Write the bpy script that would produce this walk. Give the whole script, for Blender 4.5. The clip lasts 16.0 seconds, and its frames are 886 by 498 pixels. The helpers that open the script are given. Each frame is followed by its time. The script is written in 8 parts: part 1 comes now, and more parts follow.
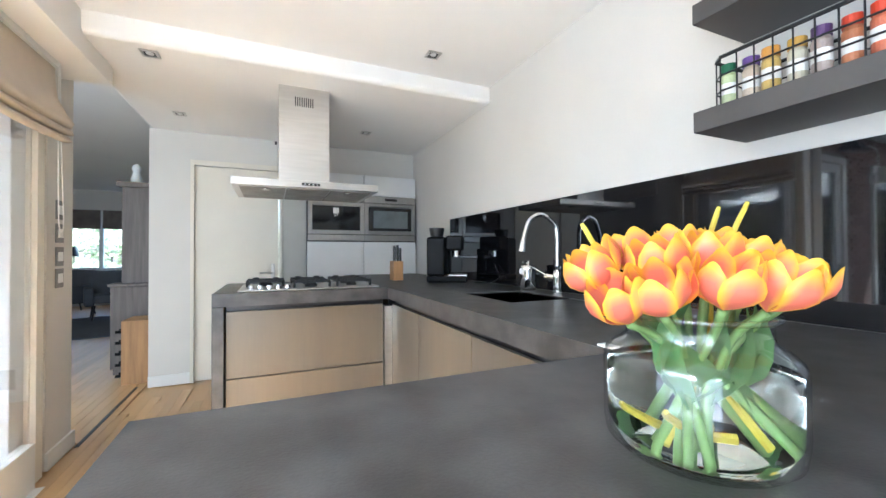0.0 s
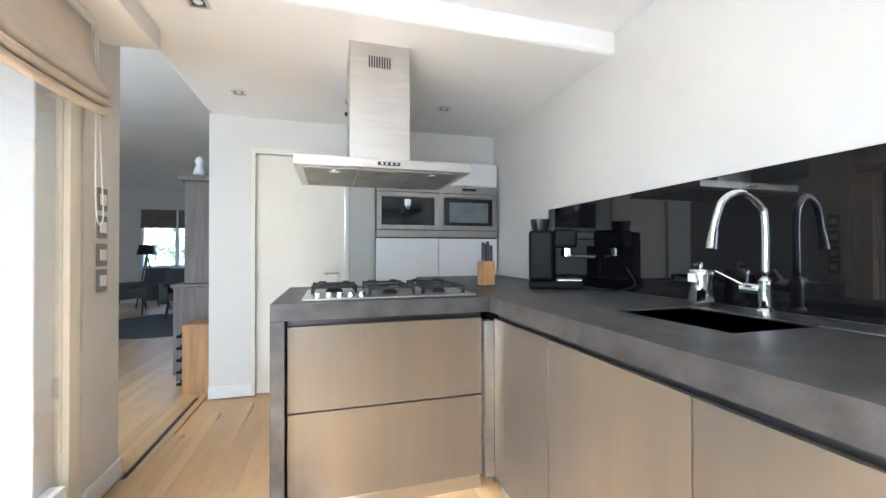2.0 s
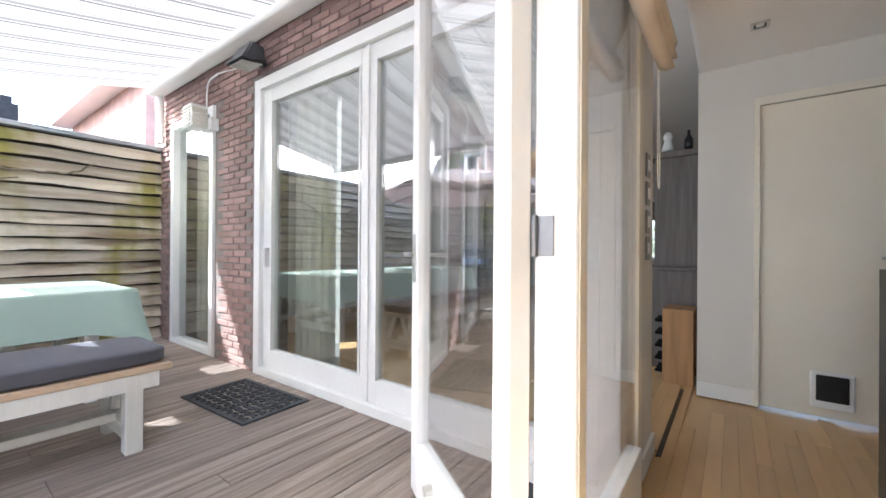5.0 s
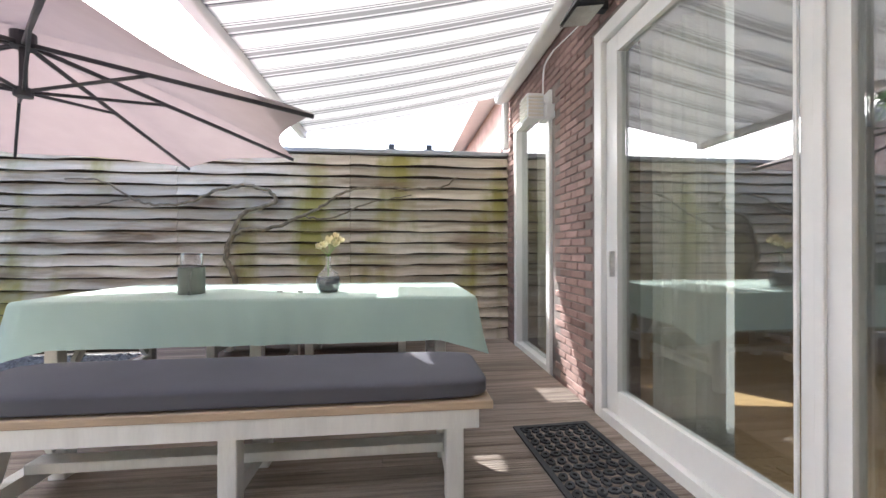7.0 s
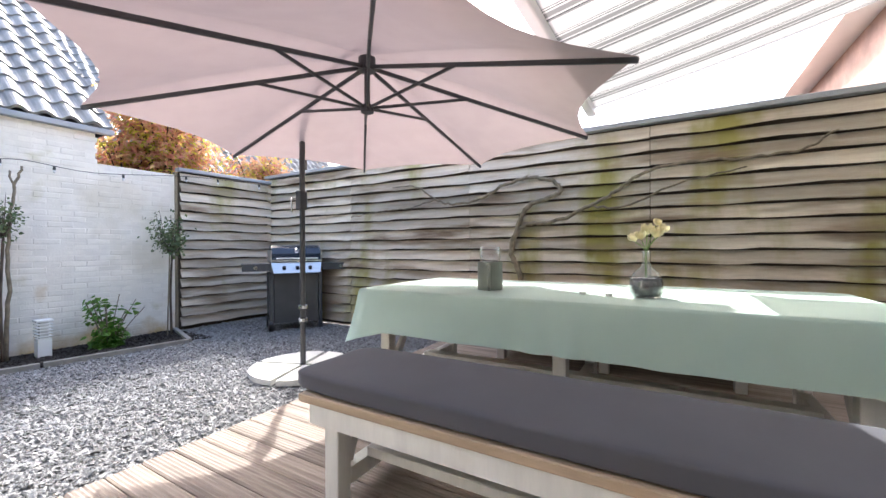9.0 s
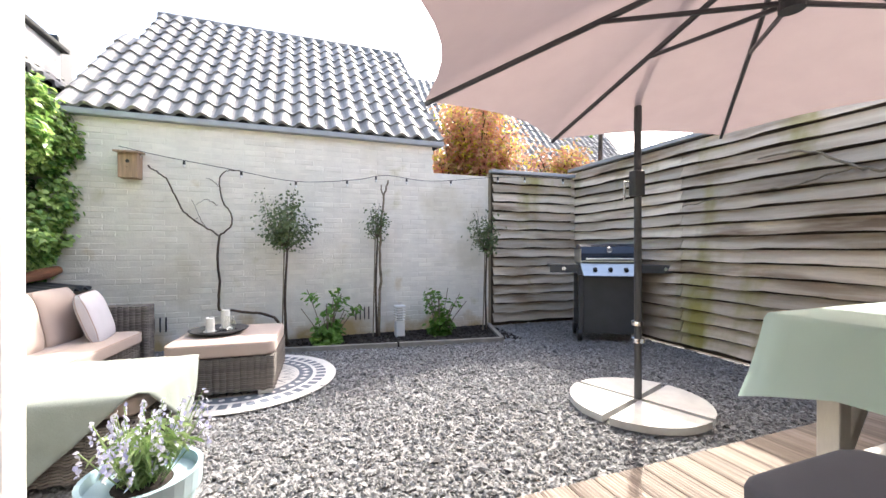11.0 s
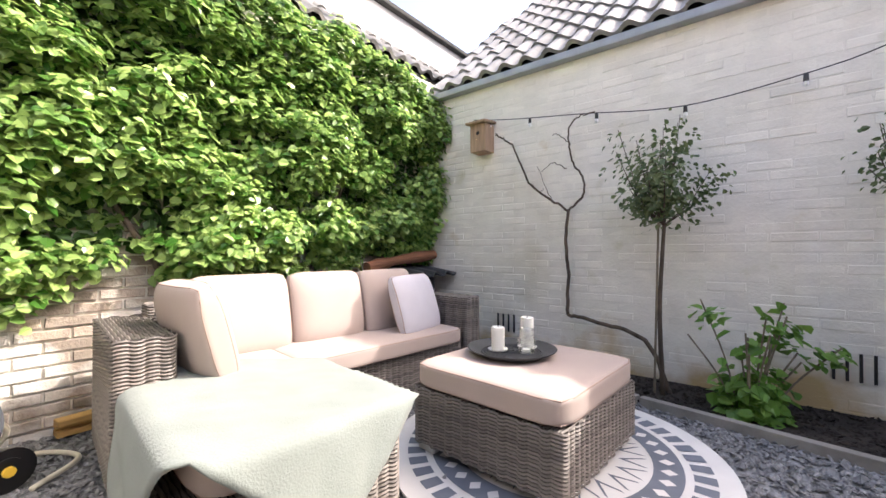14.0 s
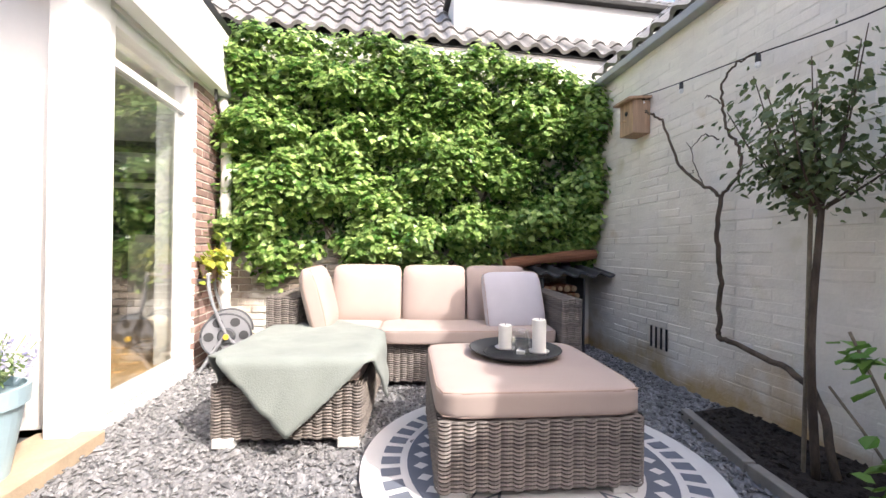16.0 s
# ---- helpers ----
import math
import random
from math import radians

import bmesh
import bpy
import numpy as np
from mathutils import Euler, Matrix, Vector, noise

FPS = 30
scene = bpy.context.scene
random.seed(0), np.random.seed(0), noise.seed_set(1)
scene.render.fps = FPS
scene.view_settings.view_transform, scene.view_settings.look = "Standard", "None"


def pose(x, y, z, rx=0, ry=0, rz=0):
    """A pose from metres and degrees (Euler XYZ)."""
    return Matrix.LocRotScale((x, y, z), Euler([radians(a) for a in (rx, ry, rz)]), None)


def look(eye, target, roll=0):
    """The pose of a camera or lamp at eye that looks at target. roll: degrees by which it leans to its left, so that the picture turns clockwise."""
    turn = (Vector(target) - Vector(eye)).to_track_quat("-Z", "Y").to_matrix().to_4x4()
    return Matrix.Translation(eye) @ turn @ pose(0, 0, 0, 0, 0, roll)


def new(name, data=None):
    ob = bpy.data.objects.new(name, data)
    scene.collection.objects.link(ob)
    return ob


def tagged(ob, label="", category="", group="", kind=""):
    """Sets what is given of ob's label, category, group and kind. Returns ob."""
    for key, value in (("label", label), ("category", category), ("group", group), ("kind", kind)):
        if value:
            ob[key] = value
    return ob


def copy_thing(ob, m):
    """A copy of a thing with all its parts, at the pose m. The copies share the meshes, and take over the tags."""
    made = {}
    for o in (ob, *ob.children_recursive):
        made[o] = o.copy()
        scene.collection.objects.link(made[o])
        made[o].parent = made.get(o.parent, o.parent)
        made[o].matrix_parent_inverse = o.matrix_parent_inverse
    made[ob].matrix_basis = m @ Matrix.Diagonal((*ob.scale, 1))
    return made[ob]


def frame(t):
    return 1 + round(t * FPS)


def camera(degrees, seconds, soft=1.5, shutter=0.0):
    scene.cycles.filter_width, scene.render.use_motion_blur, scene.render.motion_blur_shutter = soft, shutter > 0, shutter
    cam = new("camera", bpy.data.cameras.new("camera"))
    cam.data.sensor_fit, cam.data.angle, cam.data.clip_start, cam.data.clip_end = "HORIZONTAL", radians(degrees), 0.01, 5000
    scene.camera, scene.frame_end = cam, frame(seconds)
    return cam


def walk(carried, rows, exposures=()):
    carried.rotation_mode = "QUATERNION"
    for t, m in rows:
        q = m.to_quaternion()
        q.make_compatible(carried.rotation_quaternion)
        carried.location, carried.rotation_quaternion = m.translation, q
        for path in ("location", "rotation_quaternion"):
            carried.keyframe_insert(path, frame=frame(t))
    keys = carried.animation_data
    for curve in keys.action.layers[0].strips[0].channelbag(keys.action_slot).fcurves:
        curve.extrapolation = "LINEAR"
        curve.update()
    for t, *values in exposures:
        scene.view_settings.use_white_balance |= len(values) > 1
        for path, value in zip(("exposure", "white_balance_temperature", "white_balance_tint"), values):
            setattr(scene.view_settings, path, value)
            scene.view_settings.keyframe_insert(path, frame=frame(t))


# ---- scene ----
cam = camera(97.18, 16.0)
ROWS = [  # seconds, x, y, z, yaw, pitch, roll
    (0, 0.050, -0.018, 1.225, -23.80, 0.71, 0.22),
    (0.5, 0.001, 0.096, 1.258, -23.66, 0.85, 0.27),
    (1, -0.038, 0.274, 1.277, -22.83, 0.75, 0.23),
    (1.5, -0.025, 0.479, 1.247, -20.95, 0.73, 0.31),
    (2, -0.002, 0.688, 1.224, -16.09, 0.55, 0.15),
    (2.5, -0.050, 0.800, 1.190, -10.64, 0.50, 0.12),
    (3, -0.130, 0.850, 1.170, -4.54, 0.58, -0.14),
    (3.5, -0.235, 0.869, 1.148, 2.83, 0.54, -0.18),
    (4, -0.393, 0.872, 1.124, 13.45, 0.50, -0.24),
    (4.5, -0.564, 0.862, 1.097, 26.01, 0.37, -0.19),
    (5, -0.778, 0.904, 1.073, 36.47, 0.10, -0.40),
    (5.2, -0.839, 0.907, 1.068, 40.65, 0.35, -0.09),
    (7.5, -1.776, 1.418, 1.093, 93.66, -0.27, 0.03),
    (8, -1.853, 1.359, 1.090, 101.66, -0.25, 0.05),
    (8.5, -1.927, 1.209, 1.077, 110.45, -0.05, -0.04),
    (9, -2.126, 0.950, 1.063, 120.43, -0.18, 0.26),
    (9.5, -2.212, 0.683, 1.062, 131.51, -0.12, 0.02),
    (9.7, -2.194, 0.568, 1.063, 135.15, -0.18, 0.18),
    (11.8, -2.563, -0.238, 1.039, 174.04, -0.08, 0.06),
    (12, -2.610, -0.369, 1.035, 177.23, -0.09, 0.18),
    (12.5, -2.633, -0.685, 1.005, 188.29, 0.12, 0.18),
    (13, -2.615, -1.047, 0.937, 198.09, 0.23, 0.17),
    (13.5, -2.622, -1.440, 0.880, 205.66, 0.27, 0.11),
    (14, -2.681, -1.815, 0.869, 218.92, 0.42, -0.01),
    (14.5, -2.803, -2.148, 0.853, 231.30, 0.28, -0.26),
    (15, -3.072, -2.382, 0.833, 242.92, 0.18, -0.46),
    (15.5, -3.274, -2.657, 0.834, 253.31, 0.29, -0.62),
    (16, -3.538, -2.914, 0.860, 261.30, 0.18, -0.70),
]
EXPOSURES = [(0.0, 4.06, 5150, 4), (2.5, 4.33, 5100, 5), (3.5, 4.2, 5250, 7), (4.5, 3.44, 5400, 8), (5.0, 3.13, 5550, 9), (8.0, 2.51, 5950, 10), (9.5, 2.52, 6150, 10), (12.0, 2.14, 6650, 11), (14.0, 2.02, 6600, 15), (16.0, 1.8, 6500, 15)]
walk(cam, [(t, pose(x, y, z, 90 + pitch, roll, yaw)) for t, x, y, z, yaw, pitch, roll in ROWS], EXPOSURES)

# ---- light ----
SUN_FROM = Vector((-0.73, -0.68, 0.97)).normalized()
world = bpy.data.worlds.new("sky")
scene.world = world
world.use_nodes = True
wn = world.node_tree.nodes
sky = wn.new("ShaderNodeTexSky")
sky.sky_type, sky.sun_disc = "NISHITA", False
sky.sun_elevation = math.asin(SUN_FROM.z)
sky.sun_rotation = math.atan2(SUN_FROM.x, SUN_FROM.y)
sky.air_density, sky.dust_density, sky.ozone_density = 1.0, 5.0, 0.4
world.node_tree.links.new(sky.outputs[0], wn["Background"].inputs[0])
wn["Background"].inputs[1].default_value = 0.15
sun = new("sun", bpy.data.lights.new("sun", "SUN"))
sun.data.energy, sun.data.angle, sun.data.color = 1.95, radians(0.6), (1.0, 0.95, 0.87)
sun.matrix_world = look(SUN_FROM * 30, (0, 0, 0))


def window_light(name, at, towards, width, height, power):
    """Daylight that an opening lets in."""
    lamp = new(name, bpy.data.lights.new(name, "AREA"))
    lamp.data.shape, lamp.data.size, lamp.data.size_y, lamp.data.energy = "RECTANGLE", width, height, power
    lamp.data.color = (0.97, 0.98, 1.0)
    lamp.matrix_world = look(at, Vector(at) + Vector(towards))
    return lamp


window_light("garden_door_daylight", (-1.20, -0.25, 1.15), (1, 0, 0.30), 1.55, 2.0, 3.0)
window_light("south_window_daylight", (-0.84, -1.30, 1.05), (0, 1, 0.12), 0.8, 1.8, 1.9)
window_light("terrace_door_daylight", (-2.85, 2.95, 1.25), (0, 1, 0), 2.2, 2.1, 3.0)


# ---- building blocks ----
PLACE = {}


def thing(name, at=(0, 0, 0), turn=0.0, label="", category="", group="", kind=""):
    """An Empty at the base of a thing, at a place and turned about z."""
    ob = new(name)
    ob.empty_display_size = 0.05
    ob.matrix_basis = pose(*at, 0, 0, turn)
    PLACE[ob] = ob.matrix_basis.copy()
    return tagged(ob, label, category, group, kind)


def part(name, bm, material, parent=None, label="", smooth=False, world_space=False):
    """Links a bmesh as one mesh object under a thing or a part."""
    if parent is not None and world_space:
        bmesh.ops.transform(bm, matrix=PLACE[parent].inverted(), verts=bm.verts)
    me = bpy.data.meshes.new(name)
    bm.to_mesh(me)
    bm.free()
    if smooth:
        me.polygons.foreach_set("use_smooth", [True] * len(me.polygons))
    me.materials.append(material)
    ob = new(name, me)
    ob.parent = parent
    PLACE[ob] = PLACE.get(parent, Matrix())
    return tagged(ob, label)


def solid(name, bm, material, label="", category="", kind="", smooth=False, group=""):
    ob = part(name, bm, material, None, "", smooth)
    return tagged(ob, label, category, group, kind)


def shared(name, mesh, parent, m):
    """An object of its own on a mesh that alike pieces share."""
    ob = new(name, mesh)
    ob.parent = parent
    ob.matrix_basis = m
    return ob


def mesh_of(name, bm, material, smooth=False):
    me = bpy.data.meshes.new(name)
    bm.to_mesh(me)
    bm.free()
    if smooth:
        me.polygons.foreach_set("use_smooth", [True] * len(me.polygons))
    me.materials.append(material)
    return me


def bx(x0, x1, y0, y1, z0, z1, bm=None, bevel=0.0, seg=2):
    """A box, bevelled where asked, in a new bmesh or added to one."""
    one = bmesh.new()
    bmesh.ops.create_cube(one, size=1)
    for v in one.verts:
        v.co = Vector(((x0 + x1) / 2 + v.co.x * (x1 - x0), (y0 + y1) / 2 + v.co.y * (y1 - y0), (z0 + z1) / 2 + v.co.z * (z1 - z0)))
    if bevel > 0:
        bmesh.ops.bevel(one, geom=list(one.edges), offset=bevel, segments=seg, affect="EDGES", profile=0.5)
    return merge(bm, one)


def merge(bm, one):
    if bm is None:
        return one
    me = bpy.data.meshes.new("tmp")
    one.to_mesh(me)
    one.free()
    bm.from_mesh(me)
    bpy.data.meshes.remove(me)
    return bm


def rod(a, b, r, r2=None, n=10, bm=None, caps=True):
    """A round bar from a to b."""
    a, b = Vector(a), Vector(b)
    one = bmesh.new()
    bmesh.ops.create_cone(one, cap_ends=caps, segments=n, radius1=r, radius2=r if r2 is None else r2, depth=(b - a).length)
    m = Matrix.Translation((a + b) / 2) @ (b - a).to_track_quat("Z", "Y").to_matrix().to_4x4()
    bmesh.ops.transform(one, matrix=m, verts=one.verts)
    return merge(bm, one)


def beam(a, b, w, h, bm=None, bevel=0.003):
    """A square bar from a to b, w across and h high."""
    a, b = Vector(a), Vector(b)
    one = bx(-w / 2, w / 2, -h / 2, h / 2, 0, (b - a).length, None, bevel, 1)
    m = Matrix.Translation(a) @ (b - a).to_track_quat("Z", "Y").to_matrix().to_4x4()
    bmesh.ops.transform(one, matrix=m, verts=one.verts)
    return merge(bm, one)


def lathe(profile, n=28, bm=None, at=(0, 0, 0)):
    """A turned body from (radius, height) pairs."""
    one = bmesh.new()
    rings = []
    for r, z in profile:
        rings.append([one.verts.new((r * math.cos(6.28318 * k / n), r * math.sin(6.28318 * k / n), z)) for k in range(n)])
    for a, b in zip(rings, rings[1:]):
        for k in range(n):
            one.faces.new((a[k], a[(k + 1) % n], b[(k + 1) % n], b[k]))
    one.faces.new(list(reversed(rings[0])))
    one.faces.new(rings[-1])
    bmesh.ops.remove_doubles(one, verts=one.verts, dist=1e-5)
    bmesh.ops.recalc_face_normals(one, faces=one.faces)
    bmesh.ops.translate(one, vec=at, verts=one.verts)
    return merge(bm, one)


def tube(points, radii, n=8, bm=None):
    """A tube along a smooth line of points."""
    one = bmesh.new()
    pts = [Vector(p) for p in points]
    if not hasattr(radii, "__len__"):
        radii = [radii] * len(pts)
    rings, side = [], None
    for i, p in enumerate(pts):
        d = (pts[min(i + 1, len(pts) - 1)] - pts[max(i - 1, 0)]).normalized()
        side = d.orthogonal().normalized() if side is None else (side - d * side.dot(d)).normalized()
        up = d.cross(side)
        rings.append([one.verts.new(p + (side * math.cos(6.28318 * k / n) + up * math.sin(6.28318 * k / n)) * radii[i]) for k in range(n)])
    for a, b in zip(rings, rings[1:]):
        for k in range(n):
            one.faces.new((a[k], a[(k + 1) % n], b[(k + 1) % n], b[k]))
    one.faces.new(list(reversed(rings[0])))
    one.faces.new(rings[-1])
    bmesh.ops.recalc_face_normals(one, faces=one.faces)
    return merge(bm, one)


def spline(points, steps=6):
    """More points on a smooth line through those given."""
    p = [Vector(q) for q in points]
    p = [p[0] * 2 - p[1]] + p + [p[-1] * 2 - p[-2]]
    out = []
    for i in range(1, len(p) - 2):
        for k in range(steps):
            t = k / steps
            out.append(0.5 * ((2 * p[i]) + (p[i + 1] - p[i - 1]) * t + (2 * p[i - 1] - 5 * p[i] + 4 * p[i + 1] - p[i + 2]) * t * t
                              + (3 * p[i] - p[i - 1] - 3 * p[i + 1] + p[i + 2]) * t ** 3))
    return out + [p[-2]]


def cushion(sx, sy, sz, bm=None, puff=0.25, n=10):
    """A soft cushion, centred, its faces swelling and its corners round."""
    one = bmesh.new()
    bmesh.ops.create_cube(one, size=2)
    bmesh.ops.subdivide_edges(one, edges=list(one.edges), cuts=n, use_grid_fill=True)
    for v in one.verts:
        x, y, z = v.co
        e = 11.0
        k = (abs(x) ** e + abs(y) ** e + abs(z) ** e) ** (-1 / e)
        x, y, z = x * k, y * k, z * k
        swell = 1 - puff * (x ** 4 + y ** 4) / 2
        dent = 1 - 0.05 * (1 - abs(z)) * (1 - (x * x) ** 2) * (1 - (y * y) ** 2)
        v.co = Vector((x * sx / 2 * dent, y * sy / 2 * dent, z * sz / 2 * swell))
    return merge(bm, one)


# ---- materials ----
def material(name, colour, rough=0.6, metal=0.0, vary=0.12, scale=6.0, grain=60.0, bump=0.0, second=None, stretch=(1, 1, 1), spec=0.5,
             by_piece=0.0, coords="Object", contrast=(0.35, 0.65), bump_scale=None, sheen=0.0, stains=None):
    """A surface with its colour varied at two scales, and fine relief."""
    m = bpy.data.materials.new(name)
    m.use_nodes = True
    nt = m.node_tree
    b = nt.nodes["Principled BSDF"]
    b.inputs["Roughness"].default_value, b.inputs["Metallic"].default_value = rough, metal
    b.inputs["Specular IOR Level"].default_value = spec
    if sheen:
        b.inputs["Sheen Weight"].default_value = sheen
    tc, mp = nt.nodes.new("ShaderNodeTexCoord"), nt.nodes.new("ShaderNodeMapping")
    mp.inputs["Scale"].default_value = stretch
    nt.links.new(tc.outputs[coords], mp.inputs[0])
    big, fine = nt.nodes.new("ShaderNodeTexNoise"), nt.nodes.new("ShaderNodeTexNoise")
    big.inputs["Scale"].default_value, big.inputs["Detail"].default_value = scale, 5
    fine.inputs["Scale"].default_value, fine.inputs["Detail"].default_value = grain, 4
    ramp = nt.nodes.new("ShaderNodeMapRange")
    ramp.inputs[1].default_value, ramp.inputs[2].default_value = contrast
    mixn = nt.nodes.new("ShaderNodeMix")
    mixn.data_type = "RGBA"
    dark = second or tuple(c * (1 - vary * 2.2) for c in colour)
    mixn.inputs[6].default_value, mixn.inputs[7].default_value = (*dark, 1), (*colour, 1)
    hsv = nt.nodes.new("ShaderNodeHueSaturation")
    val = nt.nodes.new("ShaderNodeMapRange")
    val.inputs[3].default_value, val.inputs[4].default_value = 1 - vary, 1 + vary
    for n in (big, fine):
        nt.links.new(mp.outputs[0], n.inputs["Vector"])
    if by_piece:
        info, add = nt.nodes.new("ShaderNodeObjectInfo"), nt.nodes.new("ShaderNodeVectorMath")
        add.operation = "MULTIPLY_ADD"
        add.inputs[1].default_value = (37.0, 21.0, 13.0)
        nt.links.new(info.outputs["Random"], add.inputs[0])
        nt.links.new(mp.outputs[0], add.inputs[2])
        for n in (big, fine):
            nt.links.new(add.outputs[0], n.inputs["Vector"])
    nt.links.new(big.outputs[0], ramp.inputs[0])
    nt.links.new(ramp.outputs[0], mixn.inputs[0])
    nt.links.new(fine.outputs[0], val.inputs[0])
    nt.links.new(mixn.outputs[2], hsv.inputs["Color"])
    if by_piece:
        isl, mul, pv = nt.nodes.new("ShaderNodeNewGeometry"), nt.nodes.new("ShaderNodeMath"), nt.nodes.new("ShaderNodeMapRange")
        both = nt.nodes.new("ShaderNodeMath")
        both.operation = "ADD"
        frac = nt.nodes.new("ShaderNodeMath")
        frac.operation = "FRACT"
        nt.links.new(isl.outputs["Random Per Island"], both.inputs[0])
        nt.links.new(info.outputs["Random"], both.inputs[1])
        nt.links.new(both.outputs[0], frac.inputs[0])
        nt.links.new(frac.outputs[0], pv.inputs[0])
        pv.inputs[3].default_value, pv.inputs[4].default_value = 1 - by_piece, 1 + by_piece
        mul.operation = "MULTIPLY"
        nt.links.new(val.outputs[0], mul.inputs[0])
        nt.links.new(pv.outputs[0], mul.inputs[1])
        nt.links.new(mul.outputs[0], hsv.inputs["Value"])
    else:
        nt.links.new(val.outputs[0], hsv.inputs["Value"])
    out = hsv.outputs[0]
    if stains:
        for colour2, sc2, lo, hi, st2, *rise in stains:
            n2, r2, m2, mp2 = nt.nodes.new("ShaderNodeTexNoise"), nt.nodes.new("ShaderNodeMapRange"), nt.nodes.new("ShaderNodeMix"), nt.nodes.new("ShaderNodeMapping")
            geo = nt.nodes.new("ShaderNodeNewGeometry")
            mp2.inputs["Scale"].default_value = st2
            m2.data_type = "RGBA"
            n2.inputs["Scale"].default_value, n2.inputs["Detail"].default_value = sc2, 6
            r2.inputs[1].default_value, r2.inputs[2].default_value = lo, hi
            r2.clamp = True
            nt.links.new(geo.outputs["Position"], mp2.inputs[0])
            nt.links.new(mp2.outputs[0], n2.inputs["Vector"])
            nt.links.new(n2.outputs[0], r2.inputs[0])
            if rise:
                # rising damp: patches that climb from the soil to a ragged edge
                sz, climb, both2 = nt.nodes.new("ShaderNodeSeparateXYZ"), nt.nodes.new("ShaderNodeMapRange"), nt.nodes.new("ShaderNodeMath")
                climb.inputs[1].default_value, climb.inputs[2].default_value = rise[0], rise[1]
                climb.inputs[3].default_value, climb.inputs[4].default_value = 0.34, 0.0
                nt.links.new(geo.outputs["Position"], sz.inputs[0])
                nt.links.new(sz.outputs[2], climb.inputs[0])
                nt.links.new(n2.outputs[0], both2.inputs[0])
                nt.links.new(climb.outputs[0], both2.inputs[1])
                nt.links.new(both2.outputs[0], r2.inputs[0])
            nt.links.new(r2.outputs[0], m2.inputs[0])
            nt.links.new(out, m2.inputs[6])
            m2.inputs[7].default_value = (*colour2, 1)
            out = m2.outputs[2]
    nt.links.new(out, b.inputs["Base Color"])
    if bump:
        bp = nt.nodes.new("ShaderNodeBump")
        bp.inputs["Strength"].default_value, bp.inputs["Distance"].default_value = bump, 0.01
        src = fine
        if bump_scale:
            src = nt.nodes.new("ShaderNodeTexNoise")
            src.inputs["Scale"].default_value, src.inputs["Detail"].default_value = bump_scale, 5
            nt.links.new(mp.outputs[0], src.inputs["Vector"])
        nt.links.new(src.outputs[0], bp.inputs["Height"])
        nt.links.new(bp.outputs[0], b.inputs["Normal"])
    return m


def glass(name, tint=(1, 1, 1), rough=0.0, reflect=None):
    """Thin window glass: clear, with the mirror image that its angle gives."""
    m = bpy.data.materials.new(name)
    m.use_nodes = True
    nt = m.node_tree
    nt.nodes.clear()
    out, mx, tr, gl, fr = (nt.nodes.new(k) for k in ("ShaderNodeOutputMaterial", "ShaderNodeMixShader", "ShaderNodeBsdfTransparent", "ShaderNodeBsdfGlossy", "ShaderNodeLayerWeight"))
    tr.inputs[0].default_value = (*tint, 1)
    gl.inputs["Roughness"].default_value = rough
    fr.inputs[0].default_value = 0.5
    sharp, span = nt.nodes.new("ShaderNodeMath"), nt.nodes.new("ShaderNodeMapRange")
    sharp.operation, sharp.inputs[1].default_value = "POWER", 4.0
    span.inputs[3].default_value, span.inputs[4].default_value = reflect or 0.10, 0.9
    nt.links.new(fr.outputs["Facing"], sharp.inputs[0])
    nt.links.new(sharp.outputs[0], span.inputs[0])
    nt.links.new(span.outputs[0], mx.inputs[0])
    nt.links.new(tr.outputs[0], mx.inputs[1])
    nt.links.new(gl.outputs[0], mx.inputs[2])
    nt.links.new(mx.outputs[0], out.inputs[0])
    return m


def leafy(name, colour, colour2, rough=0.45, through_light=0.35):
    """Leaves that let light through, varied leaf by leaf."""
    m = bpy.data.materials.new(name)
    m.use_nodes = True
    nt = m.node_tree
    b = nt.nodes["Principled BSDF"]
    geo, mixn, tr, add = nt.nodes.new("ShaderNodeNewGeometry"), nt.nodes.new("ShaderNodeMix"), nt.nodes.new("ShaderNodeBsdfTranslucent"), nt.nodes.new("ShaderNodeMixShader")
    mixn.data_type = "RGBA"
    mixn.inputs[6].default_value, mixn.inputs[7].default_value = (*colour, 1), (*colour2, 1)
    nt.links.new(geo.outputs["Random Per Island"], mixn.inputs[0])
    nt.links.new(mixn.outputs[2], b.inputs["Base Color"])
    nt.links.new(mixn.outputs[2], tr.inputs[0])
    b.inputs["Roughness"].default_value = rough
    add.inputs[0].default_value = through_light
    nt.links.new(b.outputs[0], add.inputs[1])
    nt.links.new(tr.outputs[0], add.inputs[2])
    nt.links.new(add.outputs[0], nt.nodes["Material Output"].inputs[0])
    return m


def glowing(name, colour, strength):
    m = bpy.data.materials.new(name)
    m.use_nodes = True
    b = m.node_tree.nodes["Principled BSDF"]
    b.inputs["Emission Color"].default_value, b.inputs["Emission Strength"].default_value = (*colour, 1), strength
    return m


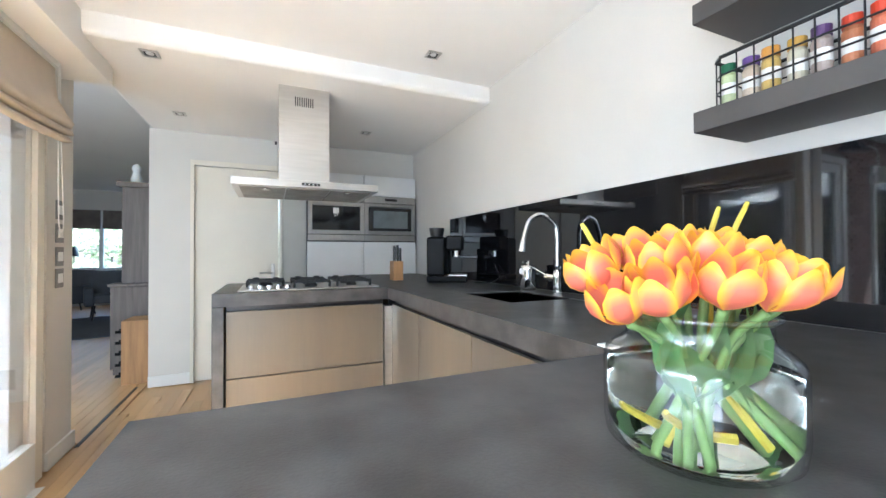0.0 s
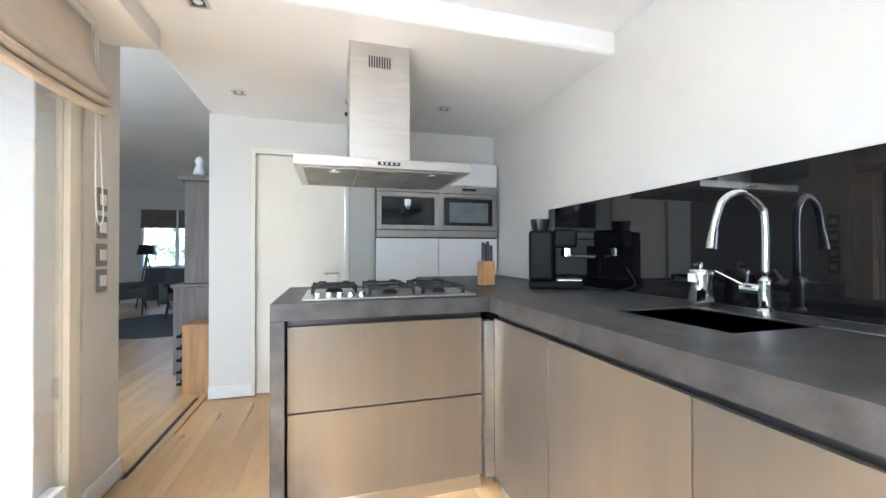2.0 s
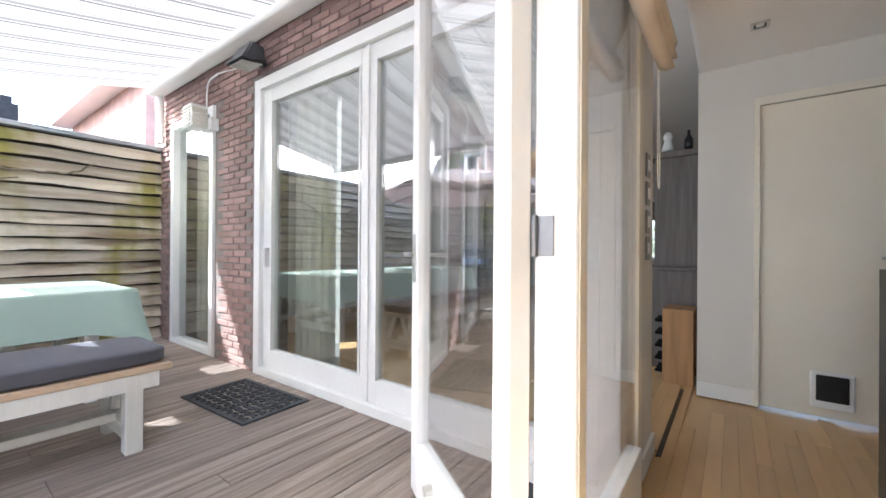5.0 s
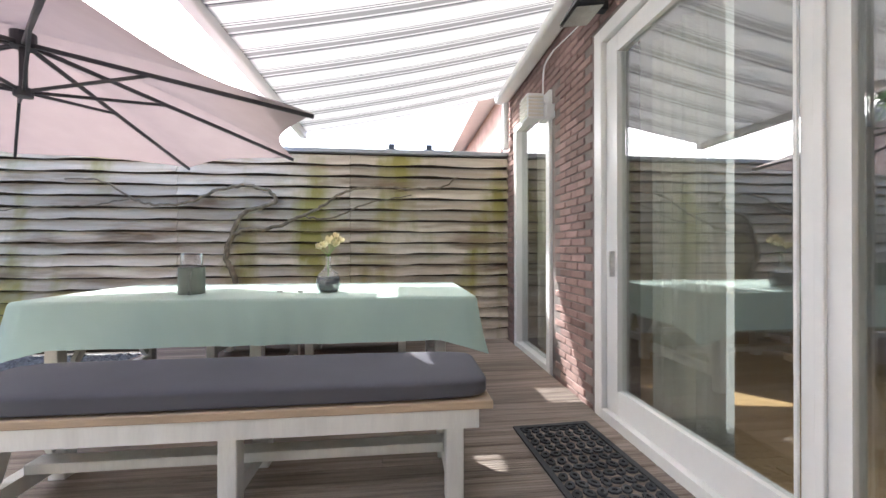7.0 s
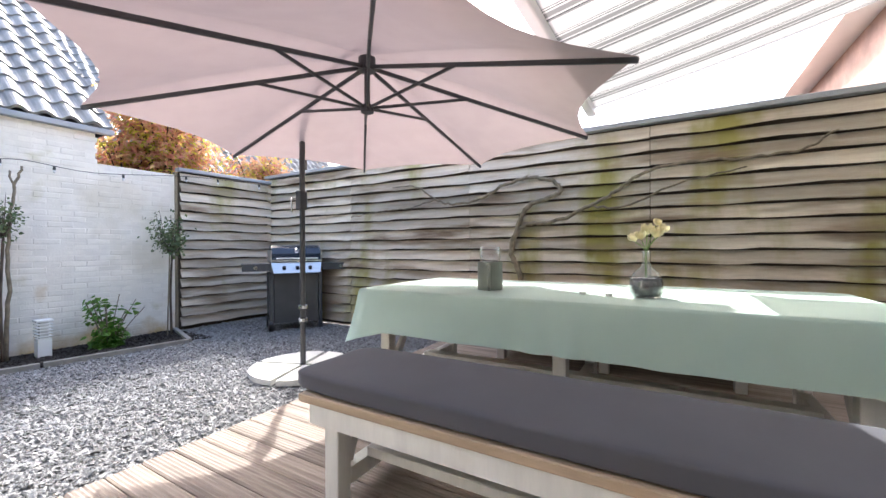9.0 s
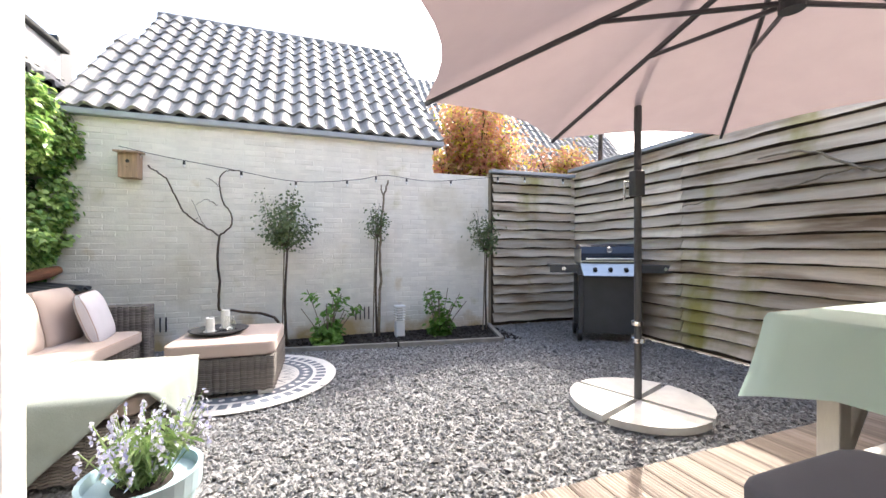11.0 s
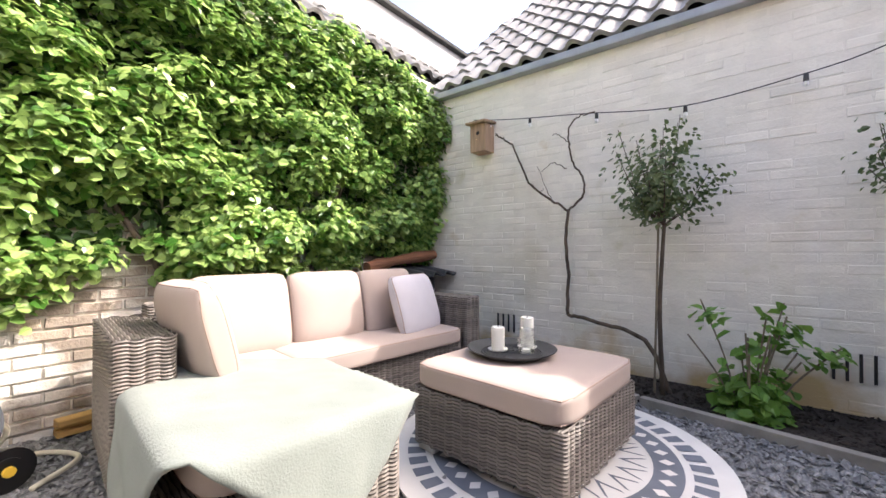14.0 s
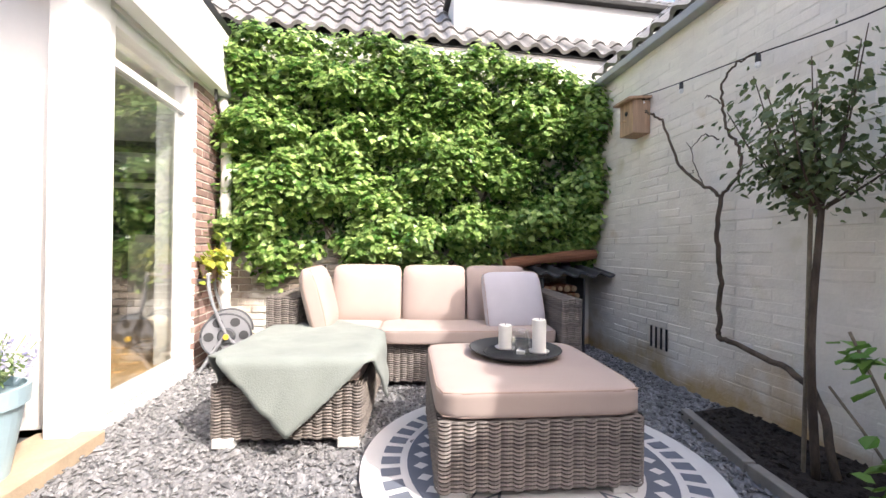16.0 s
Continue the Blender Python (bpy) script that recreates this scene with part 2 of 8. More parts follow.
M_PLASTER = material("wall_paint", (0.68, 0.66, 0.615), 0.85, vary=0.02, scale=1.5, grain=90, bump=0.08)
M_CEIL = material("ceiling_paint", (0.82, 0.81, 0.79), 0.9, vary=0.015, scale=1.2, grain=70, bump=0.04)
M_WHITE = material("white_gloss_paint", (0.80, 0.80, 0.78), 0.35, vary=0.02, scale=3, grain=40, bump=0.03)
M_CREAM = material("cream_paint", (0.76, 0.72, 0.62), 0.45, vary=0.02, scale=3, grain=40, bump=0.03)
M_OAK = material("oak_floor", (0.60, 0.40, 0.20), 0.38, vary=0.10, scale=2.5, grain=30, stretch=(1, 0.08, 1), by_piece=0.12, bump=0.05, second=(0.50, 0.31, 0.14))
M_TOP = material("dark_composite", (0.066, 0.064, 0.062), 0.40, vary=0.28, scale=9, grain=220, bump=0.06)
M_FRONT = material("washed_oak_veneer", (0.175, 0.138, 0.092), 0.34, 0.30, vary=0.07, scale=1.1, grain=22, stretch=(3.0, 3.0, 0.22), second=(0.105, 0.098, 0.085), contrast=(0.25, 0.75), bump=0.03, by_piece=0.10)
M_STEEL = material("brushed_steel", (0.62, 0.61, 0.59), 0.28, 1.0, vary=0.04, scale=4, grain=120, stretch=(1, 1, 12))
M_CHROME = material("chrome", (0.85, 0.85, 0.86), 0.06, 1.0, vary=0.01)
M_BLACK = material("black_plastic", (0.012, 0.012, 0.013), 0.3, vary=0.1)
M_IRON = material("cast_iron", (0.02, 0.02, 0.02), 0.6, vary=0.2, grain=150, bump=0.1)
M_SPLASH = material("black_glass", (0.006, 0.006, 0.007), 0.03, vary=0.02, spec=0.7)
M_GLASS = glass("pane_glass")
M_DGLASS = glass("double_glazing", (0.92, 0.95, 0.94), 0.0, 0.24)
def frosted():
    m = material("frosted_glass", (0.80, 0.83, 0.85), 0.35, vary=0.02)
    nt = m.node_tree
    tr, mx = nt.nodes.new("ShaderNodeBsdfTranslucent"), nt.nodes.new("ShaderNodeMixShader")
    tr.inputs[0].default_value, mx.inputs[0].default_value = (0.90, 0.94, 0.96, 1), 0.75
    nt.links.new(nt.nodes["Principled BSDF"].outputs[0], mx.inputs[1])
    nt.links.new(tr.outputs[0], mx.inputs[2])
    nt.links.new(mx.outputs[0], nt.nodes["Material Output"].inputs[0])
    return m


M_FROST = frosted()
M_LINEN = material("linen", (0.66, 0.58, 0.48), 0.95, vary=0.06, scale=3, grain=240, bump=0.15)
M_BRICK = material("red_brick", (0.31, 0.205, 0.18), 0.9, vary=0.16, scale=9, grain=70, bump=0.35, by_piece=0.22, second=(0.25, 0.165, 0.145))
M_MORTAR = material("mortar", (0.25, 0.215, 0.195), 0.95, vary=0.12, scale=8, grain=120, bump=0.3)
M_WBRICK = material("whitewashed_brick", (0.81, 0.775, 0.70), 0.85, vary=0.05, scale=5, grain=60, bump=0.3, by_piece=0.05,
                    stains=[((0.55, 0.50, 0.38), 1.1, 0.54, 0.76, (1, 1, 0.7)), ((0.50, 0.47, 0.30), 2.3, 0.66, 0.80, (1, 1, 1)), ((0.50, 0.37, 0.19), 2.6, 0.66, 0.86, (1, 1, 1), -0.05, 0.42)])
M_DECK = material("weathered_deck", (0.32, 0.265, 0.22), 0.75, vary=0.14, scale=3, grain=40, stretch=(14, 0.5, 1), by_piece=0.16, second=(0.19, 0.15, 0.122), bump=0.2)
M_FENCE = material("weathered_fence", (0.60, 0.54, 0.44), 0.9, vary=0.15, scale=2.2, grain=30, stretch=(0.6, 8, 8), by_piece=0.28, second=(0.47, 0.40, 0.31), bump=0.35,
                   stains=[((0.30, 0.27, 0.08), 1.7, 0.52, 0.66, (1, 1, 0.30)), ((0.22, 0.16, 0.105), 1.9, 0.53, 0.70, (0.45, 0.45, 3.0))])
M_SOIL = material("garden_soil", (0.034, 0.026, 0.021), 1.0, vary=0.25, scale=10, grain=80, bump=0.6)
M_GRAVEL = material("slate_gravel", (0.265, 0.267, 0.272), 0.8, vary=0.2, scale=30, grain=150, by_piece=0.35, bump=0.4)
M_TILE = material("grey_roof_tile", (0.24, 0.235, 0.225), 0.5, vary=0.15, scale=5, grain=60, by_piece=0.2, bump=0.15)
M_BARK = material("bark", (0.12, 0.09, 0.065), 0.95, vary=0.25, scale=20, grain=120, stretch=(1, 1, 0.3), bump=0.5)
M_IVY = leafy("ivy_leaf", (0.05, 0.165, 0.02), (0.49, 0.65, 0.22), 0.30, 0.40)

# ---- the setting: kitchen ----
def structure(name, bm, mat, label, category):
    return solid(name, bm, mat, label, category, "structure")


structure("ground", bx(-400, 400, -400, 400, -0.5, -0.085), M_SOIL, "bare ground under and round the house and garden", "ground")
structure("floor", bx(-6.6, 1.95, 2.98, 12.3, -0.08, -0.012, bx(-1.42, 1.95, -1.5, 2.98, -0.08, -0.012)), M_OAK, "light oak strip floor of the kitchen and living room", "floor")
structure("ceiling", bx(-0.985, 1.95, 2.63, 4.55, 2.41, 2.795, bevel=0.035, seg=4, bm=bx(-1.40, -0.985, 2.63, 3.25, 2.41, 2.795, bx(-1.6, 1.95, -1.5, 2.66, 2.53, 2.615))), M_CEIL,
          "smooth white painted kitchen ceiling with a low step", "ceiling")
structure("ceiling_living", bx(-6.6, 1.95, 2.72, 12.3, 2.80, 2.92), M_CEIL, "higher white ceiling of the living room", "ceiling")
structure("wall_east", bx(1.62, 1.95, -1.5, 2.625, -0.05, 2.529, bx(1.62, 1.95, 2.625, 12.3, -0.05, 2.409)), M_PLASTER, "off-white painted plaster wall behind the worktop", "wall")
structure("wall_kitchen_end", bx(-0.985, -0.625, 4.40, 4.55, 0, 2.409, bx(0.16, 1.62, 4.42, 4.55, 0, 2.409, bx(-0.625, 0.16, 4.40, 4.55, 2.09, 2.409))), M_PLASTER,
          "off-white plaster wall round the kitchen door", "wall")
structure("wall_living_side", bx(-0.985, -0.875, 4.55, 12.3, 0, 2.799), M_PLASTER, "plaster wall along the living room", "wall")
structure("wall_pier", bx(-1.40, -1.12, 2.93, 3.25, 0, 2.409), M_PLASTER, "short plaster pier with switches beside the garden door", "wall")
structure("bulkhead", bx(-1.40, -0.87, -1.2, 3.09, 2.30, 2.528, None, 0.004), M_CEIL, "boxed-in white beam along the ceiling edge", "beam")
structure("baseboard", bx(-0.985, -0.655, 4.385, 4.40, 0, 0.1, bx(-1.12, -1.105, 2.93, 3.265, 0, 0.1, bx(-1.40, -1.12, 3.25, 3.265, 0, 0.1))), M_WHITE, "white painted skirting board", "baseboard")
structure("threshold_strip", bx(-1.095, -1.07, 3.22, 4.45, -0.006, 0.003), M_BLACK, "dark joint strip between kitchen and living room floors", "trim")
# south end of the kitchen with its large window
structure("wall_south", bx(-0.37, 1.95, -1.52, -1.25, -0.05, 2.529, bx(-1.30, -0.37, -1.52, -1.25, 2.10, 2.529)), M_PLASTER, "kitchen wall towards the garden", "wall")
structure("pillar", bx(-1.53, -1.30, -1.52, -1.41, -0.09, 2.14, bx(-1.42, -1.30, -1.41, -1.10, -0.09, 2.42), 0.005), M_WHITE, "white rendered corner pillar of the extension", "pillar")
structure("fascia", bx(-1.75, 0.02, -1.62, -1.20, 2.13, 2.62, bx(-1.75, -1.42, -1.2, 2.66, 2.42, 2.66), 0.004), M_WHITE, "white painted fascia board under the flat roof", "fascia")
structure("roof", bx(-1.75, 2.0, -1.62, 2.7, 2.62, 2.70), M_BLACK, "flat dark roof of the kitchen extension", "roof")

# living room shell
structure("wall_brick_core", bx(-6.6, -6.00, 2.69, 2.98, -0.1, 5.4, bx(-4.93, -4.11, 2.69, 2.98, -0.1, 2.52, bx(-6.00, -4.93, 2.69, 2.98, 2.50, 5.4,
          bx(-4.11, -1.12, 2.69, 2.98, 2.52, 5.4, bx(-4.93, -4.11, 2.69, 2.98, 2.52, 5.4))))), M_MORTAR, "house wall behind the brickwork, with mortar joints", "wall")
structure("wall_living_west", bx(-6.6, -6.4, 2.98, 12.3, 0, 2.799), M_PLASTER, "plaster wall of the living room", "wall")
structure("wall_living_far", bx(-6.4, -4.55, 12.1, 12.3, 0, 2.799, bx(-2.1, -0.985, 12.1, 12.3, 0, 2.799, bx(-4.55, -2.1, 12.1, 12.3, 0, 0.85, bx(-4.55, -2.1, 12.1, 12.3, 2.30, 2.799)))), M_PLASTER,
          "far living room wall with a window", "wall")


def frame_rect(x0, x1, z0, z1, w, d0, d1, axis="y", bm=None, bevel=0.004):
    """Four bars round an opening, butted; axis is the way that the wall faces."""
    def add(a0, a1, b0, b1, bm):
        return bx(a0, a1, d0, d1, b0, b1, bm, bevel, 1) if axis == "y" else bx(d0, d1, a0, a1, b0, b1, bm, bevel, 1)
    bm = add(x0, x0 + w, z0, z1, bm)
    bm = add(x1 - w, x1, z0, z1, bm)
    bm = add(x0 + w, x1 - w, z1 - w, z1, bm)
    return add(x0 + w, x1 - w, z0, z0 + w, bm)


def pane(name, x0, x1, z0, z1, d, parent, axis="y", mat=None):
    bm = bx(x0, x1, d - 0.003, d + 0.003, z0, z1) if axis == "y" else bx(d - 0.003, d + 0.003, x0, x1, z0, z1)
    ob = part(name, bm, mat or M_GLASS, parent, "clear window glass", world_space=True)
    ob.visible_shadow = False
    return ob


# kitchen door with cat flap
door = thing("door_1", (-0.24, 4.40, 0), 0, "cream-white flush door with a cat flap, closed", "door", kind="structure")
part("door_frame", bx(-0.655, -0.625, 4.375, 4.43, 0, 2.14, bx(0.13, 0.16, 4.375, 4.43, 0, 2.14, bx(-0.625, 0.13, 4.375, 4.43, 2.09, 2.14))), M_CREAM, door, world_space=True)
part("door_leaf", bx(-0.622, 0.127, 4.40, 4.44, 0.008, 2.087, None, 0.003), M_CREAM, door, world_space=True)
lever = part("door_handle", tube([(0.07, 4.36, 1.04), (0.0, 4.352, 1.04), (-0.05, 4.352, 1.04)], 0.009, 8, bx(0.055, 0.09, 4.39, 4.399, 0.95, 1.13, None, 0.004)), M_STEEL, door, "steel lever handle", world_space=True)
flap = part("cat_flap", bx(-0.365, -0.155, 4.375, 4.398, 0.07, 0.305, None, 0.012, 3), M_WHITE, door, "white plastic cat flap", world_space=True)
PLACE[flap] = PLACE[door]
part("flap_pane", bx(-0.338, -0.184, 4.368, 4.374, 0.12, 0.285, None, 0.006), M_BLACK, flap, "smoked plastic flap", world_space=True)

# garden door: fixed light beside the pier and an open leaf hinged to it
fixed = thing("window_1", (-1.1, 2.3, 0), 0, "white painted glazed side light beside the garden door", "window", kind="structure")
part("post", bx(-1.164, -1.06, 1.80, 1.865, 0.0, 2.30, None, 0.004, 1), M_WHITE, fixed, world_space=True)
part("post_edge", bx(-1.062, -1.056, 1.81, 1.862, 0.0, 2.30), M_CREAM, fixed, "cream inner edge of the post", world_space=True)
part("top_rail", bx(-1.14, -1.08, 1.866, 2.74, 2.20, 2.30), M_WHITE, fixed, world_space=True)
part("hinge", bx(-1.205, -1.162, 1.791, 1.796, 1.06, 1.155, bx(-1.158, -1.115, 1.794, 1.799, 1.06, 1.155, rod((-1.16, 1.789, 1.058), (-1.16, 1.789, 1.157), 0.008)), 0.001), material("galvanised_steel", (0.33, 0.33, 0.34), 0.45, 1.0, vary=0.06), fixed, "galvanised butt hinge", world_space=True)
part("bottom_rail", bx(-1.14, -1.08, 1.866, 2.74, 0.0, 0.24, None, 0.003, 1), M_WHITE, fixed, world_space=True)
pane("pane", 1.866, 2.74, 0.241, 2.199, -1.11, fixed, "x")
part("window_jamb", bx(-1.40, -1.13, 2.785, 2.93, 0, 2.30, bx(-1.13, -1.105, 2.80, 2.87, 0, 2.30), 0.004, 1), M_CREAM, fixed, "cream painted jamb", world_space=True)
part("window_lining", bx(-1.40, -1.165, 1.81, 2.645, 2.25, 2.30), M_WHITE, fixed, world_space=True)


def glazed_leaf(name, width, height, label, at, turn):
    """A tall glazed door leaf, hinged at its origin and running along its own x."""
    leaf = thing(name, at, turn, label, "door", kind="structure")
    part("leaf_frame", frame_rect(0, width, 0.01, height, 0.085, -0.03, 0.03), M_WHITE, leaf)
    part("bottom_rail", bx(0.085, width - 0.085, -0.029, 0.029, 0.095, 0.24), M_WHITE, leaf)
    g = part("pane", bx(0.085, width - 0.085, -0.003, 0.003, 0.24, height - 0.085), M_GLASS, leaf, "clear window glass")
    g.visible_shadow = False
    part("handle", tube([(width - 0.045, 0.03, 1.05), (width - 0.045, 0.075, 1.05), (width - 0.16, 0.075, 1.05)], 0.009, 8,
         tube([(width - 0.045, -0.03, 1.05), (width - 0.045, -0.075, 1.05), (width - 0.16, -0.075, 1.05)], 0.009, 8,
              bx(width - 0.06, width - 0.03, -0.036, 0.036, 0.93, 1.14, None, 0.003))), M_STEEL, leaf, "steel lever handle")
    part("door_stop", rod((width - 0.30, 0.03, 0.17), (width - 0.30, 0.06, 0.17), 0.022, 0.018, 14), M_STEEL, leaf, "round metal stop")
    return leaf


leaf = glazed_leaf("door_2", 0.88, 2.28, "white glazed garden door leaf standing open", (-1.185, 1.765, 0), 146)
leaf_b = glazed_leaf("door_3", 0.85, 2.28, "white glazed garden door leaf, closed", (-1.40, -1.095, 0), 90)
structure("door_head", bx(-1.40, -1.165, -1.1, 1.81, 2.285, 2.30), M_WHITE, "white head of the garden door opening", "trim")
structure("door_sill", bx(-1.46, -1.04, -1.1, 2.74, -0.05, 0.004, None, 0.004), M_WHITE, "white painted sill of the garden door", "trim")

# south window
win = thing("window_2", (-0.84, -1.5, 0), 0, "large fixed window with a white frame towards the garden", "window", kind="structure")
part("window_frame", frame_rect(-1.30, -0.37, -0.02, 2.10, 0.07, -1.50, -1.40), M_WHITE, win, world_space=True)
part("transom", bx(-1.23, -0.44, -1.48, -1.42, 1.83, 1.87), M_WHITE, win, world_space=True)
pane("pane", -1.23, -0.44, 0.05, 1.83, -1.45, win, mat=M_DGLASS)
pane("pane", -1.23, -0.44, 1.87, 2.03, -1.45, win)
part("window_sill", bx(-1.30, -0.37, -1.53, -1.25, -0.09, -0.02, None, 0.004), M_WHITE, win, world_space=True)

# french doors in the brick wall
fr = thing("door_4", (-2.85, 2.7, 0), 0, "white painted double garden doors with large panes, closed", "door", kind="structure")
part("door_frame", bx(-4.11, -4.02, 2.65, 2.78, -0.03, 2.52, bx(-1.235, -1.145, 2.65, 2.78, -0.03, 2.52, bx(-4.02, -1.235, 2.65, 2.78, 2.43, 2.52, bx(-4.02, -1.235, 2.65, 2.78, -0.03, 0.06), 0.004, 1), 0.004, 1), 0.004, 1), M_WHITE, fr, world_space=True)
for a, ga, gb, b in ((-4.016, -3.885, -2.785, -2.715), (-2.711, -2.637, -1.39, -1.239)):
    leaf_bars = bx(a, ga, 2.685, 2.745, 0.065, 2.425, bx(gb, b, 2.685, 2.745, 0.065, 2.425, bx(ga, gb, 2.685, 2.745, 2.31, 2.425), 0.004, 1), 0.004, 1)
    part("leaf_frame", leaf_bars, M_WHITE, fr, world_space=True)
    part("bottom_rail", bx(ga, gb, 2.687, 2.743, 0.065, 0.22), M_WHITE, fr, world_space=True)
    pane("pane", ga, gb, 0.22, 2.31, 2.715, fr, mat=M_DGLASS)
    for g0, g1 in ((ga, ga + 0.012), (gb - 0.012, gb)):
        part("glazing_bead", bx(g0, g1, 2.674, 2.684, 0.22, 2.31), M_WHITE, fr, world_space=True)
part("cover_strip", bx(-2.728, -2.698, 2.668, 2.684, 0.07, 2.42, None, 0.003, 1), M_WHITE, fr, world_space=True)
part("handle", bx(-3.935, -3.915, 2.655, 2.684, 0.92, 1.08, None, 0.004), M_STEEL, fr, "narrow metal pull", world_space=True)
# narrow side window
nar = thing("window_3", (-5.5, 2.7, 0), 0, "narrow full-height window with a white frame", "window", kind="structure")
part("window_frame", frame_rect(-6.00, -4.93, -0.03, 2.50, 0.08, 2.66, 2.80), M_WHITE, nar, world_space=True)
pane("pane", -5.92, -5.01, 0.05, 2.42, 2.73, nar, mat=M_DGLASS)

# far living room window
fw = thing("window_4", (-3.0, 12.2, 0.85), 0, "white casement window of the living room", "window", kind="structure")
part("window_frame", frame_rect(-4.55, -2.1, 0.85, 2.30, 0.07, 12.12, 12.2, bm=bx(-3.79, -3.71, 12.12, 12.2, 0.92, 2.23, bx(-2.94, -2.86, 12.12, 12.2, 0.92, 2.23))), M_WHITE, fw, world_space=True)
pane("pane", -4.48, -2.17, 0.92, 2.23, 12.17, fw)
part("window_sill", bx(-4.6, -2.05, 11.98, 12.1, 0.82, 0.85), M_WHITE, fw, world_space=True)

# ---- kitchen units ----
TOPZ = 1.0
T0 = TOPZ - 0.075
bm = bx(0.77, 1.06, 0.64, 2.53, T0, TOPZ)
for q in ((1.06, 1.42, 0.64, 1.50), (1.06, 1.42, 1.95, 2.53), (1.42, 1.60, 0.64, 2.53), (-0.255, 1.60, 2.53, 3.43), (0.77, 1.60, 3.43, 4.27), (-0.125, 1.60, 0.0, 0.64)):
    bm = bx(*q, T0, TOPZ, bm)
bmesh.ops.remove_doubles(bm, verts=bm.verts, dist=0.0005)
worktop = solid("worktop", bm, M_TOP, "thick dark composite worktop running round three sides", "worktop")
end_panel = solid("end_panel", bx(-0.255, -0.195, 2.53, 3.43, 0.0, T0 - 0.001, None, 0.002), M_TOP, "dark composite end panel of the hob peninsula", "panel")
solid("bar_cabinet", bx(0.15, 1.58, 0.06, 0.60, 0.0, T0 - 0.002, None, 0.002), M_FRONT, "oak clad base under the end of the worktop", "cabinet")
sink = thing("sink", (1.24, 1.72, T0 - 0.1), 0, "black composite sink set into the worktop", "sink")
part("basin", bx(1.055, 1.06, 1.495, 1.955, T0 - 0.12, TOPZ - 0.006, bx(1.42, 1.425, 1.495, 1.955, T0 - 0.12, TOPZ - 0.006, bx(1.06, 1.42, 1.495, 1.50, T0 - 0.12, TOPZ - 0.006,
     bx(1.06, 1.42, 1.95, 1.955, T0 - 0.12, TOPZ - 0.006, bx(1.055, 1.425, 1.495, 1.955, T0 - 0.125, T0 - 0.12))))), M_BLACK, sink, world_space=True)
part("drain", lathe([(0.0, 0.0), (0.045, 0.0), (0.045, 0.004), (0.0, 0.006)], 20, None, (1.24, 1.72, T0 - 0.12)), M_STEEL, sink, "steel drain cover", world_space=True)
# white plate added to carry the glare on the worktop corner
solid("socket_plate", bx(0.773, 0.800, 0.655, 0.700, TOPZ + 0.001, TOPZ + 0.007, None, 0.002), M_WHITE, "small white plate standing in for the overexposed worktop corner", "socket")


def unit(name, x0, x1, y0, y1, face, fronts, label):
    """A base unit: dark carcass with a recess under the worktop, a plinth and its fronts on one face."""
    u = thing(name, ((x0 + x1) / 2, (y0 + y1) / 2, 0), 0, label, "cabinet", "kitchen base units")
    part("body", bx(x0 + (0.022 if face == "x" else 0), x1, y0 + (0.022 if face == "y" else 0), y1, 0.105, TOPZ - 0.077), M_BLACK, u, "black carcass", world_space=True)
    part("plinth", bx(x0 + 0.03, x1, y0 + 0.03, y1, 0, 0.104), M_STEEL, u, "pale aluminium plinth", world_space=True)
    for z0, z1 in fronts:
        if face == "y":
            part("front", bx(x0 + 0.002, x1 - 0.002, y0, y0 + 0.02, z0, z1, None, 0.0015), M_FRONT, u, world_space=True)
        else:
            part("front", bx(x0, x0 + 0.02, y0 + 0.002, y1 - 0.002, z0, z1, None, 0.0015), M_FRONT, u, world_space=True)
    return u


unit("drawer_unit", -0.19, 0.75, 2.575, 3.40, "y", ((0.085, 0.493), (0.500, 0.89)), "wide drawer unit with washed oak fronts under the hob")
for y0, y1 in ((2.02, 2.535), (1.40, 2.02), (0.66, 1.40)):
    unit("cupboard_unit", 0.80, 1.58, y0, y1, "x", ((0.085, 0.89),), "base cupboard with a washed oak door")
solid("corner_post", bx(0.752, 0.80, 2.537, 2.60, 0.085, 0.875), M_STEEL, "narrow metal corner strip between the unit fronts", "trim")
unit("cupboard_unit", 0.80, 1.58, 2.60, 4.25, "y", (), "closed corner cabinet under the worktop")

splash = solid("backsplash", bx(1.60, 1.618, -0.6, 3.33, TOPZ + 0.002, 1.55), M_SPLASH, "glossy black glass splashback along the wall", "splashback")

# ---- tall units with ovens ----
tall = thing("tall_cabinet", (0.99, 4.3, 0), 0, "white handleless tall cabinet with two built-in appliances", "cabinet")
part("body", bx(0.40, 1.60, 4.312, 4.418, 0.0, 2.10), M_BLACK, tall, world_space=True)
M_FRONTW = material("white_lacquer", (0.78, 0.78, 0.77), 0.3, vary=0.01)
M_SIDE = material("grey_panel", (0.50, 0.50, 0.46), 0.6, vary=0.02)
for x0, x1 in ((0.40, 0.992), (0.998, 1.60)):
    part("door", bx(x0, x1, 4.292, 4.311, 0.10, 1.36, None, 0.001), M_FRONTW, tall, world_space=True)
    part("door", bx(x0, x1, 4.292, 4.311, 1.875, 2.10, None, 0.001), M_FRONTW, tall, world_space=True)
solid("side_panel", bx(0.165, 0.398, 4.385, 4.416, 0, 2.10), M_SIDE, "narrow grey-green filler panel beside the tall units", "panel")

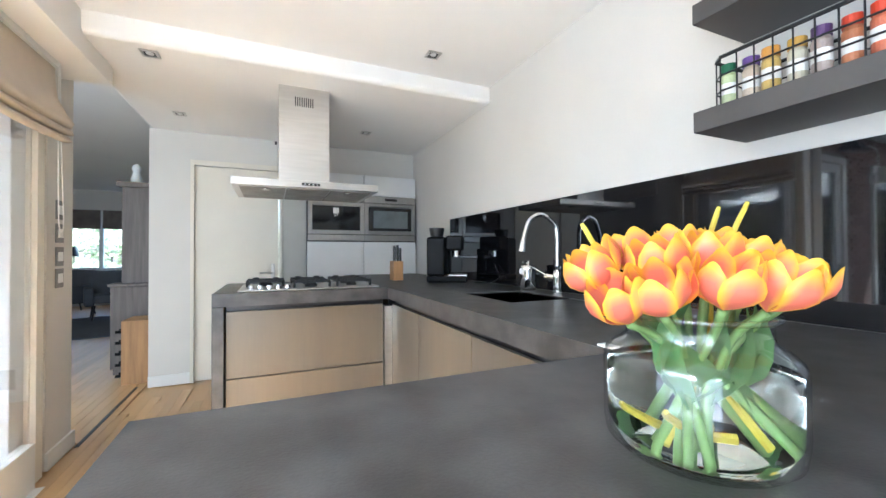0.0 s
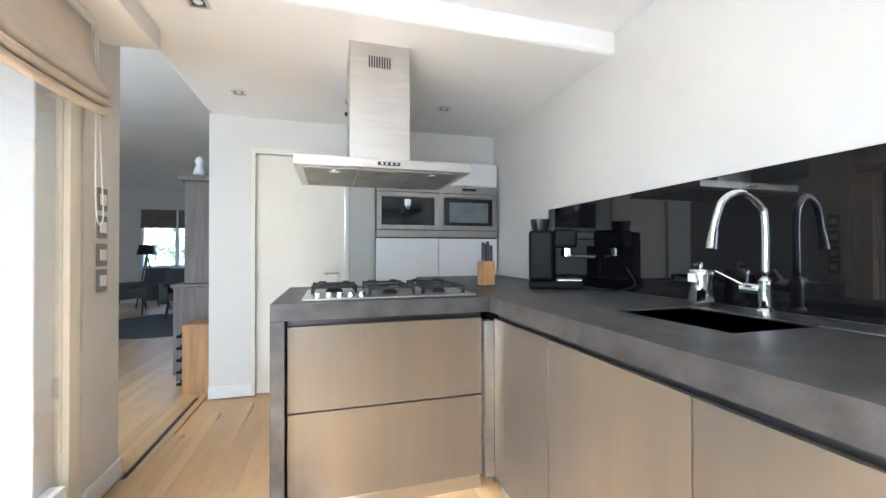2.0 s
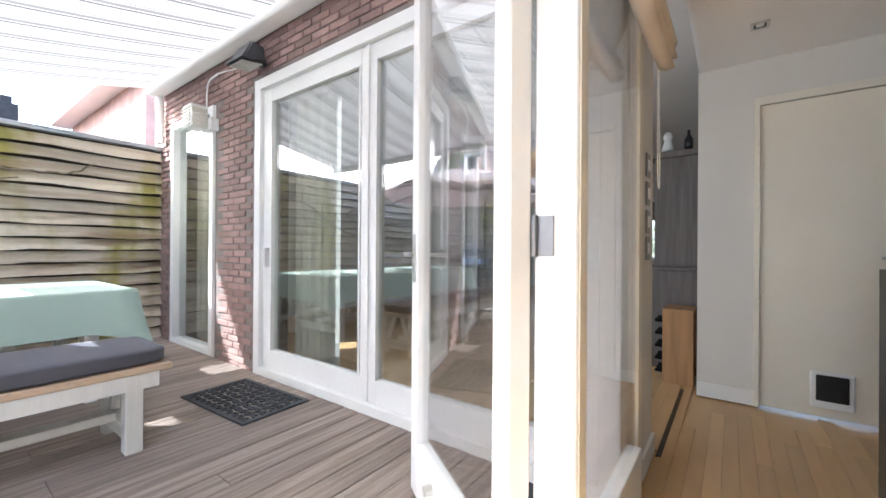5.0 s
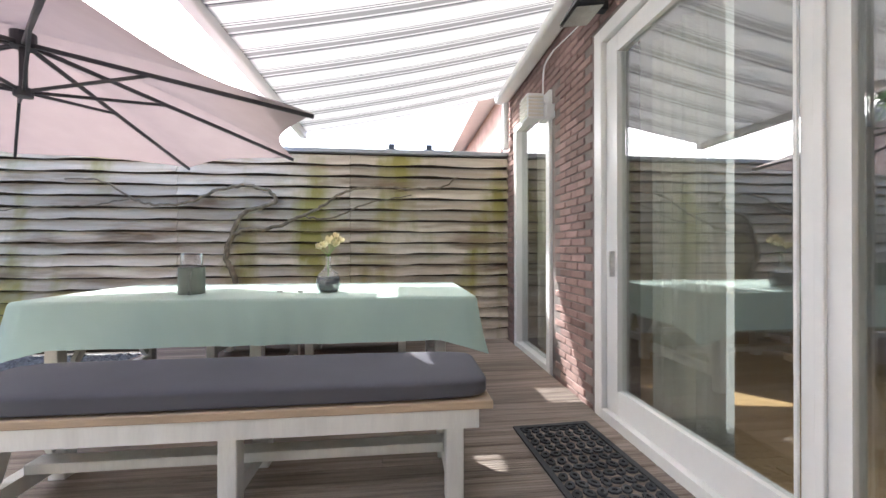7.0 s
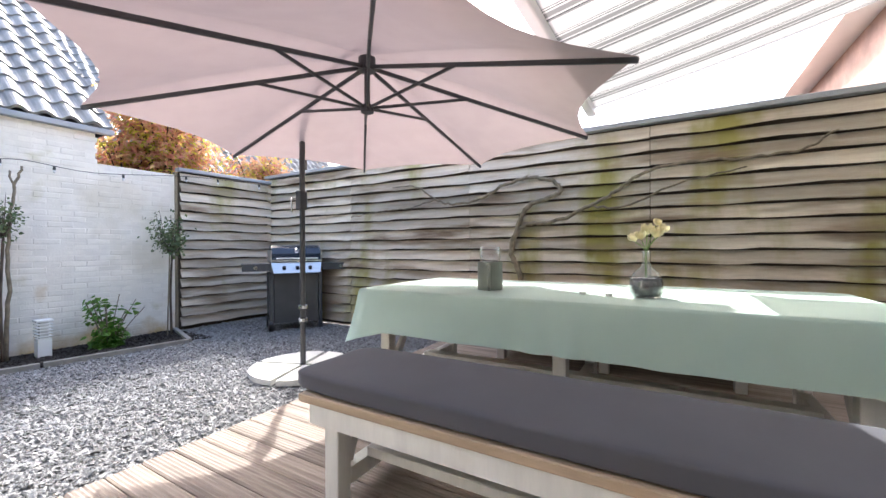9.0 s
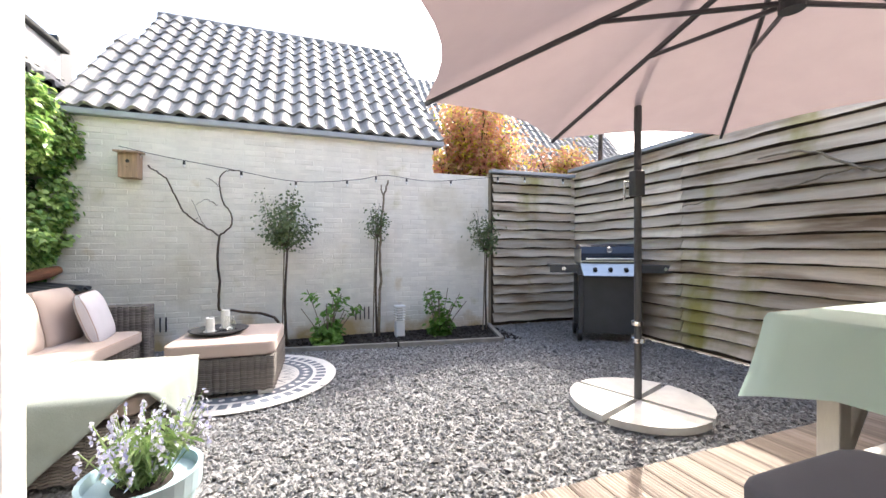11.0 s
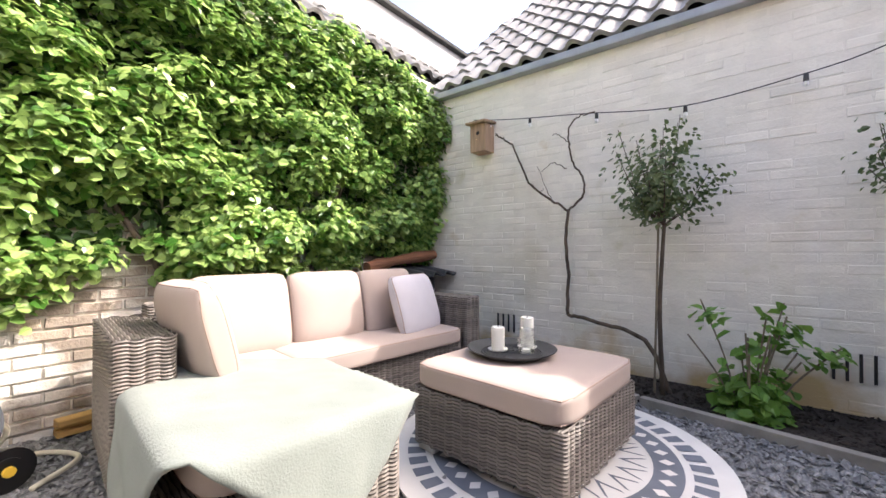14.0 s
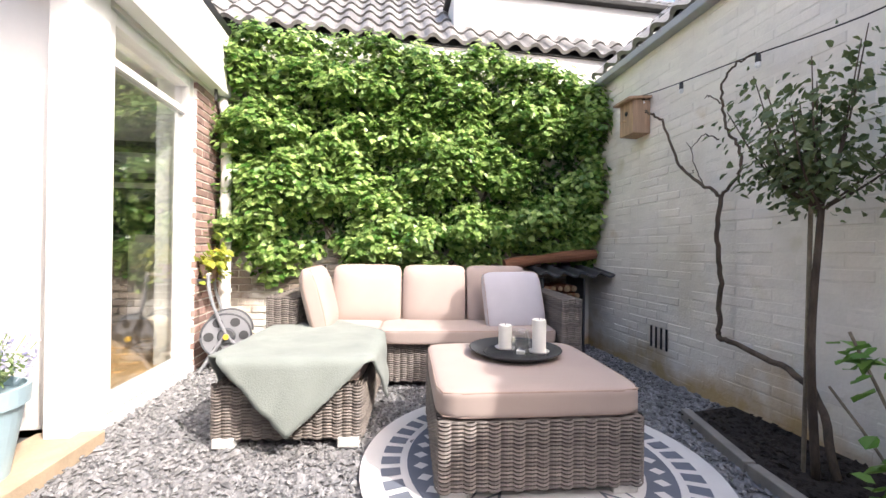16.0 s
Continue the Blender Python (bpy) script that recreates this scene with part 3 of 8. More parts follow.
# ---- the setting: garden ----
G = -0.06
rnd = random.Random(5)
gravel_bed = structure("gravel_bed", bx(-6.4, 0.2, -5.0, 2.7, -0.12, G - 0.02), M_GRAVEL, "bed of grey slate chippings", "gravel")
deck_base = structure("deck", bx(-6.36, -1.46, -1.33, 2.66, -0.08, -0.03), M_BLACK, "weathered hardwood deck boards beside the house", "deck")


# house wall bricks
def brick_mesh(name, l, h, d, mat, seed):
    r = random.Random(seed)
    bm = bx(-l / 2, l / 2, -d / 2, d / 2, -h / 2, h / 2, None, 0.004, 1)
    for v in bm.verts:
        v.co += Vector((r.uniform(-1, 1), r.uniform(-1, 1) * 0.6, r.uniform(-1, 1))) * 0.0022
    return mesh_of(name, bm, mat)


def lay_bricks(wall, at, along, face, length, height, l, h, joint, d, mat, keep, holes=(), near=None, name="brick", limit=300, rough=0.0, proud=0.012):
    """Courses of bricks on a wall: single ones near the path, the rest in one mesh. at: lower corner of the face; face: outward."""
    along, face = Vector(along), Vector(face)
    turn = Matrix((along, -face, Vector((0, 0, 1)))).transposed().to_4x4()
    full = [brick_mesh(name, l, h, d, mat, k) for k in range(3)]
    half = [brick_mesh(name, (l - joint) / 2, h, d, mat, 7 + k) for k in range(2)]
    r = random.Random(3)
    rest = bmesh.new()
    count = 0
    for row in range(int(height / (h + joint))):
        z = row * (h + joint) + h / 2 + joint
        x = 0.0
        first = row % 2 == 1
        while x < length - 0.02:
            w = (l - joint) / 2 if first else l
            first = False
            if x + w > length:
                w = (l - joint) / 2
                if x + w > length + 0.02:
                    break
            c = x + w / 2
            x += w + joint
            if any(a - w / 2 < c < b + w / 2 and e - h / 2 < z < f + h / 2 for a, b, e, f in holes) or not keep(c, z):
                continue
            me = full[r.randrange(3)] if w == l else half[r.randrange(2)]
            m = Matrix.Translation(Vector(at) + along * c + Vector((0, 0, z)) + face * (proud - d / 2 + r.uniform(-1, 1) * (0.0018 + rough))) @ turn @ pose(0, 0, 0, 0, r.uniform(-1, 1) * 0.4, r.uniform(-1, 1) * 0.3)
            if count < limit and (near is None or near(c, z)):
                shared(name, me, wall, m)
                count += 1
            else:
                k = len(rest.verts)
                rest.from_mesh(me)
                rest.verts.ensure_lookup_table()
                bmesh.ops.transform(rest, matrix=m, verts=rest.verts[k:])
    if len(rest.verts):
        tagged(part("brickwork", rest, mat, wall), kind="stuff")
    else:
        rest.free()


# painted garden wall and the low building behind it
shed = structure("wall_garden", bx(-4.05, 0.16, -5.2, -4.985, -0.2, 2.50, bx(-4.92, -4.05, -5.2, -4.985, -0.2, 2.09)), M_WBRICK, "old brick garden wall painted creamy white", "wall")
structure("wall_ivy", bx(0.16, 0.4, -5.2, -1.52, -0.2, 2.75), M_WBRICK, "old brick wall behind the climbing plant", "wall")

# ---- fence ----
M_POST = material("fence_post", (0.30, 0.25, 0.18), 0.9, vary=0.15, scale=5, grain=60, stretch=(4, 4, 0.4), bump=0.3)
M_CAP = material("zinc_cap", (0.36, 0.38, 0.40), 0.55, 0.3, vary=0.06)


# sheet behind the boards; its dark colour stands in for shade in the gaps
M_FBACK = material("gap_shade_sheet", (0.09, 0.07, 0.05), 0.95, vary=0.2, scale=4)


def fence_board(length, height, seed):
    """A thin sawn board with a wavy lower edge."""
    r = random.Random(seed)
    n = 14
    bm = bmesh.new()
    top, bot = [], []
    ph = r.uniform(0, 6)
    for y in (0, 1):
        for k in range(n + 1):
            x = -length / 2 + length * k / n
            wav = 0.007 * math.sin(k * 0.9 + ph) + r.uniform(-0.006, 0.006)
            bot.append(bm.verts.new((x, 0.014 * y - 0.048, -height / 2 + wav)))
            top.append(bm.verts.new((x, 0.014 * y + 0.000, height / 2)))
    s = n + 1
    for k in range(n):
        bm.faces.new((bot[k], bot[k + 1], top[k + 1], top[k]))
        bm.faces.new((bot[s + k + 1], bot[s + k], top[s + k], top[s + k + 1]))
        bm.faces.new((bot[k + 1], bot[k], bot[s + k], bot[s + k + 1]))
        bm.faces.new((top[k], top[k + 1], top[s + k + 1], top[s + k]))
    for k in (0, n):
        bm.faces.new((bot[k], top[k], top[s + k], bot[s + k]))
    bmesh.ops.recalc_face_normals(bm, faces=bm.faces)
    return mesh_of("board", bm, M_FENCE)


def fence(name, a, b, top, panels, rows, label):
    """Overlapping boards between posts, from a to b, facing the garden on their left."""
    a, b = Vector(a), Vector(b)
    d = (b - a).normalized()
    turn = math.degrees(math.atan2(d.y, d.x))
    f = thing(name, (*a.xy, G), turn, label, "fence", kind="structure")
    length, h = (b - a).length, top - G
    step = length / panels
    pitch = (h - 0.10) / rows
    boards = [fence_board(step - 0.006, pitch - 0.018, k) for k in range(5)]
    part("backing", bx(0, length, 0.03, 0.04, 0.0, h - 0.03), M_FBACK, f, "dark sheet giving the board gaps their shade")
    r = random.Random(len(name))
    for p in range(panels):
        for k in range(rows):
            shared("board", boards[r.randrange(5)], f, pose(step * (p + 0.5), -0.012 + r.uniform(-0.004, 0.004), 0.05 + pitch * (k + 0.5), 0, r.uniform(-0.25, 0.25), 180 if r.random() < 0.0 else 0))
    for p in range(panels + 1):
        part("post", bx(step * p - 0.035, step * p + 0.035, 0.042, 0.11, -0.05, h - 0.04, None, 0.004, 1), M_POST, f)
    part("cap", bx(-0.03, length + 0.03, -0.06, 0.05, h - 0.035, h + 0.012, None, 0.003, 1), M_CAP, f, "grey zinc capping")
    return f


fence("fence_1", (-6.36, -4.97, 0), (-6.36, 2.68, 0), 2.27, 4, 17, "weathered overlapping board fence with green algae and grey capping")
FENCE2 = fence("fence_2", (-4.94, -4.93, 0), (-6.34, -4.90, 0), 2.17, 1, 16, "weathered overlapping board fence panel at the end of the garden")

# ---- awning ----
def striped(name):
    m = material(name, (0.80, 0.78, 0.74), 0.85, vary=0.02, grain=200)
    nt = m.node_tree
    b = nt.nodes["Principled BSDF"]
    tc, sep, mul = nt.nodes.new("ShaderNodeTexCoord"), nt.nodes.new("ShaderNodeSeparateXYZ"), nt.nodes.new("ShaderNodeMath")
    fr, ramp = nt.nodes.new("ShaderNodeMath"), nt.nodes.new("ShaderNodeValToRGB")
    mul.operation, fr.operation = "MULTIPLY", "FRACT"
    mul.inputs[1].default_value = 1 / 0.30
    nt.links.new(tc.outputs["Object"], sep.inputs[0])
    nt.links.new(sep.outputs[0], mul.inputs[0])
    nt.links.new(mul.outputs[0], fr.inputs[0])
    nt.links.new(fr.outputs[0], ramp.inputs[0])
    e = ramp.color_ramp
    e.interpolation = "CONSTANT"
    light, grey, dark = (0.62, 0.61, 0.595, 1), (0.25, 0.245, 0.24, 1), (0.07, 0.07, 0.074, 1)
    e.elements[0].position, e.elements[0].color = 0.0, light
    e.elements[1].position, e.elements[1].color = 0.34, grey
    for p, c in ((0.40, dark), (0.44, light), (0.50, grey), (0.66, light), (0.72, dark), (0.75, light), (0.80, dark), (0.82, light)):
        el = e.elements.new(p)
        el.color = c
    nt.links.new(ramp.outputs[0], b.inputs["Base Color"])
    tr, mx = nt.nodes.new("ShaderNodeBsdfTranslucent"), nt.nodes.new("ShaderNodeMixShader")
    nt.links.new(ramp.outputs[0], tr.inputs[0])
    mx.inputs[0].default_value = 0.18
    nt.links.new(b.outputs[0], mx.inputs[1])
    nt.links.new(tr.outputs[0], mx.inputs[2])
    nt.links.new(mx.outputs[0], nt.nodes["Material Output"].inputs[0])
    return m


awn = thing("awning", (-4.0, 2.6, 2.9), 0, "extended awning with grey and white striped fabric", "awning")
AX0, AX1, AY0, AY1, AZ0, AZ1 = -6.2, -1.85, 2.60, 0.27, 2.94, 2.42
bm = bmesh.new()
N = 24
g = [[bm.verts.new((AX0 + (AX1 - AX0) * i / N, AY0 + (AY1 - AY0) * j / 8, AZ0 + (AZ1 - AZ0) * j / 8 - 0.03 * math.sin(math.pi * j / 8))) for j in range(9)] for i in range(N + 1)]
for i in range(N):
    for j in range(8):
        bm.faces.new((g[i][j], g[i + 1][j], g[i + 1][j + 1], g[i][j + 1]))
M_AWN = striped("awning_fabric")
part("fabric", bm, M_AWN, awn, world_space=True, smooth=True)
part("front_bar", bx(AX0 - 0.05, AX1 + 0.05, AY1 - 0.05, AY1 + 0.03, AZ1 - 0.06, AZ1 + 0.04, None, 0.012, 2), M_WHITE, awn, "white front bar", world_space=True)
part("cassette", bx(AX0 - 0.08, AX1 + 0.08, 2.50, 2.66, AZ0 - 0.09, AZ0 + 0.09, None, 0.03, 3), M_WHITE, awn, "white roller cassette", world_space=True)

# ---- garden table with cloth ----
M_WOODW = material("white_painted_wood", (0.72, 0.71, 0.67), 0.6, vary=0.05, scale=6, grain=40, stretch=(3, 3, 0.5), bump=0.12)
M_PLANK = material("bleached_plank", (0.50, 0.38, 0.26), 0.75, vary=0.12, scale=3, grain=40, stretch=(8, 0.6, 8), bump=0.15)
M_CLOTH = material("mint_cloth", (0.45, 0.58, 0.515), 0.9, vary=0.03, scale=2, grain=300, bump=0.08)
M_CUSH = material("grey_cushion", (0.085, 0.085, 0.10), 0.9, vary=0.06, scale=3, grain=300, bump=0.1, sheen=0.05)


def trestle(name, length, depth, height, label, category, plank):
    """A long table or bench on X-braced trestle legs, its length along y."""
    t = thing(name, (0, 0, 0), 0, label, category)
    part("top", bx(-depth / 2, depth / 2, -length / 2, length / 2, height - 0.035, height, None, 0.004, 1), plank, t, "bleached timber top")
    inset = 0.07
    for s in (-1, 1):
        for e in (-1, 0, 1):
            part("leg", bx(s * (depth / 2 - inset) - 0.038, s * (depth / 2 - inset) + 0.038, e * (length / 2 - 0.16) - 0.038, e * (length / 2 - 0.16) + 0.038, 0.0, height - 0.036, None, 0.004, 1), M_WOODW, t)
        part("apron",
             bx(s * (depth / 2 - 0.02) - 0.012, s * (depth / 2 - 0.02) + 0.012, -length / 2 + 0.06, length / 2 - 0.06, height - 0.115, height - 0.037), M_WOODW, t)
    for e in (-1, 0, 1):
        y = e * (length / 2 - 0.16)
        part("cross_rail", bx(-depth / 2 + 0.116, depth / 2 - 0.116, y - 0.03, y + 0.03, height * 0.14, height * 0.14 + 0.07), M_WOODW, t)
    for s in (-1, 1):
        for e in (-1, 1):
            y = e * (length / 2 - 0.16)
            part("brace", beam((s * (depth / 2 - 0.12), y, height * 0.14 + 0.09), (s * 0.05, y, height - 0.05), 0.035, 0.05), M_WOODW, t)
    part("stretcher", bx(-0.045, 0.045, -length / 2 + 0.19, length / 2 - 0.19, height * 0.14 + 0.071, height * 0.14 + 0.115, None, 0.003, 1), M_WOODW, t)
    return t


table = trestle("garden_table", 2.78, 1.08, 0.765, "long garden table with white trestle legs under a cloth", "table", M_PLANK)
table.matrix_basis = pose(-4.83, 0.405, 0)
bench = trestle("garden_bench", 2.17, 0.52, 0.45, "long white-legged garden bench with a bleached wooden seat", "bench", M_PLANK)
bench.matrix_basis = pose(-3.50, 0.665, 0)
PLACE[bench] = bench.matrix_basis.copy()
pad = cushion(0.52, 2.24, 0.085, None, 0.10, 12)
bmesh.ops.translate(pad, vec=(-3.51, 0.620, 0.494), verts=pad.verts)
solid("bench_cushion", pad, M_CUSH, "dark grey padded cushion lying along the garden bench", "cushion", smooth=True)
far_bench = copy_thing(bench, pose(-5.86, 0.45, 0))
far_bench["label"] = "long white-legged garden bench behind the table"


def cloth(x0, x1, y0, y1, z, drop, mat, name, label):
    """A cloth over a table: flat top, sides that hang in soft folds, pointed corners."""
    bm = bmesh.new()
    cx, cy, hx, hy = (x0 + x1) / 2, (y0 + y1) / 2, (x1 - x0) / 2, (y1 - y0) / 2
    n = 160
    edge = []
    for k in range(n):
        a = 2 * math.pi * (k + 0.5) / n
        c, s = math.cos(a), math.sin(a)
        m = max(abs(c) / hx, abs(s) / hy)
        edge.append((c / m, s / m))
    rings = []
    levels = ((0.0, 0.0), (0.01, 0.004), (0.016, 0.02), (0.02, 0.10), (0.03, 0.2), (0.045, drop))
    for out, down in levels:
        ring = []
        for k, (ex, ey) in enumerate(edge):
            corner = max(0.0, 1 - math.hypot(abs(ex) - hx, abs(ey) - hy) / 0.22)
            fold = down / drop * (0.007 * math.sin(k * 0.83) + 0.008 * math.sin(k * 0.37 + 1))
            o = out + fold + corner * 0.05 * down / drop
            d = math.hypot(ex, ey)
            sx = (1 if ex > 0 else -1) if abs(abs(ex) - hx) < 0.02 or corner > 0.3 else 0
            sy = (1 if ey > 0 else -1) if abs(abs(ey) - hy) < 0.02 or corner > 0.3 else 0
            ring.append(bm.verts.new((cx + ex + sx * o, cy + ey + sy * o, z - down - corner * 0.10 * down / drop)))
        rings.append(ring)
    for a, b in zip(rings, rings[1:]):
        for k in range(n):
            bm.faces.new((a[k], a[(k + 1) % n], b[(k + 1) % n], b[k]))
    bm.faces.new(rings[0])
    bmesh.ops.recalc_face_normals(bm, faces=bm.faces)
    ob = solid(name, bm, mat, label, "tablecloth")
    for p in ob.data.polygons:
        p.use_smooth = len(p.vertices) == 4
    return ob


cloth(-5.40, -4.25, -0.99, 1.86, 0.775, 0.29, M_CLOTH, "tablecloth", "mint green cloth spread over the garden table")

# ---- parasol ----
M_CANOPY = material("dusty_pink_canvas", (0.37, 0.31, 0.315), 0.9, vary=0.03, grain=300)
nt = M_CANOPY.node_tree
tr, mx = nt.nodes.new("ShaderNodeBsdfTranslucent"), nt.nodes.new("ShaderNodeMixShader")
tr.inputs[0].default_value, mx.inputs[0].default_value = (0.42, 0.325, 0.325, 1), 0.17
nt.links.new(nt.nodes["Principled BSDF"].outputs[0], mx.inputs[1])
nt.links.new(tr.outputs[0], mx.inputs[2])
nt.links.new(mx.outputs[0], nt.nodes["Material Output"].inputs[0])
M_POLE = material("anthracite_metal", (0.07, 0.07, 0.076), 0.45, 0.4, vary=0.05)
UC, UR, UZR, UZT = Vector((-4.22, -0.89, 0)), 1.71, 1.945, 2.36
par = thing("parasol", (-4.6, -2.0, G), 0, "dusty pink cantilever parasol with dark ribs, open", "parasol")
tips = [UC + Vector((UR * math.cos(radians(42.5 + 45 * k)), UR * math.sin(radians(42.5 + 45 * k)), UZR)) for k in range(8)]
apex = UC + Vector((0, 0, UZT + 0.05))
bm = bmesh.new()
ct = bm.verts.new(apex)
NR, NS = 8, 8
rows = []
for k in range(8):
    a, b = tips[k], tips[(k + 1) % 8]
    for s in range(NS):
        q = a.lerp(b, s / NS)
        line = []
        for i in range(1, NR + 1):
            f = i / NR
            p = apex.lerp(q, f)
            inward = 0.10 * math.sin(math.pi * s / NS) * f * f
            p = p.lerp(UC + Vector((0, 0, p.z)), inward)
            p.z += 0.035 * math.sin(math.pi * f) - 0.05 * math.sin(math.pi * s / NS) * math.sin(math.pi * f) * 0.6
            line.append(bm.verts.new(p))
        rows.append(line)
m_ = len(rows)
for k in range(m_):
    a, b = rows[k], rows[(k + 1) % m_]
    bm.faces.new((ct, a[0], b[0]))
    for i in range(NR - 1):
        bm.faces.new((a[i], a[i + 1], b[i + 1], b[i]))
canopy = part("canopy", bm, M_CANOPY, par, world_space=True, smooth=True)
hub_t, hub_b = UC + Vector((0, 0, 2.33)), UC + Vector((0, 0, 2.04))
part("hub", rod(hub_t + Vector((0, 0, 0.06)), hub_t - Vector((0, 0, 0.03)), 0.06, None, 16, rod(hub_b + Vector((0, 0, 0.02)), hub_b - Vector((0, 0, 0.03)), 0.045, None, 16, rod(hub_t, hub_b, 0.02))), M_POLE, par, world_space=True)
for t_ in tips:
    d = (t_ - UC).normalized()
    mid = hub_t.lerp(t_, 0.42) - Vector((0, 0, 0.012))
    rib = part("rib", beam(hub_t, t_ - Vector((0, 0, 0.02)), 0.02, 0.026), M_POLE, par, world_space=True)
    part("strut", beam(hub_b, mid, 0.016, 0.02), M_POLE, rib, world_space=True)
PB = Vector((-4.60, -2.02, G + 0.045))
part("pole", rod(PB, PB + Vector((0, 0, 1.98)), 0.025, None, 14), M_POLE, par, world_space=True)
part("arm", tube(spline([PB + Vector((0, 0, 1.9)), PB + Vector((0.02, 0.06, 2.25)), PB + Vector((0.2, 0.55, 2.62)), UC + Vector((0, 0, 2.62)), UC + Vector((0, 0, 2.42))], 5), 0.026, 10), M_POLE, par, world_space=True)
part("crank", bx(PB.x - 0.035, PB.x + 0.05, PB.y - 0.035, PB.y + 0.035, 1.42, 1.60, None, 0.01), M_POLE, par, "crank housing", world_space=True)
part("crank_handle", tube([PB + Vector((0.05, 0, 1.53)), PB + Vector((0.12, 0.0, 1.53)), PB + Vector((0.12, 0.0, 1.40))], 0.008), M_CHROME, par, world_space=True)
for z_ in (0.40, 0.52):
    part("clamp", rod(PB + Vector((0, 0, z_)), PB + Vector((0, 0, z_ + 0.03)), 0.042, None, 14), M_CHROME, par, "steel clamp ring", world_space=True)
M_SLAB = material("pale_concrete", (0.62, 0.61, 0.58), 0.85, vary=0.07, scale=8, grain=90, bump=0.2)
for k in range(4):
    bm = bmesh.new()
    pts = [(0.02, 0.02)] + [(0.46 * math.cos(radians(3 + 84 * i / 8)) , 0.46 * math.sin(radians(3 + 84 * i / 8))) for i in range(9)]
    lo = [bm.verts.new((x, y, 0.0)) for x, y in pts]
    hi = [bm.verts.new((x, y, 0.045)) for x, y in pts]
    bm.faces.new(hi)
    bm.faces.new(list(reversed(lo)))
    for i in range(len(pts)):
        j = (i + 1) % len(pts)
        bm.faces.new((lo[i], lo[j], hi[j], hi[i]))
    bmesh.ops.transform(bm, matrix=pose(PB.x, PB.y, G, 0, 0, 20 + 90 * k), verts=bm.verts)
    part("base_slab", bm, M_SLAB, par, "pale quarter-round concrete slab", world_space=True)

# ---- wicker lounge set ----
def wicker(name, colour):
    """Woven flat cane: over and under, in rows."""
    m = bpy.data.materials.new(name)
    m.use_nodes = True
    nt = m.node_tree
    b = nt.nodes["Principled BSDF"]
    b.inputs["Roughness"].default_value = 0.6
    geo, noi, mx = nt.nodes.new("ShaderNodeTexCoord"), nt.nodes.new("ShaderNodeTexNoise"), nt.nodes.new("ShaderNodeMix")
    noi.inputs["Scale"].default_value, noi.inputs["Detail"].default_value = 30, 4
    mx.data_type = "RGBA"
    isl = nt.nodes.new("ShaderNodeNewGeometry")
    add = nt.nodes.new("ShaderNodeMath")
    add.operation = "MULTIPLY_ADD"
    add.inputs[1].default_value = 0.6
    half = nt.nodes.new("ShaderNodeMath")
    half.operation, half.inputs[1].default_value = "MULTIPLY", 0.4
    nt.links.new(geo.outputs["Object"], noi.inputs["Vector"])
    nt.links.new(noi.outputs[0], half.inputs[0])
    nt.links.new(isl.outputs["Random Per Island"], add.inputs[0])
    nt.links.new(half.outputs[0], add.inputs[2])
    nt.links.new(add.outputs[0], mx.inputs[0])
    mx.inputs[6].default_value, mx.inputs[7].default_value = (*(c * 0.5 for c in colour), 1), (*(c * 1.35 for c in colour), 1)
    nt.links.new(mx.outputs[2], b.inputs["Base Color"])
    return m


M_WICK = wicker("grey_brown_wicker", (0.165, 0.145, 0.128))
M_WICKIN = material("weave_shade_core", (0.05, 0.042, 0.036), 0.9)
M_PINK = material("beige_pink_canvas", (0.395, 0.325, 0.292), 0.95, vary=0.03, scale=4, grain=320, bump=0.1, sheen=0.05)
M_PIPE = material("tan_piping", (0.36, 0.27, 0.23), 0.9)


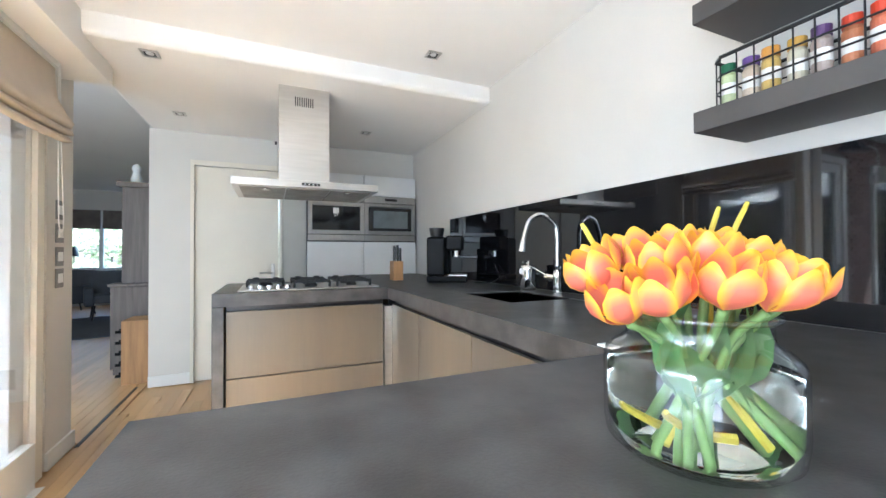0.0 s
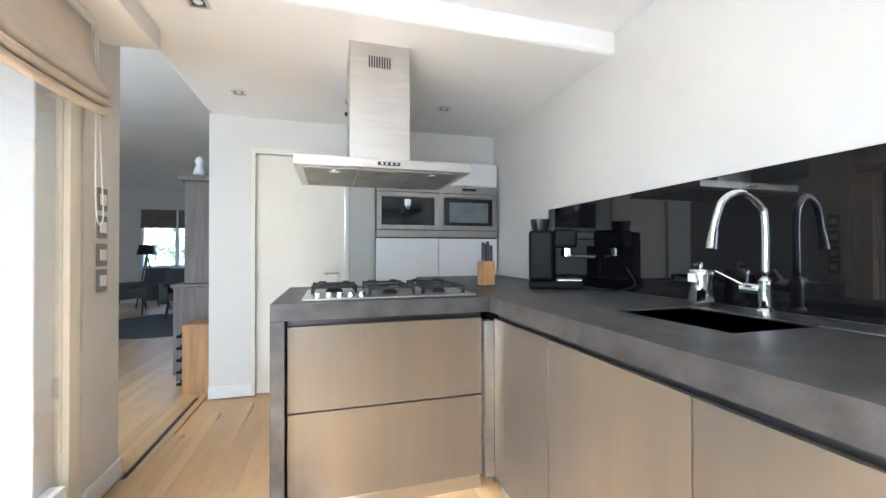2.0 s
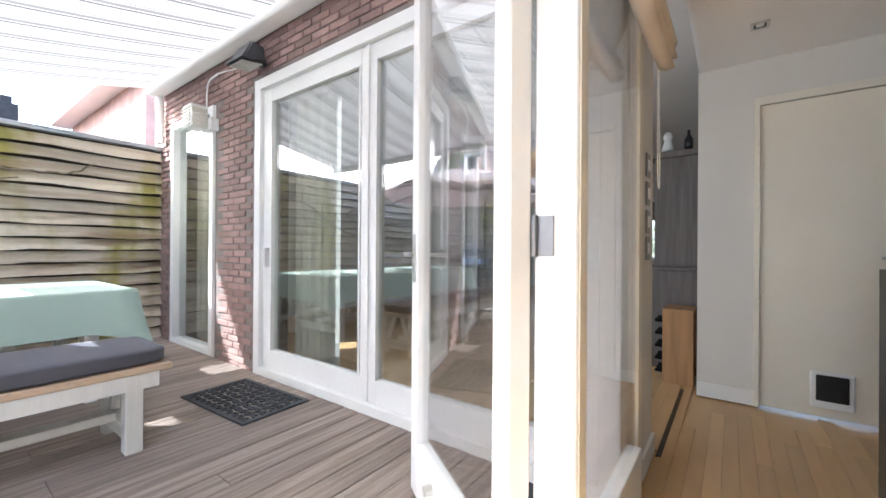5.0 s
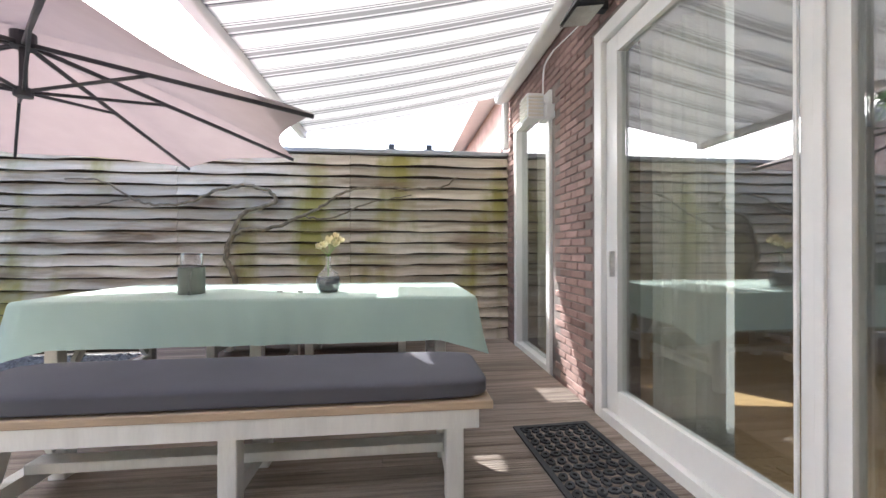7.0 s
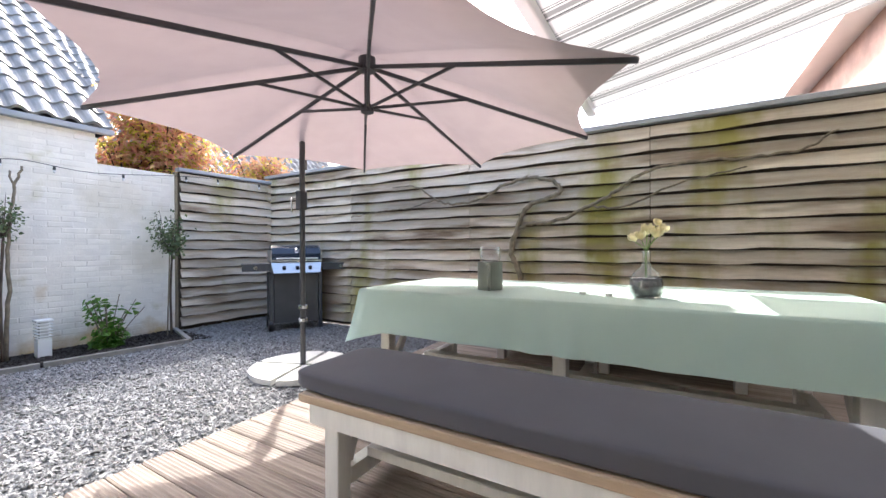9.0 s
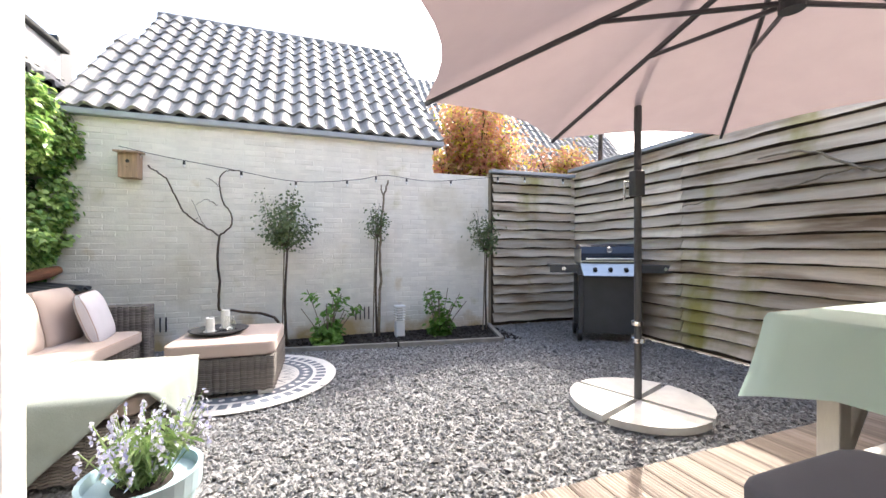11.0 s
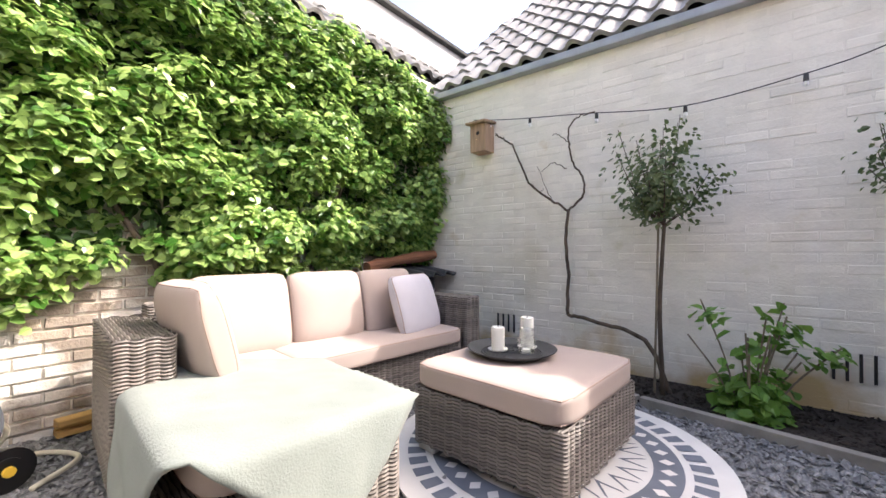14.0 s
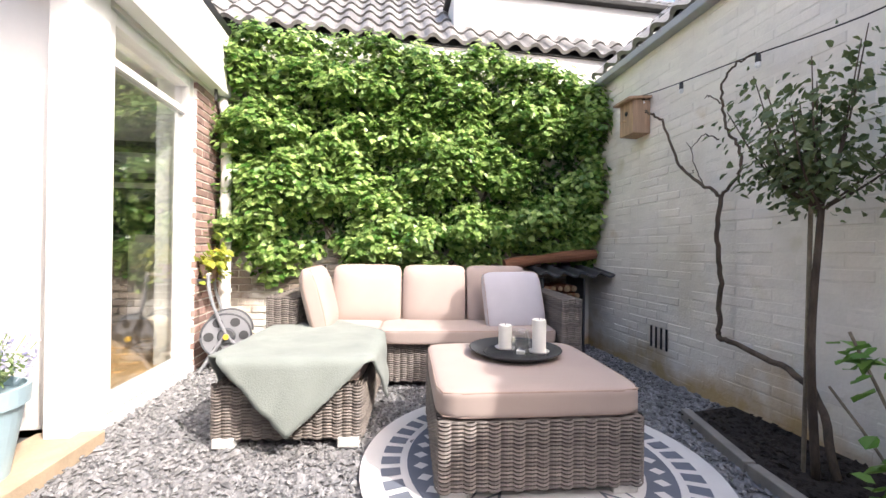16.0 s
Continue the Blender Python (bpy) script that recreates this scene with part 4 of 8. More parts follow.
def weave(x0, x1, y0, y1, z0, z1, parent, top=True, row=0.014, col=0.045):
    """A wicker block: a core coloured dark as the shade between strands, wrapped in woven strands that pass over and
    under upright canes.
    """
    part("core", bx(x0 + 0.008, x1 - 0.008, y0 + 0.008, y1 - 0.008, z0, z1 - (0.004 if top else 0)), M_WICKIN, parent, "solid core, dark as the shade between strands", world_space=True)
    bm = bmesh.new()
    loop = []
    for (ax, ay), (bx_, by) in (((x0, y0), (x1, y0)), ((x1, y0), (x1, y1)), ((x1, y1), (x0, y1)), ((x0, y1), (x0, y0))):
        n = max(4, 4 * round(math.hypot(bx_ - ax, by - ay) / col))
        nx, ny = (by - ay), -(bx_ - ax)
        q = math.hypot(nx, ny)
        loop += [(ax + (bx_ - ax) * k / n, ay + (by - ay) * k / n, nx / q, ny / q) for k in range(n)]
    L_ = len(loop)
    rows_ = int((z1 - z0) / row)
    hh = (z1 - z0) / rows_
    for r_ in range(rows_):
        za, zb = z0 + hh * r_ + 0.0010, z0 + hh * (r_ + 1) - 0.0010
        ring = []
        for k, (px, py, nx, ny) in enumerate(loop):
            up = hh * (0.25 if (k % 8) in (1, 2, 3) else (-0.25 if (k % 8) in (5, 6, 7) else 0.0))
            za, zb = z0 + hh * r_ + 0.001 + up, z0 + hh * (r_ + 1) - 0.001 + up
            zm = (za + zb) / 2
            o = 0.002 + 0.009 * abs(math.sin(math.pi * k / 4))
            ring.append([bm.verts.new((px + nx * (o - 0.003), py + ny * (o - 0.003), za)), bm.verts.new((px + nx * (o + 0.002), py + ny * (o + 0.002), zm)), bm.verts.new((px + nx * (o - 0.003), py + ny * (o - 0.003), zb))])
        for k in range(L_):
            a, b = ring[k], ring[(k + 1) % L_]
            bm.faces.new((a[0], b[0], b[1], a[1]))
            bm.faces.new((a[1], b[1], b[2], a[2]))
    if top:
        n = max(2, int((y1 - y0) / row)) if (y1 - y0) < (x1 - x0) else max(2, int((x1 - x0) / row))
        long_x = (x1 - x0) > (y1 - y0)
        la, lb = (x0, x1) if long_x else (y0, y1)
        steps = max(4, int((lb - la) / 0.03))
        wa, wb = (y0, y1) if long_x else (x0, x1)
        for r_ in range(n):
            p0, p1 = wa + (wb - wa) * r_ / n + 0.0012, wa + (wb - wa) * (r_ + 1) / n - 0.0012
            prev = None
            for s_ in range(steps + 1):
                l_ = la + (lb - la) * s_ / steps
                zz = z1 + 0.003 * math.sin(s_ * 1.57 + 3.14 * (r_ % 2))
                pts = [(l_, p0, zz - 0.004), (l_, (p0 + p1) / 2, zz + 0.001), (l_, p1, zz - 0.004)]
                cur = [bm.verts.new(p if long_x else (p[1], p[0], p[2])) for p in pts]
                if prev:
                    bm.faces.new((prev[0], cur[0], cur[1], prev[1]))
                    bm.faces.new((prev[1], cur[1], cur[2], prev[2]))
                prev = cur
    return part("weave", bm, M_WICK, parent, world_space=True)


def piping(pts, parent, m, r=0.0035):
    bm = tube(pts + [pts[0]], r, 6)
    bmesh.ops.transform(bm, matrix=m, verts=bm.verts)
    return part("piping", bm, M_PIPE, parent)


def pad_thing(name, sx, sy, sz, m, mat, label, group="", puff=0.15):
    """A loose cushion with piped seams."""
    c = solid(name, cushion(sx, sy, sz, None, puff), mat, label, "cushion", smooth=True, group=group)
    c.matrix_basis = m
    PLACE[c] = m.copy()
    for s in (-1, 1):
        e, pts = 7.0, []
        for k in range(48):
            a = 2 * math.pi * k / 48
            x, y = math.cos(a), math.sin(a)
            q = (abs(x) ** 13 + abs(y) ** 13) ** (-1 / 13)
            z = 0.80
            f = 0.985
            pts.append((x * q * sx / 2 * f, y * q * sy / 2 * f, s * sz / 2 * z * (1 - puff * ((x * q) ** 4 + (y * q) ** 4) / 2)))
        piping(pts, c, Matrix())
    return c


sofa = thing("lounge_sofa", (-0.5, -3.2, G), 0, "corner lounge sofa of grey-brown woven wicker", "sofa")
SX0, SX1 = -0.82, -0.15
weave(SX0, SX1, -4.12, -2.36, G + 0.03, 0.22, sofa)
weave(-1.61, SX0 - 0.02, -2.90, -2.21, G + 0.03, 0.22, sofa)
weave(SX0 - 0.05, SX1, -2.36, -2.17, G + 0.03, 0.54, sofa)
weave(SX0 - 0.06, SX1, -4.26, -4.125, G + 0.03, 0.54, sofa)
weave(-0.26, SX1, -4.125, -2.36, 0.222, 0.60, sofa)
for x, y in ((-1.56, -2.27), (-1.56, -2.84), (-0.81, -4.20), (-0.80, -2.25), (-0.22, -2.25), (-0.22, -4.20)):
    part("foot", bx(x - 0.07, x + 0.07, y - 0.05, y + 0.05, G - 0.005, G + 0.04, None, 0.004, 1), M_SLAB, sofa, "pale block foot", world_space=True)
M_LILAC = material("pale_lilac_canvas", (0.50, 0.49, 0.535), 0.95, vary=0.03, grain=320, bump=0.1)
SOFA_TURN = Matrix.Translation((-0.85, -2.36, 0)) @ Matrix.Rotation(radians(-5.5), 4, "Z") @ Matrix.Translation((0.85, 2.36, 0))
sofa.matrix_basis = SOFA_TURN @ sofa.matrix_basis
PLACE[sofa] = sofa.matrix_basis.copy()
pad_thing("seat_cushion", 0.62, 1.22, 0.11, SOFA_TURN @ pose(-0.57, -3.50, 0.278), M_PINK, "beige pink seat cushion on the wicker sofa", "sofa seat cushions")
pad_thing("seat_cushion", 1.36, 0.64, 0.11, SOFA_TURN @ pose(-0.945, -2.575, 0.278), M_PINK, "long beige pink seat cushion on the sofa's chaise", "sofa seat cushions")
for y, wide, turn in ((-2.76, 0.52, 2), (-3.275, 0.485, -2), (-3.76, 0.47, 3)):
    pad_thing("back_cushion", 0.46, wide, 0.19, SOFA_TURN @ pose(-0.41, y, 0.51, 0, 102, turn), M_PINK, "plump beige pink back cushion leaning on the sofa back", "sofa back cushions", 0.85)
pad_thing("back_cushion", 0.52, 0.46, 0.18, SOFA_TURN @ pose(-0.70, -2.47, 0.51, 76, 0, 6), M_PINK, "plump beige pink cushion leaning on the sofa arm", "sofa back cushions", 0.85)
pad_thing("throw_pillow", 0.42, 0.46, 0.14, SOFA_TURN @ pose(-0.63, -3.85, 0.50, 0, 108, 14), M_LILAC, "pale lilac scatter cushion on the sofa", "", 0.95)

ott = thing("wicker_ottoman", (-1.8, -3.5, G), 0, "square grey-brown wicker ottoman used as a table", "ottoman")
OX0, OX1, OY0, OY1 = -2.18, -1.45, -3.91, -3.14
weave(OX0, OX1, OY0, OY1, G + 0.05, 0.245, ott)
for x in (OX0 + 0.06, OX1 - 0.06):
    for y in (OY0 + 0.06, OY1 - 0.06):
        part("foot", bx(x - 0.05, x + 0.05, y - 0.05, y + 0.05, G + 0.014, G + 0.06, None, 0.004, 1), M_SLAB, ott, "pale block foot", world_space=True)
OTT_TURN = Matrix.Translation((-1.81, -3.52, 0)) @ Matrix.Rotation(radians(-3.5), 4, "Z") @ Matrix.Translation((1.81, 3.52, 0))
ott.matrix_basis = OTT_TURN @ ott.matrix_basis
PLACE[ott] = ott.matrix_basis.copy()
pad_thing("seat_cushion", 0.75, 0.79, 0.115, OTT_TURN @ pose((OX0 + OX1) / 2, (OY0 + OY1) / 2, 0.303), M_PINK, "square beige pink cushion on the ottoman", "", 0.1)

# ---- kitchen things ----
hood = thing("cooker_hood", (0.3, 3.1, 1.66), 0, "brushed steel island cooker hood with a square chimney", "cooker hood")
HX0, HX1, HY0, HY1 = -0.183, 0.765, 2.77, 3.42
part("canopy", bx(HX0, HX1, HY0, HY1, 1.675, 1.725, None, 0.003), M_STEEL, hood, world_space=True)
for k in range(3):
    a = HX0 + 0.04 + k * (HX1 - HX0 - 0.08) / 3
    part("filter", bx(a + 0.004, a + (HX1 - HX0 - 0.08) / 3 - 0.004, HY0 + 0.05, HY1 - 0.05, 1.668, 1.676, None, 0.002, 1), material("steel_mesh_%d" % k, (0.40, 0.38, 0.34), 0.4, 1.0, grain=300, bump=0.3), hood, "metal mesh filter", world_space=True)
for x in (0.02, 0.56):
    part("lamp", lathe([(0, 0), (0.03, 0), (0.03, 0.006), (0, 0.008)], 16, None, (x, HY0 + 0.09, 1.660)), M_CHROME, hood, "round hood lamp", world_space=True)
part("controls", bx(0.24, 0.36, HY0 - 0.003, HY0 - 0.0005, 1.690, 1.708), M_BLACK, hood, "black control strip", world_space=True)
for k in range(4):
    part("button", rod((0.262 + 0.026 * k, HY0 - 0.006, 1.699), (0.262 + 0.026 * k, HY0 - 0.003, 1.699), 0.006, None, 10), M_CHROME, hood, world_space=True)
chim = part("chimney", bx(0.10, 0.44, 2.905, 3.22, 1.725, 2.409, None, 0.002), M_STEEL, hood, world_space=True)
for k in range(9):
    part("vent_slot", bx(0.205 + k * 0.0145, 0.212 + k * 0.0145, 2.902, 2.9045, 2.27, 2.335), M_BLACK, chim, world_space=True)

hob = thing("gas_hob", (0.3, 2.9, TOPZ), 0, "steel gas hob with black cast iron pan supports", "hob")
part("plate", bx(-0.13, 0.73, 2.60, 3.12, TOPZ + 0.001, TOPZ + 0.010, None, 0.003), M_STEEL, hob, world_space=True)
for k in range(5):
    x = -0.06 + 0.052 * k
    part("knob", lathe([(0.019, 0), (0.019, 0.006), (0.015, 0.022), (0.012, 0.025), (0, 0.025)], 16, None, (x, 2.655, TOPZ + 0.0101)), M_CHROME, hob, "chrome knob", world_space=True)
for x, y, r in ((0.02, 2.93, 0.045), (0.30, 2.76, 0.04), (0.30, 3.00, 0.035), (0.57, 2.76, 0.035), (0.57, 3.00, 0.04)):
    part("burner", lathe([(r, 0), (r, 0.012), (r * 0.8, 0.016), (r * 0.8, 0.026), (0, 0.028)], 20, None, (x, y, TOPZ + 0.0101)), M_IRON, hob, "black burner cap", world_space=True)
for x0, x1, y0, y1 in ((-0.09, 0.13, 2.82, 3.05), (0.19, 0.41, 2.66, 3.09), (0.46, 0.68, 2.66, 3.09)):
    bm = None
    zt = TOPZ + 0.052
    for x in (x0, x1):
        bm = bx(x - 0.006, x + 0.006, y0, y1, zt - 0.014, zt, bm, 0.002, 1)
        for y in (y0 + 0.01, y1 - 0.01):
            bm = bx(x - 0.007, x + 0.007, y - 0.012, y + 0.012, TOPZ + 0.010, zt + 0.004, bm, 0.002, 1)
    for y in (y0, (y0 + y1) / 2, y1):
        bm = bx(x0 + 0.007, x1 - 0.007, y - 0.006, y + 0.006, zt - 0.012, zt + 0.002, bm, 0.002, 1)
    for y in (y0 + 0.03, y1 - 0.03):
        for x in (x0 + 0.045, x1 - 0.045):
            bm = bx(x - 0.02, x + 0.02, y - 0.008, y + 0.008, zt - 0.004, zt + 0.012, bm, 0.002, 1)
    part("pan_support", bm, M_IRON, hob, world_space=True)

# ovens
M_OVSTEEL = material("dull_oven_steel", (0.40, 0.39, 0.375), 0.34, 1.0, vary=0.04, scale=4, grain=120, stretch=(12, 1, 1))
M_OVGLASS = material("oven_glass", (0.012, 0.012, 0.013), 0.06, spec=0.6)
M_GREYGL = material("grey_display", (0.20, 0.22, 0.22), 0.15)
for kind, x0 in (("coffee", 0.404), ("oven", 0.999)):
    ov = thing("built_in_coffee_machine" if kind == "coffee" else "built_in_oven", (x0 + 0.3, 4.29, 1.4), 0,
               "built-in steel coffee machine with a dark niche" if kind == "coffee" else "built-in compact steel oven with a dark window", "coffee machine" if kind == "coffee" else "oven")
    part("front", frame_rect(x0, x0 + 0.592, 1.44, 1.79, 0.045, 4.272, 4.291, bm=None), M_OVSTEEL, ov, world_space=True)
    part("control_panel", bx(x0, x0 + 0.592, 4.272, 4.291, 1.795, 1.868, None, 0.002), M_OVSTEEL, ov, world_space=True)
    part("display", bx(x0 + 0.23, x0 + 0.37, 4.269, 4.2715, 1.822, 1.848), M_BLACK, ov, world_space=True)
    part("bottom_strip", bx(x0, x0 + 0.592, 4.272, 4.291, 1.372, 1.434, None, 0.002), M_OVSTEEL, ov, world_space=True)
    part("window", bx(x0 + 0.046, x0 + 0.546, 4.280, 4.288, 1.486, 1.744), M_OVGLASS, ov, "black glass", world_space=True)
    if kind == "coffee":
        part("spout", bx(x0 + 0.255, x0 + 0.315, 4.262, 4.279, 1.66, 1.725, bx(x0 + 0.27, x0 + 0.28, 4.262, 4.279, 1.63, 1.66, bx(x0 + 0.292, x0 + 0.302, 4.262, 4.279, 1.63, 1.66)), 0.002), M_CHROME, ov, "chrome coffee spout", world_space=True)
    else:
        part("inner_window", bx(x0 + 0.10, x0 + 0.50, 4.2765, 4.2795, 1.515, 1.71), M_GREYGL, ov, "grey oven window", world_space=True)
        part("handle", bx(x0 + 0.05, x0 + 0.54, 4.235, 4.25, 1.752, 1.766, bx(x0 + 0.06, x0 + 0.075, 4.25, 4.272, 1.752, 1.766, bx(x0 + 0.515, x0 + 0.53, 4.25, 4.272, 1.752, 1.766)), 0.002), M_OVSTEEL, ov, world_space=True)

# knife block
M_BAMBOO = material("bamboo", (0.50, 0.27, 0.11), 0.5, vary=0.1, scale=8, grain=60, stretch=(6, 6, 0.5))
kb = thing("knife_block", (1.04, 3.22, TOPZ), 0, "orange-brown wooden knife block with black-handled knives", "knife block")
part("block", bx(-0.042, 0.042, -0.06, 0.06, 0.001, 0.165, None, 0.004), M_BAMBOO, kb)
for x, y, h in ((-0.025, -0.03, 0.12), (0.0, -0.03, 0.135), (0.025, -0.03, 0.11), (-0.015, 0.02, 0.13), (0.018, 0.02, 0.12)):
    part("knife_handle", bx(x - 0.008, x + 0.008, y - 0.012, y + 0.012, 0.166, 0.166 + h, None, 0.004), M_BLACK, kb, "black knife handle")

# espresso machine
em = thing("espresso_machine", (1.36, 2.88, TOPZ), 60, "black espresso machine with a chrome portafilter", "coffee machine")
M_GBLK = material("satin_black", (0.004, 0.004, 0.0045), 0.45, vary=0.1, spec=0.12)
part("base", bx(-0.11, 0.11, -0.17, 0.15, 0.001, 0.05, None, 0.012), M_GBLK, em)
part("body", bx(-0.11, 0.11, 0.0, 0.15, 0.05, 0.36, None, 0.02, 3), M_GBLK, em)
part("head", bx(-0.10, 0.10, -0.14, 0.0, 0.25, 0.37, None, 0.02, 3), M_GBLK, em)
part("hopper", lathe([(0.05, 0), (0.062, 0.06), (0.062, 0.075), (0, 0.08)], 20, None, (0.0, 0.08, 0.36)), M_BLACK, em, "dark bean hopper")
part("brew_head", lathe([(0.035, 0), (0.035, 0.05), (0, 0.05)], 18, None, (0, -0.08, 0.20)), M_CHROME, em, "chrome brew head")
part("portafilter", rod((0, -0.10, 0.205), (0.0, -0.25, 0.195), 0.013, 0.016, 10), M_BLACK, em, "black handle")
part("drip_tray", bx(-0.09, 0.09, -0.165, -0.02, 0.051, 0.058), M_STEEL, em, "steel drip tray")
part("water_tank", bx(0.112, 0.20, -0.02, 0.15, 0.001, 0.27, None, 0.012), M_GBLK, em)
cable = tube(spline([(1.50, 2.66, TOPZ + 0.006), (1.55, 2.55, TOPZ + 0.006), (1.57, 2.42, TOPZ + 0.05), (1.585, 2.50, TOPZ + 0.14)], 6), 0.004, 6)
solid("power_cable", cable, M_BLACK, "black power cable on the worktop", "cable")

# tap
tap = thing("kitchen_tap", (1.52, 1.73, TOPZ), 0, "chrome swan-neck kitchen tap with a side lever", "tap")
part("base", lathe([(0.028, 0.001), (0.028, 0.01), (0.022, 0.02), (0.022, 0.12), (0.016, 0.13), (0, 0.13)], 20), M_CHROME, tap)
part("spout", tube(spline([(0, 0, 0.12), (0, 0, 0.33), (-0.02, 0.005, 0.395), (-0.09, 0.02, 0.44), (-0.16, 0.03, 0.41), (-0.19, 0.035, 0.34), (-0.205, 0.036, 0.28)], 6), 0.0125, 12), M_CHROME, tap, smooth=True)
part("spray_head", rod((-0.200, 0.036, 0.30), (-0.212, 0.036, 0.235), 0.015, 0.019, 14), M_CHROME, tap)
part("lever", rod((0, 0.02, 0.085), (-0.02, 0.075, 0.09), 0.02, 0.02, 14, rod((-0.03, 0.06, 0.10), (-0.08, 0.13, 0.15), 0.006, 0.005, 8)), M_CHROME, tap)
soap = thing("soap_dispenser", (1.50, 1.97, TOPZ), 0, "silver soap dispenser beside the tap", "dispenser")
part("body", lathe([(0.045, 0.001), (0.05, 0.02), (0.042, 0.09), (0.048, 0.13), (0.048, 0.15), (0, 0.155)], 24), M_CHROME, soap, smooth=True)
part("label", bx(-0.052, -0.049, -0.018, 0.018, 0.10, 0.135), M_WHITE, soap, "pale paper label")
part("pump", rod((0, 0, 0.15), (0, 0, 0.18), 0.008, None, 8, rod((0, 0, 0.178), (-0.04, 0.0, 0.172), 0.006, None, 8)), M_CHROME, soap)
solid("drain_channel", bx(1.40, 1.415, 1.28, 1.50, TOPZ + 0.0005, TOPZ + 0.0025), M_STEEL, "slim steel strip beside the sink", "trim")

# wall shelves
M_SHELF = material("dark_shelf", (0.075, 0.07, 0.066), 0.55, vary=0.06, grain=120)
solid("wall_shelf", bx(1.33, 1.618, -0.6, 0.826, 1.62, 1.688, None, 0.002), M_SHELF, "thick dark floating shelf under another", "shelf", group="floating shelves")
solid("wall_shelf", bx(1.33, 1.618, -0.6, 0.826, 1.98, 2.046, None, 0.002), M_SHELF, "thick dark floating shelf with books", "shelf", group="floating shelves")
basket = thing("wire_basket", (1.45, 0.5, 1.689), 0, "black wire basket full of spice jars", "basket")
BX0, BX1, BY0, BY1, BZ0, BZ1 = 1.365, 1.575, 0.16, 0.79, 1.692, 1.85
corner = lambda z, r=0.03: [(BX0, BY0 + r, z), (BX0, BY1 - r, z), (BX0 + r, BY1, z), (BX1 - r, BY1, z), (BX1, BY1 - r, z), (BX1, BY0 + r, z), (BX1 - r, BY0, z), (BX0 + r, BY0, z), (BX0, BY0 + r, z)]
part("rim", tube(corner(BZ1), 0.006, 6), M_BLACK, basket, world_space=True)
for z in (BZ0 + 0.004, BZ0 + 0.05, BZ0 + 0.10):
    part("wire", tube(corner(z), 0.003, 6), M_BLACK, basket, world_space=True)
for k in range(13):
    y = BY0 + 0.03 + k * (BY1 - BY0 - 0.06) / 12
    part("wire", rod((BX0, y, BZ0), (BX0, y, BZ1), 0.0025, None, 6), M_BLACK, basket, world_space=True)
for k in range(5):
    x = BX0 + 0.03 + k * (BX1 - BX0 - 0.06) / 4
    part("wire", rod((x, BY1, BZ0), (x, BY1, BZ1), 0.0025, None, 6), M_BLACK, basket, world_space=True)
jar_glass = material("spice_jar_glass", (0.55, 0.45, 0.30), 0.15, vary=0.1)
SPICES = (((0.02, 0.12, 0.05), (0.55, 0.62, 0.35)), ((0.12, 0.06, 0.25), (0.62, 0.52, 0.40)), ((0.62, 0.30, 0.05), (0.60, 0.42, 0.12)), ((0.60, 0.36, 0.06), (0.62, 0.58, 0.45)),
          ((0.10, 0.05, 0.16), (0.55, 0.45, 0.40)), ((0.65, 0.06, 0.02), (0.58, 0.22, 0.10)), ((0.65, 0.06, 0.02), (0.58, 0.16, 0.08)), ((0.62, 0.60, 0.62), (0.40, 0.38, 0.55)), ((0.60, 0.60, 0.62), (0.30, 0.28, 0.48)), ((0.45, 0.05, 0.06), (0.6, 0.55, 0.5)))
lid_m = [material("spice_lid_%d" % k, a, 0.4) for k, (a, b) in enumerate(SPICES)]
jar_m = [material("spice_filling_%d" % k, b, 0.3, vary=0.2, grain=200) for k, (a, b) in enumerate(SPICES)]
for k in range(10):
    h = 0.10 if k < 7 else 0.075
    y = 0.755 - k * 0.058
    jar = solid("spice_jar", lathe([(0.021, 0.0), (0.023, 0.004), (0.023, h - 0.012), (0.018, h), (0, h)], 18, None, (1.40 + 0.012 * (k % 2), y, BZ0 + 0.008)), jar_m[k], "small spice jar with a coloured lid in the wire basket", "jar", group="spice jars", smooth=False)
    PLACE[jar] = Matrix()
    part("lid", lathe([(0.022, 0), (0.022, 0.028), (0, 0.03)], 18, None, (1.40 + 0.012 * (k % 2), y, BZ0 + 0.008 + h)), lid_m[k], jar, "coloured plastic lid")
    part("label_paper", lathe([(0.0236, 0.03), (0.0236, 0.065)], 18, None, (1.40 + 0.012 * (k % 2), y, BZ0 + 0.008)), M_WHITE, jar, "white paper label")
for k, c in enumerate(((0.70, 0.70, 0.66), (0.55, 0.62, 0.12), (0.65, 0.64, 0.60), (0.16, 0.16, 0.18), (0.6, 0.5, 0.3))):
    bk = thing("book", (1.45, 0.66, 2.047 + 0.022 * k), 0, "cookbook lying in a stack on the shelf", "book", "stacked cookbooks")
    part("cover", bx(-0.10, 0.10, -0.14, 0.14, 0.0, 0.003, bx(-0.10, 0.10, -0.14, 0.14, 0.017, 0.020), 0.001), material("book_cover_%d" % k, c, 0.4), bk)
    part("pages", bx(-0.095, 0.097, -0.135, 0.137, 0.0032, 0.0168), M_WHITE, bk, "white page block")

